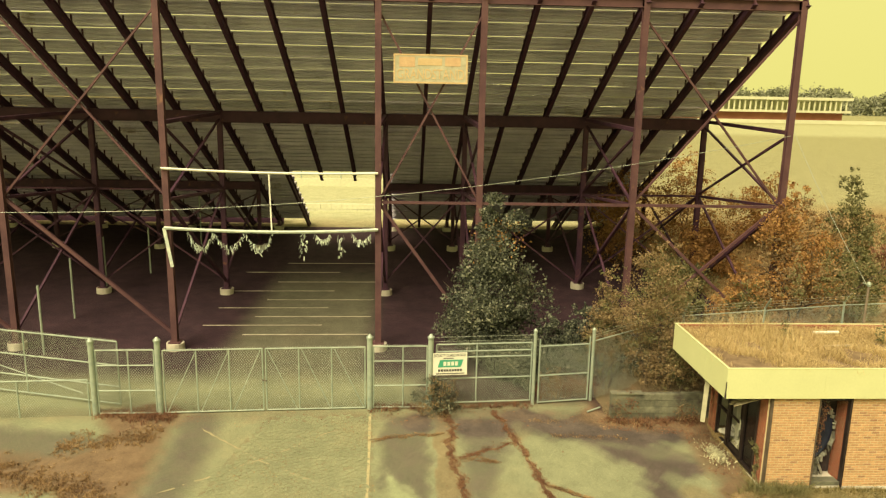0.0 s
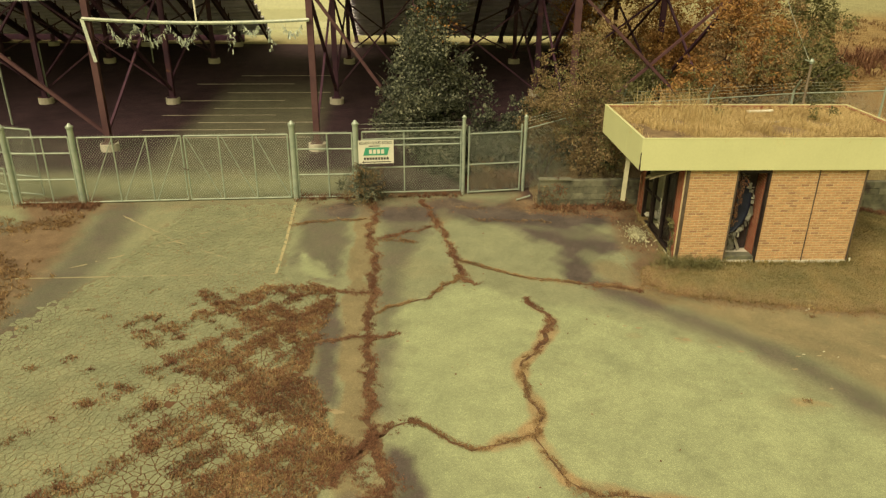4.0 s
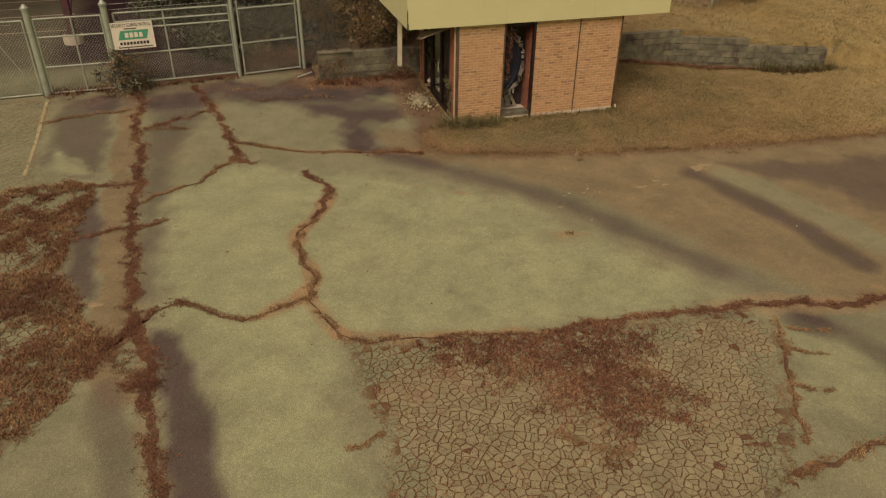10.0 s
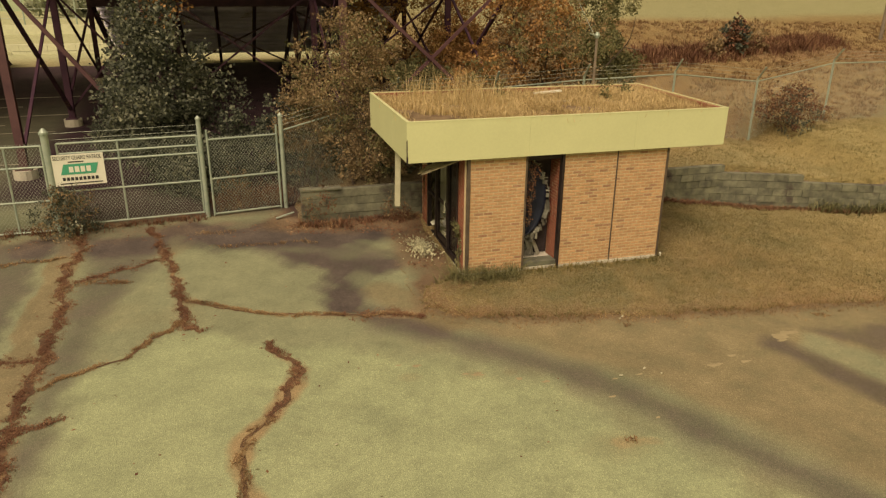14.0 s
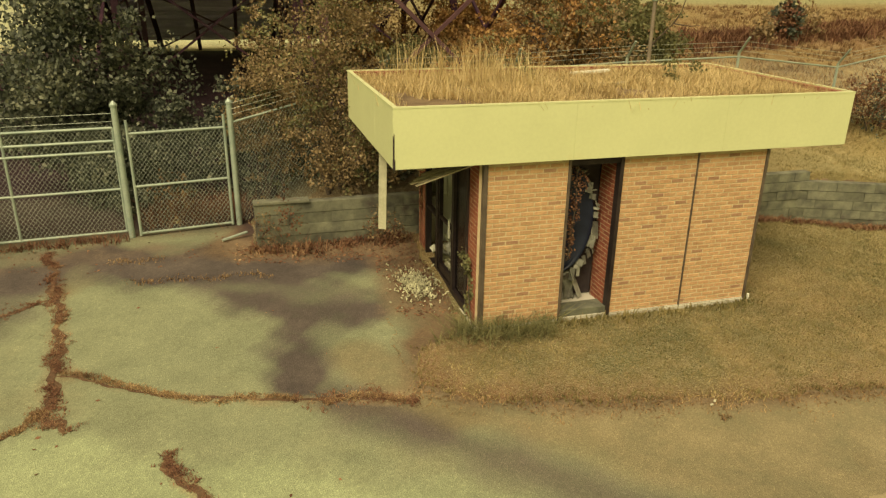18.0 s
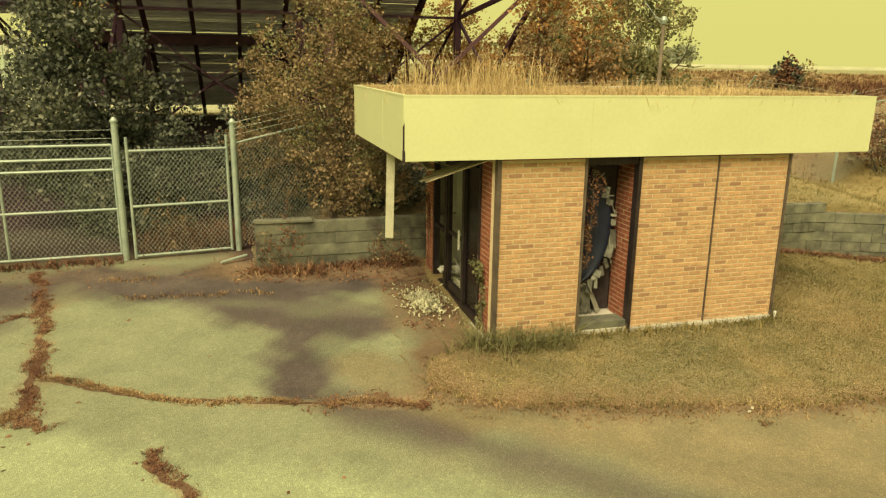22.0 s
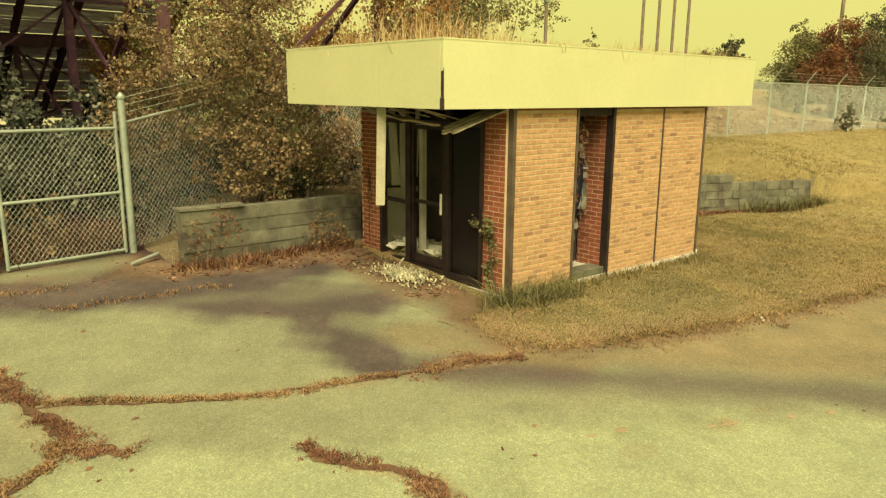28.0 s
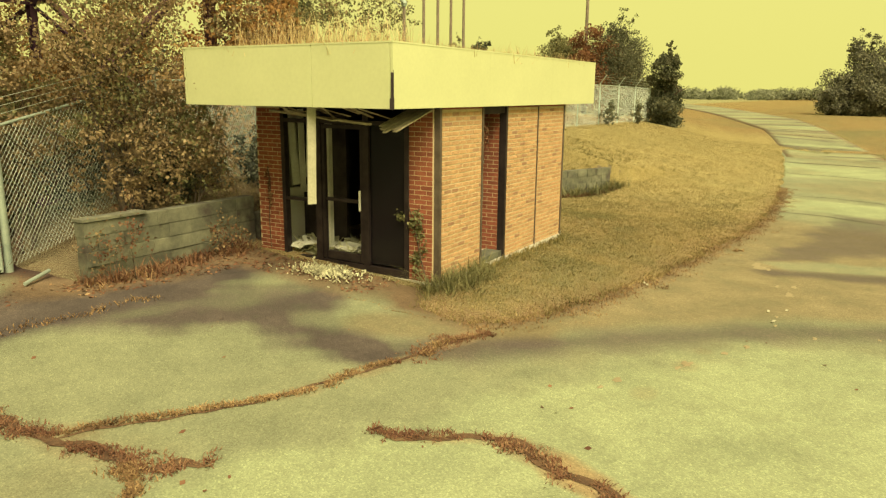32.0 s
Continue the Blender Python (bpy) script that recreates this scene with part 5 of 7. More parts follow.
t = thing("sliding_gate", "long galvanised chain-link sliding gate leaf, closed", "gate")
leaf_frame(t, (0.42, 21.05), (3.42, 21.28), 0.28, 2.2, (0.42, 0.78, 0.88), (0.42,))
for dz in (0.08, 0.22):
    part("barbed_wire", Geo().tube((0.3, 21.03, 2.22 + dz), (3.45, 21.25, 2.24 + dz), 0.004, 4), M_WIRE, t, "thin barbed wire strand")
t = thing("pedestrian_gate", "narrow galvanised chain-link walk gate, closed", "gate")
leaf_frame(t, (3.66, 21.2), (5.3, 21.46), 0.24, 2.1, (0.48,), (0.0,))
for u in (0.0, 1.0):
    x, y = lerp((3.66, 21.2), (5.3, 21.46), u)
    part("gate_stile", Geo().tube((x, y, 0.2), (x, y, 2.34), 0.026, 8), M_GALV, t)
# the leaf left open behind the gates, and the fence on to the far side
t = thing("swing_gate", "long chain-link gate leaf standing open behind the fence", "gate", "double gate leaves")
leaf_frame(t, (-9.2, 20.95), (-15.6, 22.7), 0.3, 2.3, (0.62, 0.28), (0.5,), [((0.2, 0.1), (0.95, 0.62))])
t = thing("chain_link_fence", "chain-link fence panel on the far side of the gates", "fence", "fence panels")
leaf_frame(t, (-9.9, 20.4), (-16.5, 20.0), 0.1, 1.3, (), (0.3, 0.6))
for x, y, h in ((-13.75, 25.6, 2.6), (-14.6, 30.0, 2.6), (-14.9, 34.1, 2.7), (-13.9, 37.2, 2.4), (-12.6, 42.0, 3.2)):
    post(x, y, h, 0.04, "old_post", "thin pale leftover fence post under the grandstand", "leftover posts", False)
# fence on to the booth's far side: runs behind the block wall and along the road
LINE = [PF, (8.5, 22.1), (11.5, 22.75), (14.5, 23.2), (17.8, 23.5), (21.1, 23.7), (24.2, 23.85)] + [(24.2 + 3.05 * k, 23.85) for k in range(1, 8)]
for i, (p, q) in enumerate(zip(LINE, LINE[1:])):
    za, zb = zg(*p), zg(*q)
    t = thing("chain_link_fence", "tall chain-link fence panel topped with barbed wire", "fence", "boundary fence panels")
    for w in (2.0,):
        part("rail", Geo().tube((*p, za + w), (*q, zb + w), 0.021, 8), M_GALV, t)
    ob = part("chain_link", chain(p, q, za + 0.05, za + 2.02, zb + 0.05, zb + 2.02, 0.075 if i < 3 else 0.1, 0.0028 if i < 3 else 0.0026 if i < 7 else 0.0042), M_WIRE, t, "galvanised chain-link mesh")
    ob["kind"] = "stuff"
    for k in range(3):
        a, c = 0.1 + 0.12 * k, 0.06 + 0.1 * k
        part("barbed_wire", Geo().tube((p[0], p[1] - c, za + 2.05 + a), (q[0], q[1] - c, zb + 2.05 + a), 0.004, 4), M_WIRE, t, "thin barbed wire strand")
    tp = post(q[0], q[1], 2.1, 0.035, cap=False, label="slim galvanised fence post with a slanted barbed-wire arm", group="boundary fence posts")
    part("arm", Geo().beam((0, 0, 2.08), (0, -0.32, 2.5), 0.05, 0.03), M_GALV, tp)
t = thing("bent_pipe", "bent pale pipe lying by the block wall", "pipe")
part("pipe", Geo().tube((5.1, 20.55, 0.21), (5.55, 20.75, 0.27), 0.026, 8), M_GALV, t)

# signs
def lettering(name, text, size, loc, rot, material, parent, w=None):
    cu = bpy.data.curves.new(name, "FONT")
    cu.body, cu.size, cu.extrude, cu.align_x, cu.align_y = text, size, 0.002, "CENTER", "CENTER"
    tmp = bpy.data.objects.new(name, cu)
    scene.collection.objects.link(tmp)
    dg = bpy.context.evaluated_depsgraph_get()
    me = bpy.data.meshes.new_from_object(tmp.evaluated_get(dg))
    bpy.data.objects.remove(tmp)
    bpy.data.curves.remove(cu)
    me.materials.clear()
    me.materials.append(material)
    if w:
        k = w / max(1e-6, max(v.co.x for v in me.vertices) - min(v.co.x for v in me.vertices))
        for v in me.vertices:
            v.co.x *= k
    ob = part(name, me, material, parent)
    ob.matrix_basis = pose(*loc, *rot)
    return ob


sg = thing("security_sign", "white security patrol sign with a green panel on the gate", "sign", at=(0.83, 20.93, 1.62))
sg.rotation_euler = (0, 0, radians(5))
part("board", Geo().box(-0.54, 0.54, -0.01, 0.01, -0.36, 0.36), M_WHITE, sg)
part("green_panel", Geo().add([(-0.38, -0.016, -0.1), (0.34, -0.016, -0.1), (0.42, -0.016, 0.14), (-0.3, -0.016, 0.14)], [(0, 1, 2, 3)]), M_GREEN_SIGN, sg, "green slanted logo panel")
lb = Geo()
for k in range(4):
    lb.box(-0.2 + 0.12 * k, -0.11 + 0.12 * k, -0.022, -0.018, -0.05, 0.08)
part("logo_bar", lb, M_WHITE, sg, "row of pale logo bars")
lettering("headline", "SECURITY GUARD PATROL", 0.13, (0, -0.014, 0.28), (90, 0, 0), M_INK, sg, 1.0)
part("text_bar", Geo().box(-0.2, 0.12, -0.016, -0.012, 0.175, 0.2), M_INK, sg)
for k in range(9):
    part("text_bar", Geo().box(-0.36 + 0.085 * k, -0.3 + 0.085 * k, -0.016, -0.012, -0.24, -0.165), M_INK, sg)
part("text_bar", Geo().box(-0.42, 0.46, -0.016, -0.012, -0.32, -0.295), M_INK, sg)
gs = thing("grandstand_sign", "faded tan sign board with worn grandstand lettering", "sign", at=(0.24, 26.02, 10.61))
part("board", Geo().box(-1.3, 1.3, -0.03, 0.03, -0.5, 0.5), M_PALEBOARD, gs)
part("border", Geo().box(-1.3, 1.3, -0.04, -0.034, 0.44, 0.5).box(-1.3, 1.3, -0.04, -0.034, -0.5, -0.44).box(-1.3, -1.24, -0.04, -0.034, -0.44, 0.44).box(1.24, 1.3, -0.04, -0.034, -0.44, 0.44), M_FADED_TAN, gs)
part("paint_block", Geo().box(-1.1, -0.55, -0.038, -0.034, 0.06, 0.4).box(0.5, 1.05, -0.038, -0.034, 0.1, 0.4), M_FADED_RED, gs, "faded red paint blocks")
part("paint_bar", Geo().box(-0.45, 0.4, -0.038, -0.034, 0.12, 0.36), M_FADED_TAN, gs)
lettering("word", "GRANDSTAND", 0.5, (0, -0.036, -0.2), (90, 0, 0), M_FADED_TAN, gs, 2.35)

# cables and the torn banner across the entrance
def sag(name, p, q, drop, r, material, label, category):
    pts = []
    for i in range(15):
        u = i / 14
        pts.append((p[0] + (q[0] - p[0]) * u, p[1] + (q[1] - p[1]) * u, p[2] + (q[2] - p[2]) * u - drop * 4 * u * (1 - u)))
    return tagged(part(name, Geo().path(pts, r, 5), material), label, category)


sag("upper_banner_pipe", (-9.3, 26.02, 7.0), (-1.6, 26.02, 6.92), 0.08, 0.045, M_WHITE, "thin white pipe across the grandstand entrance", "pipe")
sag("banner_cable", (-9.3, 26.02, 4.85), (-1.6, 26.02, 4.86), 0.12, 0.06, M_TATTER, "pale rolled banner rope across the grandstand entrance", "banner")
tagged(part("hanging_strap", Geo().beam((-9.3, 26.0, 4.85), (-9.08, 26.0, 3.4), 0.12, 0.02, (0, 1, 0)), M_TATTER), "pale torn strap hanging at the grandstand column", "strap")
tagged(part("thin_upright", Geo().beam((-5.5, 26.02, 6.9), (-5.45, 26.02, 4.8), 0.05, 0.03, (0, 1, 0)), M_WHITE), "thin white upright between banner and pipe", "pole")
rnd = random.Random(5)
g = Geo()
for c0, wd in ((-8.0, 0.9), (-7.0, 1.1), (-5.9, 1.0), (-4.3, 0.25), (-3.6, 0.6), (-2.95, 0.2), (-2.2, 0.7)):
    for i in range(60 if wd > 0.5 else 26):
        u = rnd.uniform(-0.5, 0.5)
        dp = (1 - (2 * u) ** 2) * (0.75 if wd > 0.8 else 0.35) if wd > 0.5 else rnd.uniform(0, 0.95)
        x, z = c0 + u * wd, 4.72 - dp * rnd.uniform(0.65, 1.0)
        g.beam((x, 26.0, z), (x + rnd.uniform(-0.1, 0.1), 26.0 + rnd.uniform(-0.03, 0.03), z - rnd.uniform(0.05, 0.2)), rnd.uniform(0.02, 0.06), 0.008)
tagged(part("banner_tatters", g, M_TATTER), "hanging grey-green tatters of a torn banner", "banner", kind="stuff")
sag("service_cable", (-15, 25.95, 5.35), (13.4, 26.0, 8.5), 0.75, 0.008, M_WIRE, "thin pale cable slung in front of the grandstand", "cable")
sag("service_cable", (13.17, 20.08, 4.35), (13.6, 26.1, 8.6), 0.15, 0.008, M_WIRE, "thin pale cable from the lamp post to the grandstand", "cable")
lz = zg(13.17, 20.08)
lp = thing("lamp_post", "weathered timber post with a small lamp head", "lamp", at=(13.17, 20.08, lz))
part("pole", Geo().tube((0, 0, -0.1), (0, 0, 4.42 - lz), 0.042, 10, 0.034), M_TIMBER, lp)
part("head", Geo().tube((0, 0, 4.4 - lz), (0, 0, 4.47 - lz), 0.05, 10, 0.07).tube((0, 0, 4.47 - lz), (0, 0, 4.54 - lz), 0.07, 10, 0.035), M_GALV, lp, "pale lamp head")
part("arm", Geo().beam((0, 0, 4.45 - lz), (-0.22, -0.05, 4.52 - lz), 0.03, 0.03), M_GALV, lp)

# ---- block retaining wall ----
BLOCKS = {}


def block_wall(name, pts, courses, label):
    """A dry-looking block wall along a polyline. courses: number of courses over each stretch of length."""
    w = thing(name, label, "wall")
    rnd = random.Random(len(pts) + 40)
    P = []
    for (a, c) in zip(pts, pts[1:]):
        L = math.hypot(c[0] - a[0], c[1] - a[1])
        k = int(round(L / 0.406))
        ang = math.atan2(c[1] - a[1], c[0] - a[0])
        P += [(a[0] + (c[0] - a[0]) * (i + 0.5) / k, a[1] + (c[1] - a[1]) * (i + 0.5) / k, ang, L / k) for i in range(k)]
    for a, c in zip(pts, pts[1:]):
        k0 = courses((a[0] + c[0]) / 2)
        lo = min(courses(a[0])[0], courses(c[0])[0])
        part("core", Geo().beam((*a, k0[1] + 0.1 * lo), (*c, k0[1] + 0.1 * lo), 0.17, 0.2 * lo - 0.02), M_BLOCK, w)
    for i, (x, y, ang, L) in enumerate(P):
        nc, base = courses(x)
        for r in range(nc):
            off = 0.5 if r % 2 and i < len(P) - 1 else 0
            x2, y2 = x + math.cos(ang) * L * off, y + math.sin(ang) * L * off
            if "block" not in BLOCKS:
                q = Geo().box(-0.198, 0.198, -0.1, 0.1, -0.098, 0.098)
                q.v = [(vx * (0.985 if vy < 0 else 1), vy, vz * (0.97 if vy < 0 else 1)) for vx, vy, vz in q.v]
                BLOCKS["block"] = q.mesh("block")
                BLOCKS["block"].materials.append(M_BLOCK)
            ob = new("block", BLOCKS["block"])
            ob.matrix_basis = pose(x2 + rnd.uniform(-0.004, 0.004), y2 + rnd.uniform(-0.012, 0.012), base + 0.1 + 0.2032 * r, rnd.uniform(-0.6, 0.6), rnd.uniform(-0.5, 0.5), math.degrees(ang))
            ob.parent = w
    return w


block_wall("block_wall", [(5.7, 20.2), (8.8, 20.27)], lambda x: (5 if x < 6.5 else 5, -0.05), "short mossy concrete block wall between gate and booth")
block_wall("block_wall", [(8.9, 20.25), (17.4, 20.3), (19.6, 19.376), (21.9, 18.42)], lambda x: (6 if x < 17.4 else 5 if x < 19.55 else 4, -0.36), "stepped mossy concrete block retaining wall in the grass")
tagged(part("wall_coping", Geo().box(5.68, 6.66, 20.085, 20.33, 0.968, 1.005), M_BLOCK), "pale concrete coping on the block wall", "coping")
tagged(part("white_stub", Geo().tube((13.3, 16.5, -0.1), (13.3, 16.5, 0.03), 0.022, 8), M_WHITE), "short white pipe stub by the booth corner", "pipe")


# ---- plants ----
def leaves(rng, centres, radii, count, size, shell=0.55, clump=0.35):
    """Folded leaf quads scattered in lumps inside ellipsoids."""
    out = []
    w = np.array([r[0] * r[1] * r[2] for r in radii]) ** (2 / 3)
    for c, r, k in zip(centres, radii, np.maximum(1, (count * w / w.sum()).astype(int))):
        nk = max(3, k // 24)
        d = rng.normal(size=(nk, 3))
        d /= np.linalg.norm(d, axis=1)[:, None]
        lump = d * (shell + (1 - shell) * rng.random((nk, 1)) ** 0.5) * np.array(r)
        lump += rng.normal(size=(nk, 3)) * 0.08 * np.array(r)
        i = rng.integers(0, nk, k)
        p = np.array(c) + lump[i] + rng.normal(size=(k, 3)) * clump * np.array(r) * 0.55
        out.append(p)
    p = np.concatenate(out)
    n = len(p)
    a = rng.normal(size=(n, 3))
    a[:, 2] -= 0.5
    a /= np.linalg.norm(a, axis=1)[:, None]
    t = rng.normal(size=(n, 3))
    s = np.cross(a, t)
    s /= np.linalg.norm(s, axis=1)[:, None] + 1e-9
    up = np.cross(s, a)
    L = (size * rng.uniform(0.6, 1.35, n))[:, None]
    W = L * rng.uniform(0.28, 0.45, n)[:, None]
    v = np.stack([p, p + a * L * 0.5 + s * W + up * L * 0.12, p + a * L, p + a * L * 0.5 - s * W + up * L * 0.12], 1)
    return v


def limb(g, rng, p, d, length, r, depth, tips):
    """A tapered, crooked limb that forks."""
    p = Vector(p)
    k = 3
    for i in range(k):
        q = p + d * (length / k)
        g.tube(p, q, r * (1 - 0.22 * i), 6, r * (1 - 0.22 * (i + 1)), caps=False)
        p = q
        d = (d + Vector(rng.normal(size=3) * 0.16)).normalized()
    tips.append(p)
    if depth:
        for _ in range(3 if depth > 1 else 2):
            dd = (d + Vector(rng.normal(size=3) * 0.6) + Vector((0, 0, 0.15))).normalized()
            limb(g, rng, p, dd, length * rng.uniform(0.55, 0.8), r * 0.45, depth - 1, tips)


def tree(name, label, x, y, h, spread, leaf_sets, seed, trunk=0.09, stems=1, lean=0.0, low=0.25, size=0.11, category="tree", z=None, depth=2, group="", narrow=1.0, cone=0.0):
    """A tree or bush: stems with forking limbs, crown of leaf lumps. leaf_sets: (material, count, share of height from, to)."""
    rng = np.random.default_rng(seed)
    z = zg(x, y) if z is None else z
    t = thing(name, label, category, group, at=(x, y, z))
    tips = []
    for s in range(stems):
        g = Geo()
        a = rng.uniform(0, 6.28)
        d = Vector((math.cos(a) * 0.25 * (stems > 1) + lean, math.sin(a) * 0.25 * (stems > 1), 1)).normalized()
        limb(g, rng, (math.cos(a) * 0.12 * (stems > 1), math.sin(a) * 0.12 * (stems > 1), -0.1), d, h * 0.3, trunk, depth, tips)
        part("trunk" if stems == 1 else "stem", g, M_BARK, t)
    for material, count, lo, hi in leaf_sets:
        cs, rr = [], []
        nl = 12
        for i in range(nl):
            u = lo + (hi - lo) * (i + 0.5) / nl
            wide = spread * (math.sin(math.pi * min(1, max(0.03, (u - low * 0.6) / (1.02 - low * 0.6))) ** 0.75) ** 0.8) * rng.uniform(0.7, 1.1)
            if cone:
                wide = spread * (1.04 - u) ** cone * rng.uniform(0.75, 1.2)
            for _ in range(4):
                a, rad = rng.uniform(0, 6.28), wide * rng.uniform(0.2, 0.9)
                cs.append((math.cos(a) * rad + lean * h * u, math.sin(a) * rad * narrow, h * u + rng.normal() * 0.04 * h))
                q = wide * rng.uniform(0.2, 0.58)
                rr.append((q, q * narrow, q * rng.uniform(0.6, 0.95)))
        quads("crown", leaves(rng, cs, rr, count, size), material, t)
    return t


def tufts(name, label, category, material, places, height, rng, blades=5, width=0.012, lean=0.5, spread=0.05):
    """Grass blades: single bent triangles at the given places (an (n, 3) array)."""
    n = len(places) * blades
    p = np.repeat(places, blades, 0) + np.c_[rng.normal(size=(n, 2)) * spread, np.zeros(n)]
    a = rng.uniform(0, 2 * math.pi, n)
    hh = height * rng.uniform(0.45, 1.2, n)
    ln = lean * rng.uniform(0.1, 1.0, n)
    d = np.stack([np.cos(a), np.sin(a), np.zeros(n)], 1)
    s = np.stack([-np.sin(a), np.cos(a), np.zeros(n)], 1) * width * rng.uniform(0.6, 1.4, n)[:, None]
    m1 = p + d * (hh * ln * 0.42)[:, None] + np.c_[np.zeros((n, 2)), hh * 0.6]
    tip = p + d * (hh * ln)[:, None] + np.c_[np.zeros((n, 2)), hh]
    v = np.concatenate([np.stack([p - s, p + s, m1 + s * 0.75, m1 - s * 0.75], 1), np.stack([m1 - s * 0.75, m1 + s * 0.75, tip + s * 0.1, tip - s * 0.1], 1)])
    return tagged(quads(name, v, material), label, category, kind="stuff")


def along(pts, per_m, w, rng, seedgap=0.0):
    out = []
    for (ax, ay), (bx, by) in zip(pts, pts[1:]):
        L = math.hypot(bx - ax, by - ay)
        k = max(1, int(L * per_m))
        u = rng.random(k)
        x, y = ax + (bx - ax) * u, ay + (by - ay) * u
        nx, ny = -(by - ay) / L, (bx - ax) / L
        wid = w * (0.55 + 0.6 * np.abs(np.sin(x * 3.1 + y * 2.3) * np.cos(x * 1.3 - y * 4.7)))
        o = rng.normal(size=k) * wid * 0.5 + 0.05 * np.sin(x * 7 + y * 9)
        out.append(np.stack([x + nx * o, y + ny * o], 1))
    p = np.concatenate(out)
    return np.c_[p, land(p[:, 0], p[:, 1])]


def scatter(rng, n, x0, x1, y0, y1, keep):
    x, y = rng.uniform(x0, x1, n), rng.uniform(y0, y1, n)
    k = keep(x, y)
    x, y = x[k], y[k]
    return np.c_[x, y, land(x, y)]


rng = np.random.default_rng(7)
tree("tree", "dense dark green tree growing behind the gate fence", 2.6, 24.2, 6.2, 2.1, [(L_DARK, 34000, 0.08, 1.0), (L_ORANGE, 300, 0.78, 0.84)], 1, 0.1, 2, low=0.05, size=0.09, cone=0.5)
for i, (x, y, h, s) in enumerate(((4.4, 23.2, 2.5, 1.1), (5.6, 23.4, 2.7, 1.0), (3.6, 22.6, 1.6, 0.9), (6.6, 24.2, 2.4, 0.9))):
    tree("ivy_bush", "sprawling green ivy bush behind the chain-link fence", x, y, h, s, [(L_DARK, 7000, 0.1, 1.0)], 20 + i, 0.03, 3, low=0.0, size=0.085, category="bush", depth=1, group="ivy bushes")
tree("shrub_tree", "tall browning shrub tree between fence and booth", 7.3, 21.3, 4.9, 1.45, [(L_BROWN, 17000, 0.1, 1.0), (L_OLIVE, 3500, 0.3, 1.0)], 3, 0.05, 6, low=0.02, size=0.052)
tree("shrub_tree", "ragged brown shrub tree behind the fence", 6.15, 22.5, 4.3, 1.0, [(L_BROWN, 8000, 0.15, 1.0), (L_OLIVE, 2500, 0.3, 1.0)], 9, 0.04, 5, low=0.02, size=0.058)
for i, (x, y, h, sp, mm) in enumerate(((8.4, 21.9, 1.0, 0.9, L_DARK), (9.6, 22.3, 1.3, 1.0, L_BROWN), (7.3, 22.7, 1.1, 0.9, L_DARK), (10.9, 22.0, 1.2, 0.9, L_DARK), (8.9, 23.4, 1.9, 1.0, L_BROWN))):
    tree("undergrowth", "dark tangled undergrowth behind the block wall", x, y, h, sp, [(mm, 3200, 0.0, 1.0)], 500 + i, 0.02, 4, low=0.0, size=0.07, category="bush", depth=1, group="undergrowth bushes")
tree("shrub_tree", "thin olive shrub tree behind the fence", 6.3, 23.4, 2.9, 0.8, [(L_OLIVE, 5000, 0.1, 1.0)], 4, 0.03, 3, low=0.0, size=0.065)
tree("autumn_tree", "orange autumn tree beside the grandstand end", 13.6, 25.0, 6.2, 1.7, [(L_ORANGE, 11000, 0.15, 1.0), (L_BROWN, 8000, 0.1, 0.9)], 5, 0.1, 3, low=0.05, size=0.085)
tree("green_tree", "grey-green leafy tree beside the orange one", 16.2, 26.2, 6.4, 1.3, [(L_OLIVE, 15000, 0.03, 1.0)], 6, 0.1, 3, low=0.05, size=0.085)
tree("autumn_bush", "yellow-brown autumn bush at the grandstand end", 11.6, 24.4, 3.6, 1.5, [(L_ORANGE, 7000, 0.1, 1.0), (L_OLIVE, 5000, 0.0, 0.8)], 8, 0.05, 3, low=0.0, size=0.08, category="bush")
for i, (x, y, h, s, mm) in enumerate(((9.6, 24.6, 2.6, 1.3, L_OLIVE), (11.0, 38.5, 5.0, 2.4, L_ORANGE), (15.0, 40.0, 5.2, 2.8, L_ORANGE), (18.0, 36.0, 3.6, 2.2, L_ORANGE), (14.0, 33.5, 3.2, 2.0, L_ORANGE), (11.5, 31.5, 2.2, 1.6, L_OLIVE), (17.8, 28.0, 3.0, 1.5, L_OLIVE), (-17.5, 25.0, 2.4, 1.6, L_BROWN))):
    tree("wild_bush", "wild autumn bush at the end of the grandstand" if x > 0 else "brown-green bush by the far fence", x, y, h, s, [(mm, 7500, 0.05, 1.0)], 40 + i, 0.05, 3, low=0.0, size=0.105, category="bush", depth=1, group="wild bushes")
tree("round_shrub", "round dark brown shrub against the boundary fence", 21.95, 22.95, 1.7, 1.15, [(L_DEEP, 3600, 0.0, 1.0), (L_DARK, 1500, 0.0, 0.8)], 60, 0.03, 4, low=0.0, size=0.06, category="bush", depth=1)
tree("field_shrub", "dark shrub on the grassy slope", 27.1, 32.9, 1.9, 0.8, [(L_DEEP, 900, 0.0, 1.0), (L_DARK, 900, 0.1, 1.0)], 61, 0.05, 3, low=0.0, size=0.14, category="bush", depth=1)
for i, (x, y, h) in enumerate(((25.8, 32.6, 1.2), (28.4, 33.3, 1.6))):
    tree("field_shrub", "small dry shrub on the grassy slope", x, y, h, 0.7, [(L_BROWN, 500, 0.1, 1.0)], 62 + i, 0.03, 3, low=0.0, size=0.12, category="bush", depth=1)
tree("vine_bush", "dark vine bush at the foot of a utility pole", 39.7, 35.3, 1.5, 0.5, [(L_DEEP, 900, 0.0, 1.0)], 66, 0.02, 3, low=0.0, size=0.09, category="bush", depth=1)
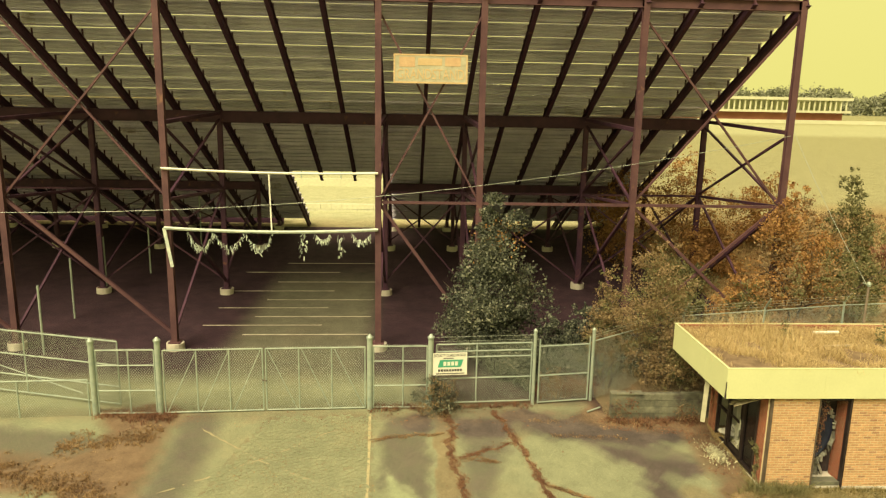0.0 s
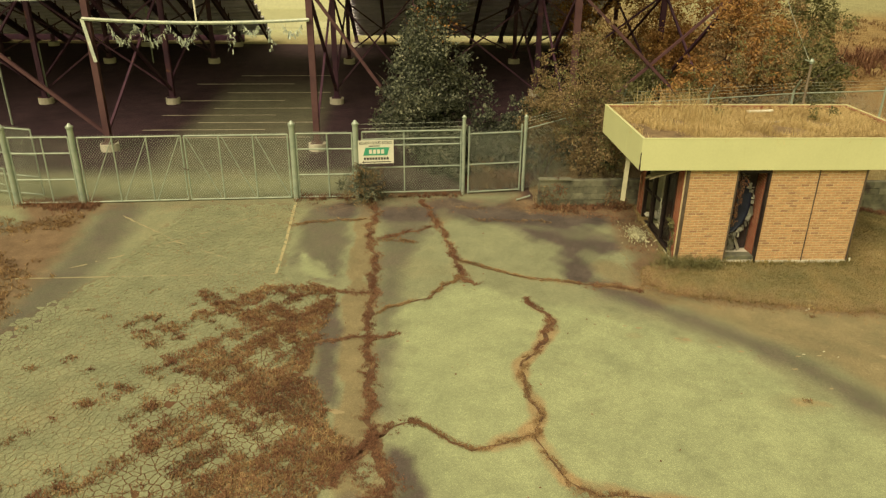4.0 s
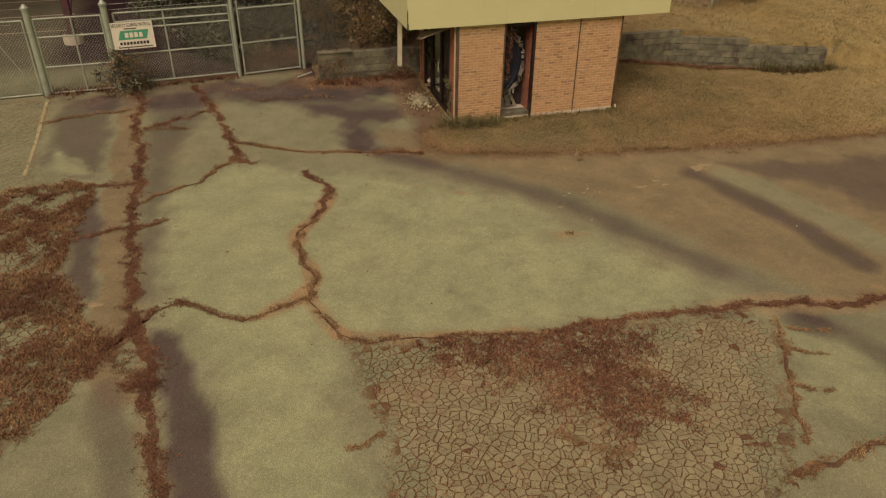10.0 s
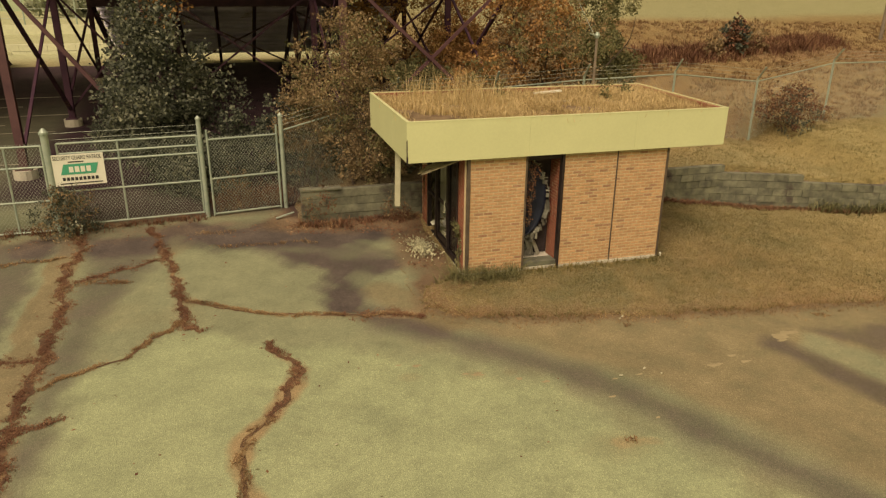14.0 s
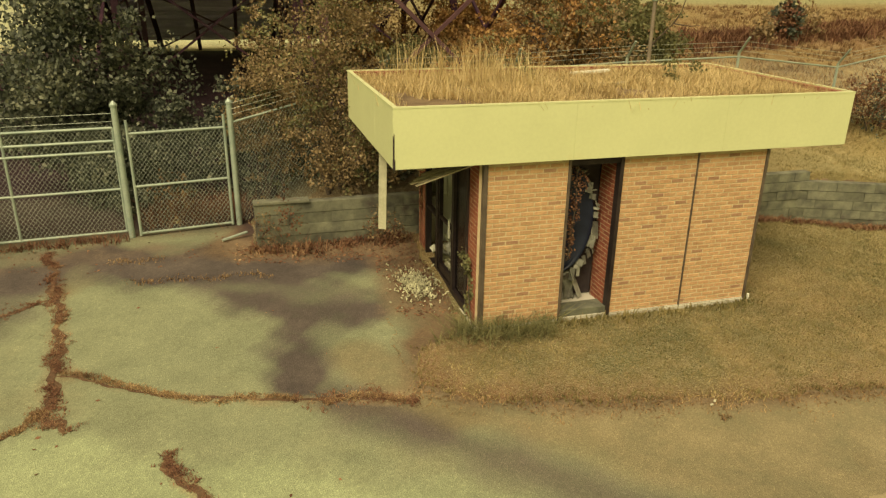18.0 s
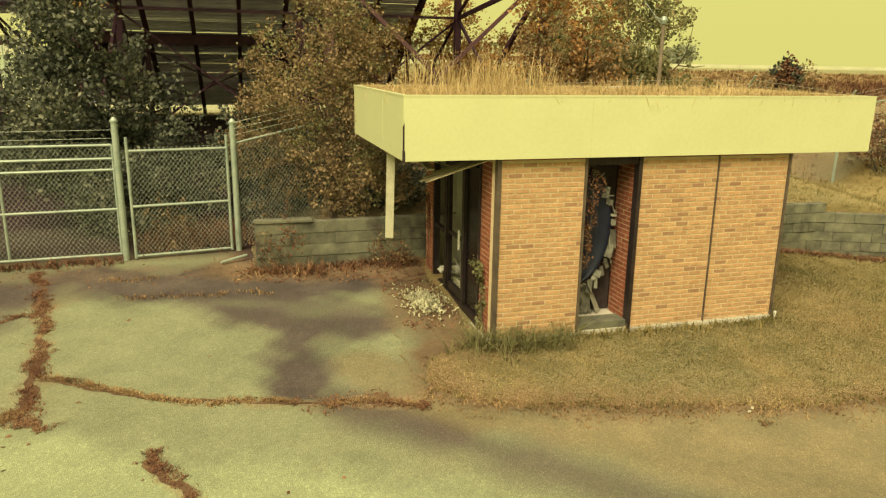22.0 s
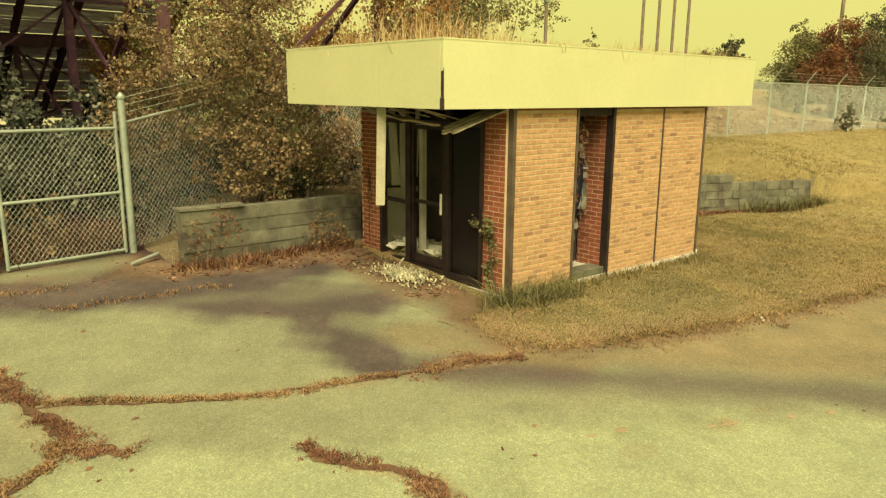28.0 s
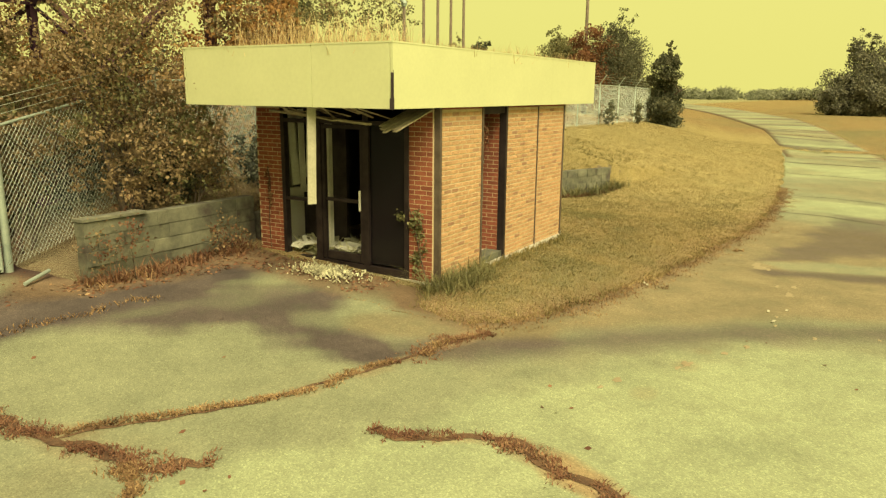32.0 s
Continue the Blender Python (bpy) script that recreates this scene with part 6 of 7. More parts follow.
tree("gate_bush", "small dark bush growing at the gate post", 0.45, 20.6, 1.2, 0.75, [(L_DARK, 2600, 0.05, 1.0), (L_BROWN, 1300, 0.0, 1.0)], 70, 0.015, 5, low=0.0, size=0.05, category="bush", depth=1)
# trees and woods far along the road
for i, (x, y, h, s, mm, lab) in enumerate(((53.8, 28.45, 7.6, 3.4, L_FAR, "dark green tree behind the boundary fence"), (51.5, 30.25, 6.4, 2.6, L_RUST, "rust-red tree behind the boundary fence"), (51.1, 32.25, 5.8, 2.2, L_OLIVE, "pale leafy tree behind the boundary fence"),
                                           (45.8, 22.86, 5.0, 1.5, L_FAR, "slim dark cedar at the end of the fence"), (57.3, 29.25, 6.5, 2.4, L_FAR, "dark green tree behind the boundary fence"))):
    tree("far_tree", lab, x, y, h, s, [(mm, 24000, 0.08, 1.0)], 80 + i, 0.2, 1, low=0.02, size=0.115, z=zg(x, y), cone=0.75 if s < 1.6 else 0.0)
for i, (x, y) in enumerate(((36.4, 23.3), (41.3, 23.3))):
    tree("small_cedar", "small dark cedar in front of the boundary fence", x, y, 1.3, 0.45, [(L_FAR, 900, 0.0, 1.0)], 90 + i, 0.03, 1, low=0.0, size=0.08, category="bush", depth=1)
for i, (x, y, h, s) in enumerate(((112, 14.8, 10.5, 4.2), (114, 9.5, 11.5, 5), (109, 16.6, 4.2, 2.6), (112, 4, 10, 5), (109, 12.8, 4.6, 3))):
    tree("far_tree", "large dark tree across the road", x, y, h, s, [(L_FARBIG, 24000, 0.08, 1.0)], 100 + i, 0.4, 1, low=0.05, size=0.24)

for i, (x, y, hh, s) in enumerate(((130, 91, 6.5, 3.0), (130, 86, 7.5, 3.2), (131, 81.5, 9.5, 4.0), (129, 79, 6, 2.2))):
    tree("far_tree", "dark green tree on the far side of the slope", x, y, hh, s, [(L_FAR, 6000, 0.05, 1.0)], 120 + i, 0.3, 1, low=0.0, size=0.4)

def woods(name, label, places, h, seed):
    rg = np.random.default_rng(seed)
    cs, rr = [], []
    for x, y in places:
        k = h * rg.uniform(0.6, 1.2)
        z0 = float(land(x, y))
        for j in range(3):
            cs.append((x + rg.normal() * h * 0.3, y + rg.normal() * h * 0.3, z0 + k * rg.uniform(0.3, 0.75)))
            q = k * rg.uniform(0.3, 0.5)
            rr.append((q * 1.2, q * 1.2, q))
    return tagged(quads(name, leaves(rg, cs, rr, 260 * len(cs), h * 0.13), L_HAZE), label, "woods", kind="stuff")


wr = random.Random(77)
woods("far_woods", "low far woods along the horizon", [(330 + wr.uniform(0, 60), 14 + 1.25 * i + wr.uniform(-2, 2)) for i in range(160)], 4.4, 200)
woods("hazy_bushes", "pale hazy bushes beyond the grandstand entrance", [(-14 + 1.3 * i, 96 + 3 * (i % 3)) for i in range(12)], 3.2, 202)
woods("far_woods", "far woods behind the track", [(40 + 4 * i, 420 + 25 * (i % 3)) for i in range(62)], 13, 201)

# ---- poles, far buildings, track ----
for x, y, r in ((38.7, 35.95, 0.1), (39.6, 35.5, 0.1), (40.5, 35.1, 0.095), (41.3, 34.65, 0.095)):
    t = thing("utility_pole", "tall weathered timber utility pole on the slope", "pole", "utility poles", at=(x, y, zg(x, y)))
    part("pole", Geo().tube((0, 0, -0.3), (0, 0, 15), r, 10, r * 0.7), M_TIMBER, t)
    part("crossarm", Geo().beam((-1.1, 0, 14.3), (1.1, 0, 14.3), 0.1, 0.12), M_TIMBER, t)
x, y = 52.89, 30.87
t = thing("utility_pole", "tall weathered timber utility pole behind the trees", "pole", "utility poles", at=(x, y, zg(x, y)))
part("pole", Geo().tube((0, 0, -0.3), (0, 0, 15), 0.13, 10, 0.09), M_TIMBER, t)
M_FARWALL = surface("far_white_wall", (0.52, 0.54, 0.38), (0.64, 0.65, 0.47), 0.8, 0.2, 5, 0.0)
M_FARRED = surface("far_red_wall", (0.3, 0.11, 0.08), (0.4, 0.17, 0.12), 0.8, 0.2, 5, 0.0)
tb = thing("track_building", "long low white track building with a row of windows", "building", at=(119, 262, 3.2))
part("lower_storey", Geo().box(-46, 38, 0, 14, -3.2, 3.2), M_FARRED, tb, "dull red lower storey")
part("upper_storey", Geo().box(-48, 40, -2, 14, 3.2, 4.0).box(-48, 40, -2.5, 15, 7.6, 8.6).box(-47, 39, 3, 13, 4.0, 7.6), M_FARWALL, tb)
for i in range(44):
    part("mullion", Geo().box(-47 + 1.97 * i, -46.5 + 1.97 * i, -2, -1.6, 4.0, 7.6), M_FARWALL, tb)
tw = thing("track_wall", "long pale concrete track wall across the field", "wall")
part("wall", Geo().box(20, 330, 232, 232.6, 2.0, 4.4), M_FARWALL, tw)
tw2 = thing("track_wall", "pale concrete wall of the track behind the grandstand", "wall")
part("wall", Geo().box(-60, 10, 72, 72.4, -0.2, 1.5), M_FARWALL, tw2)
for i in range(18):
    part("fence_post", Geo().tube((-58 + 3.9 * i, 72.2, 1.5), (-58 + 3.9 * i, 72.2, 4.4), 0.06, 6), M_GALV, tw2)
for k in range(4):
    part("fence_cable", Geo().tube((-60, 72.2, 2.0 + 0.75 * k), (10, 72.2, 2.0 + 0.75 * k), 0.02, 4), M_WIRE, tw2)
bank = thing("bank_wall", "pale green painted wall of the far stands", "wall", at=(-22, 110, 0))
M_PALEGREEN = surface("pale_green_paint", (0.32, 0.4, 0.27), (0.42, 0.5, 0.34), 0.8, 0.4, 6, 0.05)
for i in range(10):
    part("panel", Geo().box(-20 + 4 * i, -16.04 + 4 * i, 0, 0.3, -0.3, 3.7), M_PALEGREEN, bank)
part("cap_rail", Geo().box(-20, 20, -0.1, 0.4, 3.7, 3.95), M_FARWALL, bank, "white cap rail")
part("foot", Geo().box(-20, 20, 0.3, 0.6, -0.3, 0.6), M_FARWALL, bank)
hut = thing("spotter_hut", "small white hut with dark windows above the far stands", "building", at=(-20.5, 112, 3.9))
part("wall", Geo().box(-2, 2.2, 0, 3, -4.3, 2.2), M_FARWALL, hut)
for i in range(4):
    part("window", Geo().box(-1.4 + 0.8 * i, -0.8 + 0.8 * i, -0.03, 0.02, 1.0, 1.8), M_FRAME, hut)
part("roof", Geo().box(-2.2, 2.4, -0.3, 3.2, 2.2, 2.4), M_FARWALL, hut)
tb2 = thing("low_block_wall", "low pale block wall behind the grandstand entrance", "wall")
for r in range(3):
    for i in range(12):
        part("block", Geo().box(-9 + 0.82 * i + 0.4 * (r % 2), -8.2 + 0.82 * i + 0.4 * (r % 2), 56, 56.4, 0.1 + 0.42 * r, 0.5 + 0.42 * r), M_FARWALL, tb2)

# ---- grass, weeds, litter ----
RNG = np.random.default_rng(21)
x, y = RNG.uniform(RX0 + 0.08, RX1 - 0.1, 5200), RNG.uniform(RY0 + 0.1, RY1 - 0.12, 5200)
k = (np.sin(x * 2.3) * np.cos(y * 3.1 + x) + 0.55 * np.sin(x * 5.2 + y * 2.2)) > -0.55 - 0.5 * (y > 18.6)
k &= ~((np.hypot(x - 8.2, y - 16.9) < 0.7) | (np.hypot(x - 11.3, y - 17.2) < 0.4))
rp = np.c_[x, y, np.full(len(x), FZ1 - 0.13)][k]
tufts("roof_grass", "dry straw grass overgrowing the booth roof", "grass", L_STRAW, rp, 0.17, RNG, 8, 0.005, 1.1)
tufts("roof_fringe", "sparse straw stems along the booth roof edge", "grass", L_STRAW, scatter(RNG, 420, 8.6, RX1 - 0.12, RY0 + 0.15, RY1 - 0.15, lambda x, y: wob(x, y, 1.6, 4) > -0.2) * np.array([1, 1, 0]) + np.array([0, 0, FZ1 - 0.13]), 0.3, RNG, 6, 0.004, 0.9, 0.08)
tall = rp[(np.abs(rp[:, 0] - 9.1) < 1.0) & (rp[:, 1] > 17.6)]
tufts("tall_roof_grass", "tall straw-coloured grass stems on the booth roof", "grass", L_STRAW, tall[:100], 0.7, RNG, 7, 0.004, 0.8, 0.1)


def clumps(rg, places, each, r):
    """Turns places into small lumps of places."""
    p = np.repeat(places, each, 0)
    return p + np.c_[rg.normal(size=(len(p), 2)) * r, np.abs(rg.normal(size=len(p))) * 0.012]


def on_lawn(x, y):
    sd = lot_depth(x, y)
    booth_in = (x > 8.5) & (x < 13.25) & (y > 16.4) & (y < 20)
    return (sd < 0.08 - 1.3 * RNG.random(np.shape(x)) ** 2.5) & ~booth_in & (y < wall_line(x) + 0.0)


tufts("lawn", "short autumn lawn round the booth", "grass", L_LAWN, np.concatenate([scatter(RNG, 52000, 7.3, 24, 13.2, 20.2, lambda x, y: on_lawn(x, y) & (RNG.random(np.shape(x)) < 0.25 + step(24, 15, x))), scatter(RNG, 19000, 17, 44, 13.5, 23.7, lambda x, y: (lot_depth(x, y) < 0) & ((x > 22) | (y > wall_line(x) + 0.15)))]), 0.06, RNG, 6, 0.005, 1.6)
tufts("slope_grass", "rough red-brown dry grass on the slope behind the fence", "grass", L_RED, clumps(RNG, scatter(RNG, 5200, 14, 46, 24, 40, lambda x, y: wob(x, y, 0.6, 3) + RNG.random(np.shape(x)) > 0.2), 3, 0.1), 0.16, RNG, 4, 0.014, 1.4)
tufts("bank_weeds", "dark red-brown weeds along the bank of the slope", "weeds", L_DEEP, clumps(RNG, along([(21.64, 32.52), (23.83, 32.52), (25.39, 32.94), (27.15, 33.31), (29.87, 33.92), (34.82, 35.44)], 26, 1.3, RNG), 5, 0.16), 0.42, RNG, 5, 0.018, 1.2)
tufts("green_lawn", "greener grass close to the booth", "grass", L_OLIVE, scatter(RNG, 16000, 8.0, 19, 14.6, 20.0, lambda x, y: on_lawn(x, y) & (wob(x, y, 0.5, 3) + 0.6 * wob(x, y, 1.7, 1) > 0.55 - 1.3 * step(15.2, 16.0, y) * step(13.8, 13.0, x))), 0.055, RNG, 6, 0.0045, 1.6)
tufts("straw_tufts", "pale dry tufts in the lawn", "grass", L_STRAW, scatter(RNG, 2600, 7.8, 24, 13.4, 20.2, lambda x, y: on_lawn(x, y) & (wob(x, y, 0.7, 5) + RNG.random(np.shape(x)) > 0.5)), 0.05, RNG, 7, 0.004, 2.2)
tufts("dark_tufts", "red-brown tufts in the lawn", "grass", L_RED, scatter(RNG, 7500, 7.8, 24, 13.2, 20.2, lambda x, y: on_lawn(x, y) & (wob(x, y, 0.9, 8) + RNG.random(np.shape(x)) > 0.5)), 0.045, RNG, 8, 0.0045, 2.2)
tufts("verge", "dry grass on the slope behind the block wall", "grass", L_LAWN, scatter(RNG, 9000, 9, 26, 18.4, 27, lambda x, y: (y > wall_line(x) + 0.15) & ((x > 14) | (y < 22.5)) & (lot_depth(x, y) < -0.2)), 0.09, RNG, 4, 0.006, 1.3)
tufts("verge_edge", "red-brown dry grass along the asphalt edge", "grass", L_RED, along([(7.4, 15.2), (8.2, 14.8), (9.1, 14.55), (10.5, 14.3), (12.2, 14.07), (14, 13.95), (15.5, 13.83), (17, 13.63), (19.5, 13.5), (22.5, 13.6), (26.3, 13.9)], 110, 0.4, RNG), 0.035, RNG, 5, 0.006, 2.2)
tufts("booth_weeds", "long green grass at the foot of the booth wall", "grass", L_OLIVE, along([(8.3, 16.5), (8.55, 16.2), (9.1, 16.26), (9.8, 16.34)], 70, 0.45, RNG), 0.3, RNG, 7, 0.006, 2.6)
tufts("booth_weeds", "thin green grass along the booth base", "grass", L_LAWN, along([(9.9, 16.36), (11.5, 16.38), (13.3, 16.38)], 60, 0.14, RNG), 0.12, RNG, 5, 0.009, 0.9)
tufts("wall_weeds", "dry brown weeds at the foot of the block wall", "weeds", L_DEEP, np.concatenate([along([(14.2, 20.05), (17.4, 20.05), (21.9, 18.15)], 75, 0.25, RNG), along([(5.6, 20.0), (8.5, 20.05)], 60, 0.4, RNG)]), 0.12, RNG, 7, 0.008, 2.2)
def lumpy(p):
    """Keeps places in lumps, with thin stretches between."""
    return p[wob(p[:, 0], p[:, 1], 2.3, 1) + 0.8 * wob(p[:, 0], p[:, 1], 5.1, 4) + 0.9 * RNG.random(len(p)) > 0.15]


for pts, w, den in ((CRACK_MAIN, 0.15, 130), (CRACK_BRANCH, 0.12, 130), (CRACK_RIGHT, 0.055, 90), (CRACK_LEFT, 0.05, 90), (CRACK_LEFT[:3], 0.1, 120), (CRACK_WIGGLE[:6], 0.12, 110), (CRACK_WIGGLE[5:], 0.07, 70), (CRACK_CROSS[2:8], 0.055, 80), (CRACK_CROSS[7:], 0.05, 40), (CRACK_CROSS[:4], 0.16, 150), ([(1.0, 8.9), (1.5, 8.3), (1.2, 8.0), (1.6, 8.9)], 0.35, 130), (CRACK_LOW[:6], 0.08, 60), (CRACK_LOW[5:], 0.12, 120), ([(6.75, 5.75), (7.0, 5.4), (7.35, 5.15), (7.6, 5.2)], 0.1, 120), (CRACK_TREE, 0.04, 80), ([(10.95, 6.5), (11.25, 6.3), (11.5, 6.25)], 0.03, 70), ([(10.5, 5.75), (10.8, 5.5), (11.0, 5.45)], 0.03, 70), ([(11.2, 7.0), (11.6, 6.85), (12.0, 6.7)], 0.03, 70), ([(4.5, 6.2), (4.2, 6.1), (4.0, 6.15)], 0.03, 70), ([(4.4, 5.3), (4.2, 5.0), (4.1, 4.9)], 0.03, 70), (CRACK_CORNER, 0.1, 80),
                    ([(3.1, 15.65), (3.3, 15.4), (3.46, 15.2)], 0.16, 130), ([(0.7, 8.85), (1.03, 9.4), (1.4, 9.7)], 0.14, 110), ([(1.22, 17.9), (1.7, 17.78), (2.03, 17.72)], 0.09, 90), ([(5.9, 15.3), (6.5, 15.2), (7.4, 15.0)], 0.16, 110), (CRACK_STUB, 0.12, 90), (CRACK_STUB_LOW, 0.12, 80), (CRACK_TOP, 0.1, 70), (CRACK_TOP_R, 0.16, 90)):
    tufts("crack_weeds", "dry red-brown weeds filling a crack in the asphalt", "weeds", L_RED if w < 0.12 else L_DEEP, lumpy(along(pts, den * 1.7, w * 1.15, RNG)), 0.03, RNG, 8, 0.005, 2.2, 0.025)
tufts("fence_weeds", "dry weeds along the foot of the gates", "weeds", L_DEEP, np.concatenate([along([PA, PB], 90, 0.5, RNG), along([(-8.6, 20.3), (-7.4, 20.3)], 120, 0.5, RNG), along([PC, PD], 70, 0.35, RNG), along([(0.2, 20.9), (3.5, 21.1)], 40, 0.25, RNG)]), 0.13, RNG, 6, 0.007, 2.0)


def gate_weeds(x, y):
    """Weeds thin out away from the edge of the broken asphalt."""
    d = seg_dist(x, y, [(-0.5, 14.0), (-0.3, 12.6), (-0.1, 11.4), (0.35, 10.2), (0.6, 9.1), (0.2, 8.0), (-0.9, 6.6), (-2.2, 5.0)])
    n = 0.8 * wob(x, y, 1.3, 2) + 0.6 * wob(x, y, 3.7, 5) + 0.5 * RNG.random(np.shape(x))
    return (inside(x, y, GATOR_GATE) | inside(x, y, WEED_LEFT)) & (n < 0.62 - 0.27 * d)


tufts("weed_mat", "mat of red-brown weeds over broken asphalt", "weeds", L_DEEP, clumps(RNG, scatter(RNG, 7000, -6.6, 1, 4.5, 15.2, gate_weeds), 6, 0.05), 0.045, RNG, 5, 0.007, 1.9, 0.03)
tufts("weed_mat", "mat of dry orange-brown weeds over broken asphalt", "weeds", L_RED, clumps(RNG, scatter(RNG, 8000, -6.6, 1, 4.5, 15.2, gate_weeds), 6, 0.06), 0.04, RNG, 5, 0.007, 1.9, 0.03)
tufts("weed_mat", "sparse pale weeds among broken asphalt", "weeds", L_RED, scatter(RNG, 9000, -6.6, 0.6, 4.5, 20, lambda x, y: inside(x, y, GATOR_GATE) & (wob(x, y, 0.8, 6) + RNG.random(np.shape(x)) > 0.4 + 0.05 * (y - 10))), 0.025, RNG, 5, 0.006, 2.2, 0.03)
tufts("weed_mat", "mat of red-brown weeds over broken asphalt", "weeds", L_DEEP, clumps(RNG, scatter(RNG, 6000, 4, 11.5, 3.5, 8.4, lambda x, y: inside(x, y, GATOR_NEAR) & (seg_dist(x, y, [(6.3, 7.55), (7.4, 7.3), (8.2, 7.1), (7.9, 6.4), (7.6, 6.1)]) + 0.45 * wob(x, y, 1.3) + 0.4 * wob(x, y, 4.0, 2) + 0.5 * RNG.random(np.shape(x)) < 0.95)), 4, 0.05), 0.036, RNG, 5, 0.01, 1.6, 0.03)
tufts("weed_mat", "thin red-brown weeds in the joints of cracked asphalt", "weeds", L_RED, scatter(RNG, 9000, 4, 11.5, 3.5, 8.4, lambda x, y: inside(x, y, GATOR_NEAR) & (0.7 * wob(x, y, 0.9, 4) + RNG.random(np.shape(x)) > 0.25)), 0.03, RNG, 5, 0.006, 2.0, 0.03)
tufts("weed_mat", "mat of red-brown weeds on the sandy soil by the gates", "weeds", L_RED, clumps(RNG, np.concatenate([along([(-11.5, 17.4), (-9.6, 16.9), (-8.6, 16.6), (-7.6, 15), (-7.5, 12.5), (-7.6, 9), (-7.6, 6)], 60, 0.9, RNG), along([(-10, 18.6), (-8.4, 18.9), (-7.6, 19.6)], 50, 0.7, RNG)]), 5, 0.08), 0.05, RNG, 5, 0.008, 1.8, 0.03)
tufts("grass_patch", "small patches of dry grass on the asphalt before the gate", "grass", L_RED, np.concatenate([along([(3.3, 20.1), (4.1, 19.95)], 50, 0.2, RNG), along([(3.6, 19.2), (4.4, 19.08), (5.3, 19.04), (5.9, 18.96)], 40, 0.1, RNG), along([(1.0, 17.9), (1.7, 17.8)], 50, 0.15, RNG)]), 0.04, RNG, 5, 0.006, 1.8)
tufts("red_weeds", "red-leaved dry weeds in front of the block wall", "weeds", L_DEEP, clumps(RNG, np.array([(6.1, 19.9, 0.12), (6.35, 19.85, 0.12), (5.9, 19.95, 0.12), (7.6, 20.0, 0.12), (7.9, 19.95, 0.12), (6.6, 19.8, 0.12), (8.2, 20.0, 0.12)]), 7, 0.14), 0.24, RNG, 6, 0.006, 1.8)
tufts("brambles", "tangled red-brown brambles behind the walk gate", "weeds", L_DEEP, clumps(RNG, scatter(RNG, 60, 3.7, 5.6, 21.6, 22.7, lambda x, y: x > 0), 5, 0.15), 0.45, RNG, 4, 0.006, 1.6, 0.06)
for i, (x, y, hh) in enumerate(((12.68, 18.5, 0.62), (10.3, 19.2, 0.5), (13.4, 18.9, 0.3))):
    tree("roof_sapling", "thin leafy sapling rooted in the roof gravel", x, y, hh, 0.2, [(L_OLIVE, 90, 0.15, 1.0)], 310 + i, 0.006, 2, low=0.0, size=0.07, category="weed", z=FZ1 - 0.12, depth=1)
tree("dry_sapling", "thin dry sapling in front of the block wall", 6.25, 19.9, 1.25, 0.3, [(L_DEEP, 200, 0.2, 1.0)], 300, 0.012, 2, low=0.0, size=0.045, category="weed", depth=1)
for i, (x, y, hh) in enumerate(((5.85, 20.03, 1.0), (7.85, 19.95, 0.75), (8.15, 19.9, 0.55))):
    tree("dry_sapling", "dark leafy weed standing against the block wall", x, y, hh, 0.28, [(L_BROWN, 160, 0.2, 1.0), (L_DEEP, 160, 0.0, 0.7)], 320 + i, 0.008, 3, low=0.0, size=0.04, category="weed", depth=1)
for i, (x, hh) in enumerate(((11.26, 4.8), (12.13, 4.87), (12.88, 4.94), (13.65, 5.0))):
    tree("thin_sapling", "slender leafy sapling rising behind the booth", x, 20.62, hh, 0.5, [(L_OLIVE, 620, 0.66, 1.0), (L_BROWN, 240, 0.66, 1.0)], 330 + i, 0.012, 2, low=0.0, size=0.05, depth=1, group="saplings behind the booth")
tree("shrub_tree", "brown shrub leaning over the block wall", 7.9, 20.75, 2.2, 0.85, [(L_BROWN, 3600, 0.2, 1.0), (L_OLIVE, 1200, 0.2, 1.0)], 340, 0.02, 4, low=0.0, size=0.05, category="bush", depth=1)
tufts("grass_clump", "grey-green grass clumps before the retaining wall", "grass", L_OLIVE, clumps(RNG, np.array([(x, y, zg(x, y)) for x, y in ((20.4, 18.75), (20.9, 18.55), (21.5, 18.3), (21.9, 18.1), (20.1, 18.9))]), 14, 0.14), 0.32, RNG, 8, 0.009, 1.6)
tree("dry_sapling", "bare reddish sapling behind the walk gate", 4.2, 21.9, 1.1, 0.5, [(L_RED, 260, 0.1, 0.9)], 301, 0.012, 4, low=0.0, size=0.07, category="weed", depth=1)


def litter(rg, places, size):
    """Flat curled leaves lying on the ground."""
    k = len(places)
    a, s = rg.uniform(0, 6.28, k), size * rg.uniform(0.5, 1.3, k)
    d = np.stack([np.cos(a) * s, np.sin(a) * s, rg.uniform(0, 0.4, k) * s], 1)
    e = np.stack([-np.sin(a) * s * 0.6, np.cos(a) * s * 0.6, rg.uniform(-0.1, 0.4, k) * s], 1)
    p = places + np.array([0, 0, 0.012])
    return np.stack([p - d, p - e, p + d, p + e], 1)


LP = np.concatenate([scatter(RNG, 3600, 5.3, 8.5, 17.0, 20.3, lambda x, y: seg_dist(x, y, [(8.5, 17.0), (8.45, 19.9), (5.6, 20.2)]) + 0.2 * wob(x, y, 1.5) < 0.75), scatter(RNG, 900, -8.5, 5.6, 19.6, 21.4, lambda x, y: wob(x, y, 1.2, 2) > 0.0),
                     scatter(RNG, 500, 0, 9, 8, 20, lambda x, y: wob(x, y, 0.8, 5) > 0.35)])
tagged(quads("leaf_litter", litter(RNG, LP, 0.028), L_DEEP), "fallen brown leaves scattered on the asphalt", "leaves", kind="stuff")
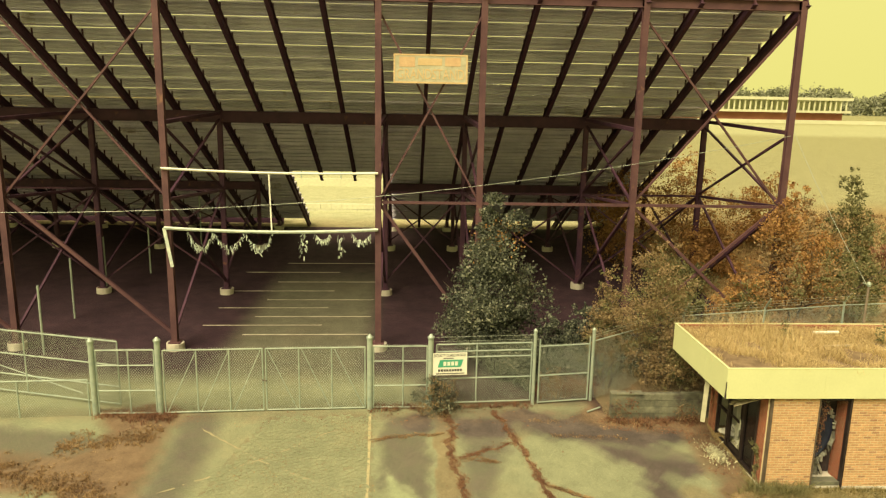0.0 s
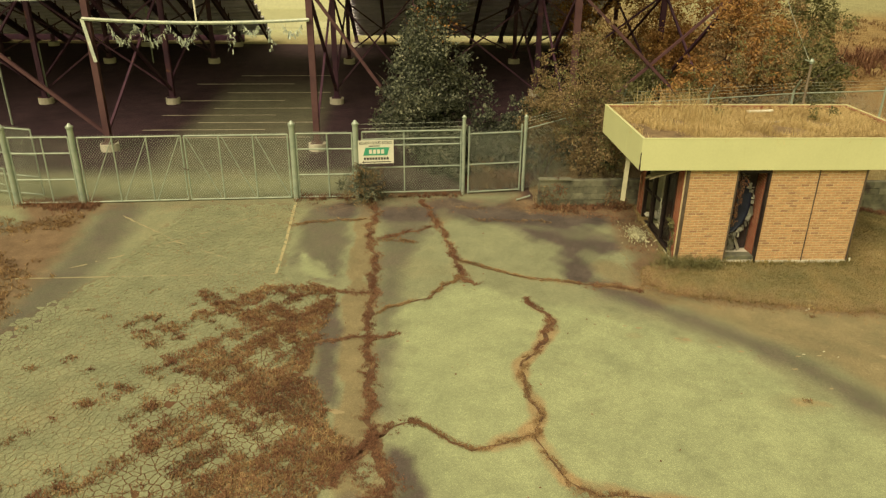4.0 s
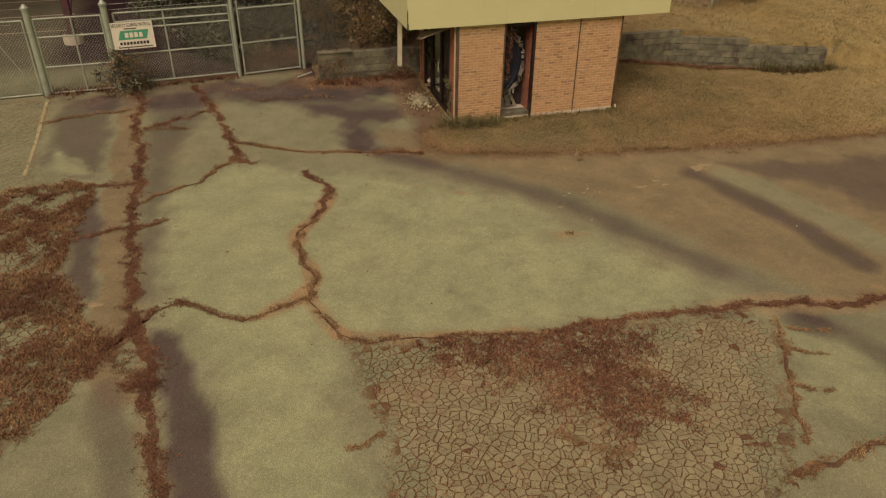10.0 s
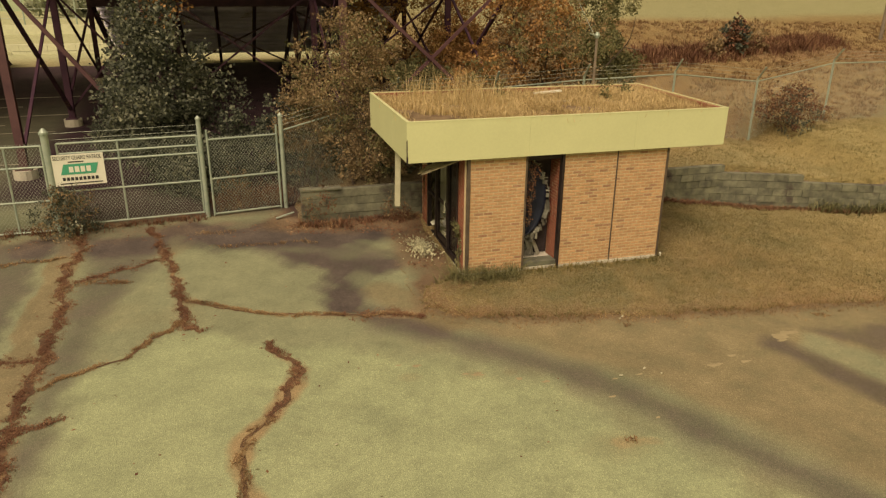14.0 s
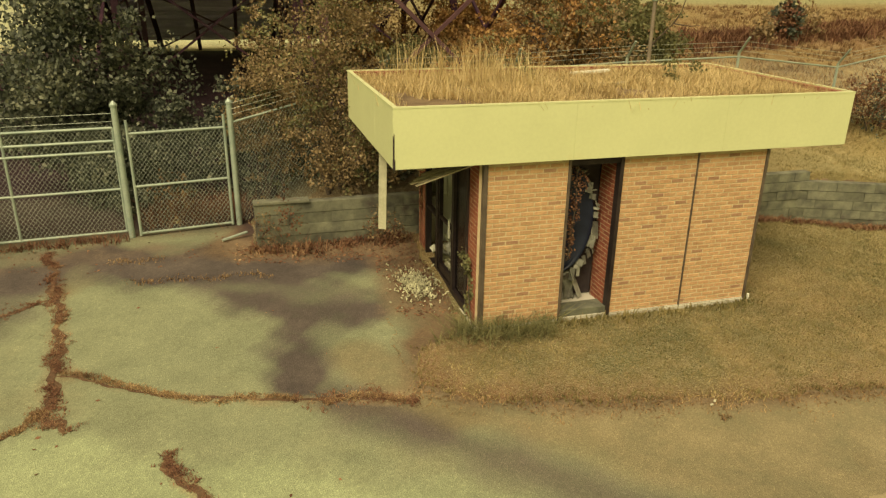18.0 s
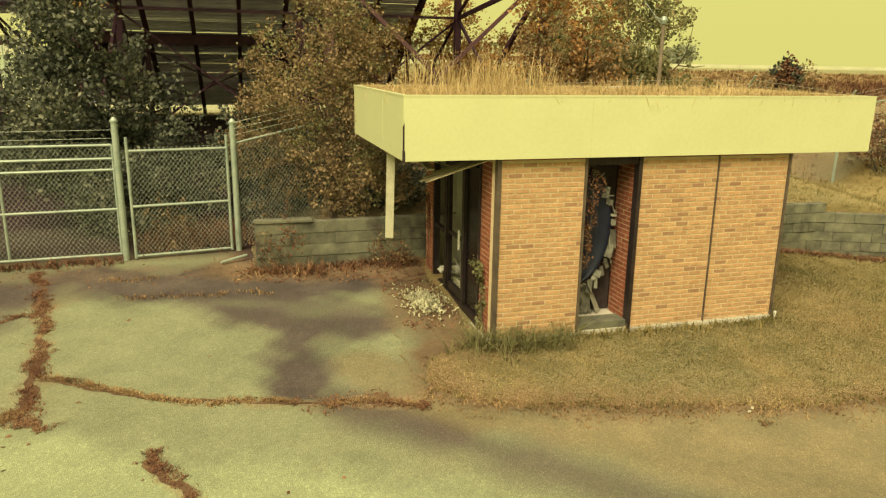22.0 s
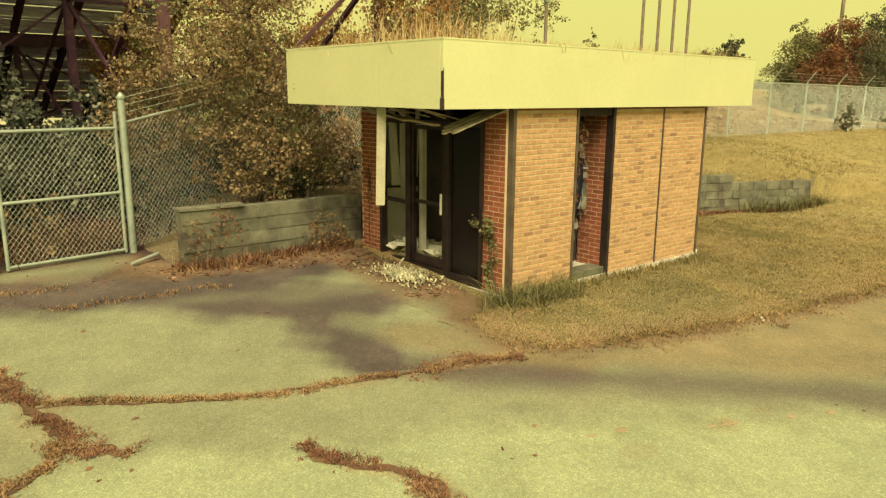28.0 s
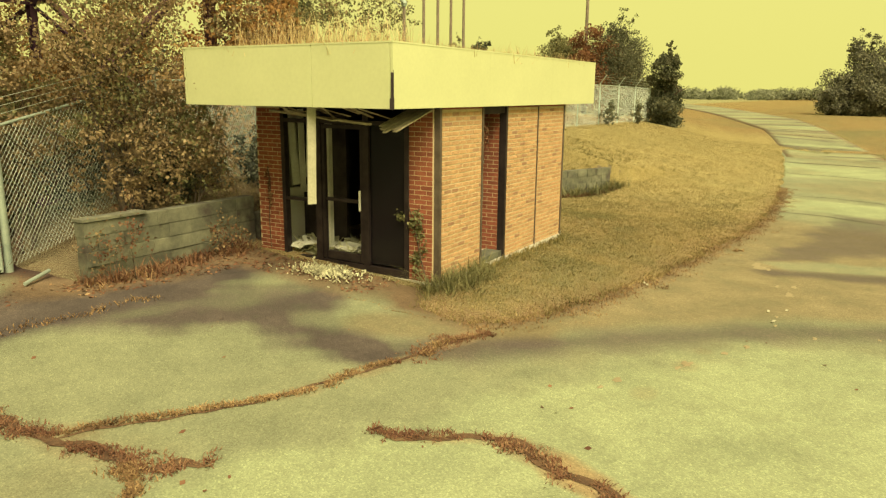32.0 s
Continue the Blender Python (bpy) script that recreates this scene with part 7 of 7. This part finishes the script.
# ivy on the booth corner and in the slot
rg = np.random.default_rng(5)
iv = thing("ivy", "green ivy climbing the booth corner", "ivy", at=(8.58, 16.85, 0))
quads("leaves", leaves(rg, [(0, 0, 0.95), (0.0, -0.1, 0.6), (0.02, -0.18, 0.3)], [(0.06, 0.2, 0.16), (0.05, 0.1, 0.3), (0.06, 0.15, 0.25)], 560, 0.045), L_OLIVE, iv)
part("stem", Geo().path([(0.02, -0.25, 0), (0.0, -0.15, 0.4), (0.0, -0.05, 0.8), (0, 0.05, 1.1)], 0.008, 5), M_BARK, iv)
iv = thing("ivy", "dry ivy hanging inside the window slot", "ivy", at=(10.05, 16.6, 1.5))
quads("leaves", leaves(rg, [(0.08, 0, 0.45), (0.06, 0, 0.0), (0.02, 0, -0.35)], [(0.12, 0.1, 0.35), (0.08, 0.08, 0.35), (0.06, 0.06, 0.3)], 500, 0.04), L_DEEP, iv)
part("stem", Geo().path([(0.05, 0, 0.9), (0.08, 0, 0.3), (0.02, 0, -0.6)], 0.008, 5), M_BARK, iv)
iv = thing("dead_vine", "dark dead vine clinging to the far brick pier", "ivy", at=(8.6, 19.6, 1.2))
quads("leaves", leaves(rg, [(0, 0, 0.15), (0.0, -0.03, -0.15)], [(0.02, 0.06, 0.18), (0.02, 0.05, 0.2)], 160, 0.04), L_DEEP, iv)
part("stem", Geo().path([(0.0, 0.02, 0.3), (0.0, -0.02, 0), (0.0, 0.03, -0.6), (0, 0, -1.2)], 0.006, 5), M_BARK, iv)
rnd = random.Random(9)
lit = Geo()
for x, y in ((10.95, 14.1), (11.05, 14.15), (10.6, 12.1), (9.9, 12.2), (10.4, 12.3), (13.9, 9.8), (-6.3, 10.9), (-5.6, 12.2), (5.2, 11.4)):
    z = zg(x, y) + 0.02
    lit.beam((x, y, z), (x + rnd.uniform(0.02, 0.05), y + rnd.uniform(-0.04, 0.04), z + 0.015), 0.03, 0.008)
tagged(part("litter", lit, M_PALEBOARD), "scattered pale litter scraps on the asphalt", "litter", kind="stuff")


def spill(places, seed):
    """Thin uneven patches of sand lying on the asphalt."""
    rg = random.Random(seed)
    g = Geo()
    for x, y, r in places:
        a0, k = rg.uniform(0, 6.28), 11
        ring = [r * rg.uniform(0.5, 1.25) for _ in range(k)]
        pts = [(x + ring[i] * math.cos(a0 + 6.2832 * i / k) * 1.4, y + ring[i] * math.sin(a0 + 6.2832 * i / k) * 0.7) for i in range(k)]
        o = len(g.v)
        g.v += [(x, y, zg(x, y) + 0.012)] + [(px, py, zg(px, py) + 0.004) for px, py in pts]
        g.f += [(o, o + 1 + i, o + 1 + (i + 1) % k) for i in range(k)]
    return g


tagged(part("sand_spills", spill([(13.55, 12.87, 0.17), (13.85, 12.93, 0.13), (13.5, 12.7, 0.08), (11.65, 12.17, 0.1), (11.8, 12.2, 0.06), (12.3, 12.17, 0.08), (12.2, 12.4, 0.06), (9.5, 11.67, 0.05), (10.27, 12.18, 0.05), (9.8, 12.14, 0.04), (9.88, 11.01, 0.04), (8.66, 12.31, 0.05), (8.27, 12.48, 0.05), (7.66, 12.75, 0.08), (7.5, 12.8, 0.05), (6.78, 13.22, 0.06), (0.54, 10.31, 0.12), (6.5, 13.3, 0.04), (11.2, 11.7, 0.04)], 4), M_SAND), "small pale sand spills on the asphalt", "sand", kind="stuff")
tufts("grass_patch", "small dark tufts at the asphalt edge", "grass", L_RED, clumps(RNG, np.array([(14.95, 13.45, zg(14.95, 13.45)), (15.1, 13.4, zg(15.1, 13.4)), (10.96, 13.82, zg(10.96, 13.82)), (9.19, 10.59, zg(9.19, 10.59))]), 8, 0.04), 0.03, RNG, 6, 0.007, 2.0, 0.02)
tufts("crack_weeds", "thin seam crack in the asphalt beside the booth", "weeds", L_RED, along([(7.5, 17.1), (7.34, 16.0), (7.74, 15.2)], 40, 0.02, RNG), 0.015, RNG, 4, 0.005, 2.0, 0.01)

# ---- broken asphalt: separate pieces between cracks ----
def cells(poly, pitch, seed):
    """Irregular cells on a jittered grid, each cut by the half-planes to its neighbours."""
    rg = random.Random(seed)
    xs_, ys_ = [p[0] for p in poly], [p[1] for p in poly]
    nx, ny = int((max(xs_) - min(xs_)) / pitch) + 2, int((max(ys_) - min(ys_)) / pitch) + 2
    S = {(i, j): (min(xs_) + (i + rg.uniform(-0.75, 0.75) + 0.5 * (j % 2)) * pitch, min(ys_) + (j + rg.uniform(-0.7, 0.7)) * pitch) for i in range(nx) for j in range(ny)}
    out = []
    for (i, j), (cx, cy) in S.items():
        if not bool(inside(np.array(cx), np.array(cy), poly)):
            continue
        pg = [(cx - pitch * 1.4, cy - pitch * 1.4), (cx + pitch * 1.4, cy - pitch * 1.4), (cx + pitch * 1.4, cy + pitch * 1.4), (cx - pitch * 1.4, cy + pitch * 1.4)]
        for di in (-2, -1, 0, 1, 2):
            for dj in (-2, -1, 0, 1, 2):
                o = S.get((i + di, j + dj))
                if o is None or (di, dj) == (0, 0):
                    continue
                mx, my, nx_, ny_ = (cx + o[0]) / 2, (cy + o[1]) / 2, o[0] - cx, o[1] - cy
                ln = math.hypot(nx_, ny_)
                lim = -(0.007 if pitch < 0.16 else 0.009) * ln
                q = []
                for a, c in zip(pg, pg[1:] + pg[:1]):
                    da, dc = (a[0] - mx) * nx_ + (a[1] - my) * ny_, (c[0] - mx) * nx_ + (c[1] - my) * ny_
                    if da <= lim:
                        q.append(a)
                    if (da <= lim) != (dc <= lim):
                        u = (lim - da) / (dc - da)
                        q.append((a[0] + (c[0] - a[0]) * u, a[1] + (c[1] - a[1]) * u))
                pg = q
                if len(pg) < 3:
                    break
            if len(pg) < 3:
                break
        if len(pg) >= 3:
            out.append(((cx, cy), pg))
    return out


def slab(g, pg, c, h):
    """One piece with a chipped, uneven rim."""
    f = 0.94 + 0.06 * abs(math.sin(c[0] * 57.1 + c[1] * 31.7))
    rimp = []
    for (ax, ay), (bx, by) in zip(pg, pg[1:] + pg[:1]):
        rimp.append((ax, ay))
        if math.hypot(bx - ax, by - ay) > 0.05:
            for u in (0.35, 0.7):
                q = 0.03 + 0.09 * math.sin(ax * 151 + by * 97 + u * 40)
                mx, my = ax + (bx - ax) * u, ay + (by - ay) * u
                rimp.append((mx + (c[0] - mx) * q, my + (c[1] - my) * q))
    k, z = len(rimp), zg(*c)
    top = [(c[0] + (x - c[0]) * (f + 0.05 * math.sin(x * 91 + y * 53)), c[1] + (y - c[1]) * (f + 0.05 * math.cos(x * 67 - y * 83))) for x, y in rimp]
    g.add([(x, y, z - 0.012) for x, y in rimp] + [(x, y, z + h) for x, y in top], [tuple(range(k, 2 * k))] + [(i, (i + 1) % k, k + (i + 1) % k, k + i) for i in range(k)])


broken = thing("broken_asphalt", "alligator-cracked grey asphalt pieces with weeds between", "asphalt", kind="structure")
rest, rim, made = Geo(), Geo(), 0
rg2 = random.Random(8)
for poly, pitch, seed, limit in ((GATOR_NEAR, 0.11, 1, 300), (GATOR_GATE, 0.13, 2, 0)):
    for (cx, cy), pg in cells(poly, pitch, seed):
        h = 0.004 + 0.004 * abs(math.sin(cx * 12.9 + cy * 78.2))
        edge = float(seg_dist(np.array(cx), np.array(cy), poly + poly[:1]))
        if edge < 0.25 and math.sin(cx * 41.3 + cy * 17.7) > edge / 0.25 * 1.6 - 0.6:
            continue
        if rg2.random() < 0.01:
            continue
        if limit == 0 or edge < 0.45 + 0.25 * math.sin(cx * 3.1 + cy * 2.3):
            slab(rim, pg, (cx, cy), h)
        elif made < limit and 5.0 < cx < 8.6 and cy > 6.2:
            g = Geo()
            slab(g, pg, (cx, cy), h)
            part("asphalt_piece", g, M_SLAB, broken)
            made += 1
        else:
            slab(rest, pg, (cx, cy), h)
tagged(part("asphalt_fragments", rim, M_ASPHALT), "grey fragments along the rim of the cracked asphalt", "asphalt", kind="stuff")
tagged(part("asphalt_fragments", rest, M_SLABS), "countless grey fragments of cracked asphalt with weeds between", "asphalt", kind="stuff")

# ---- brickwork of the booth ----
brick_panel(booth, "front", 8.715, 9.9, ZB, FZ0, 16.45)
brick_panel(booth, "front", 10.755, 11.955, ZB, FZ0, 16.45)
brick_panel(booth, "front", 11.975, 13.14, ZB, FZ0, 16.45)
# Left-facing brick gets the redder colour, with its shade painted in.
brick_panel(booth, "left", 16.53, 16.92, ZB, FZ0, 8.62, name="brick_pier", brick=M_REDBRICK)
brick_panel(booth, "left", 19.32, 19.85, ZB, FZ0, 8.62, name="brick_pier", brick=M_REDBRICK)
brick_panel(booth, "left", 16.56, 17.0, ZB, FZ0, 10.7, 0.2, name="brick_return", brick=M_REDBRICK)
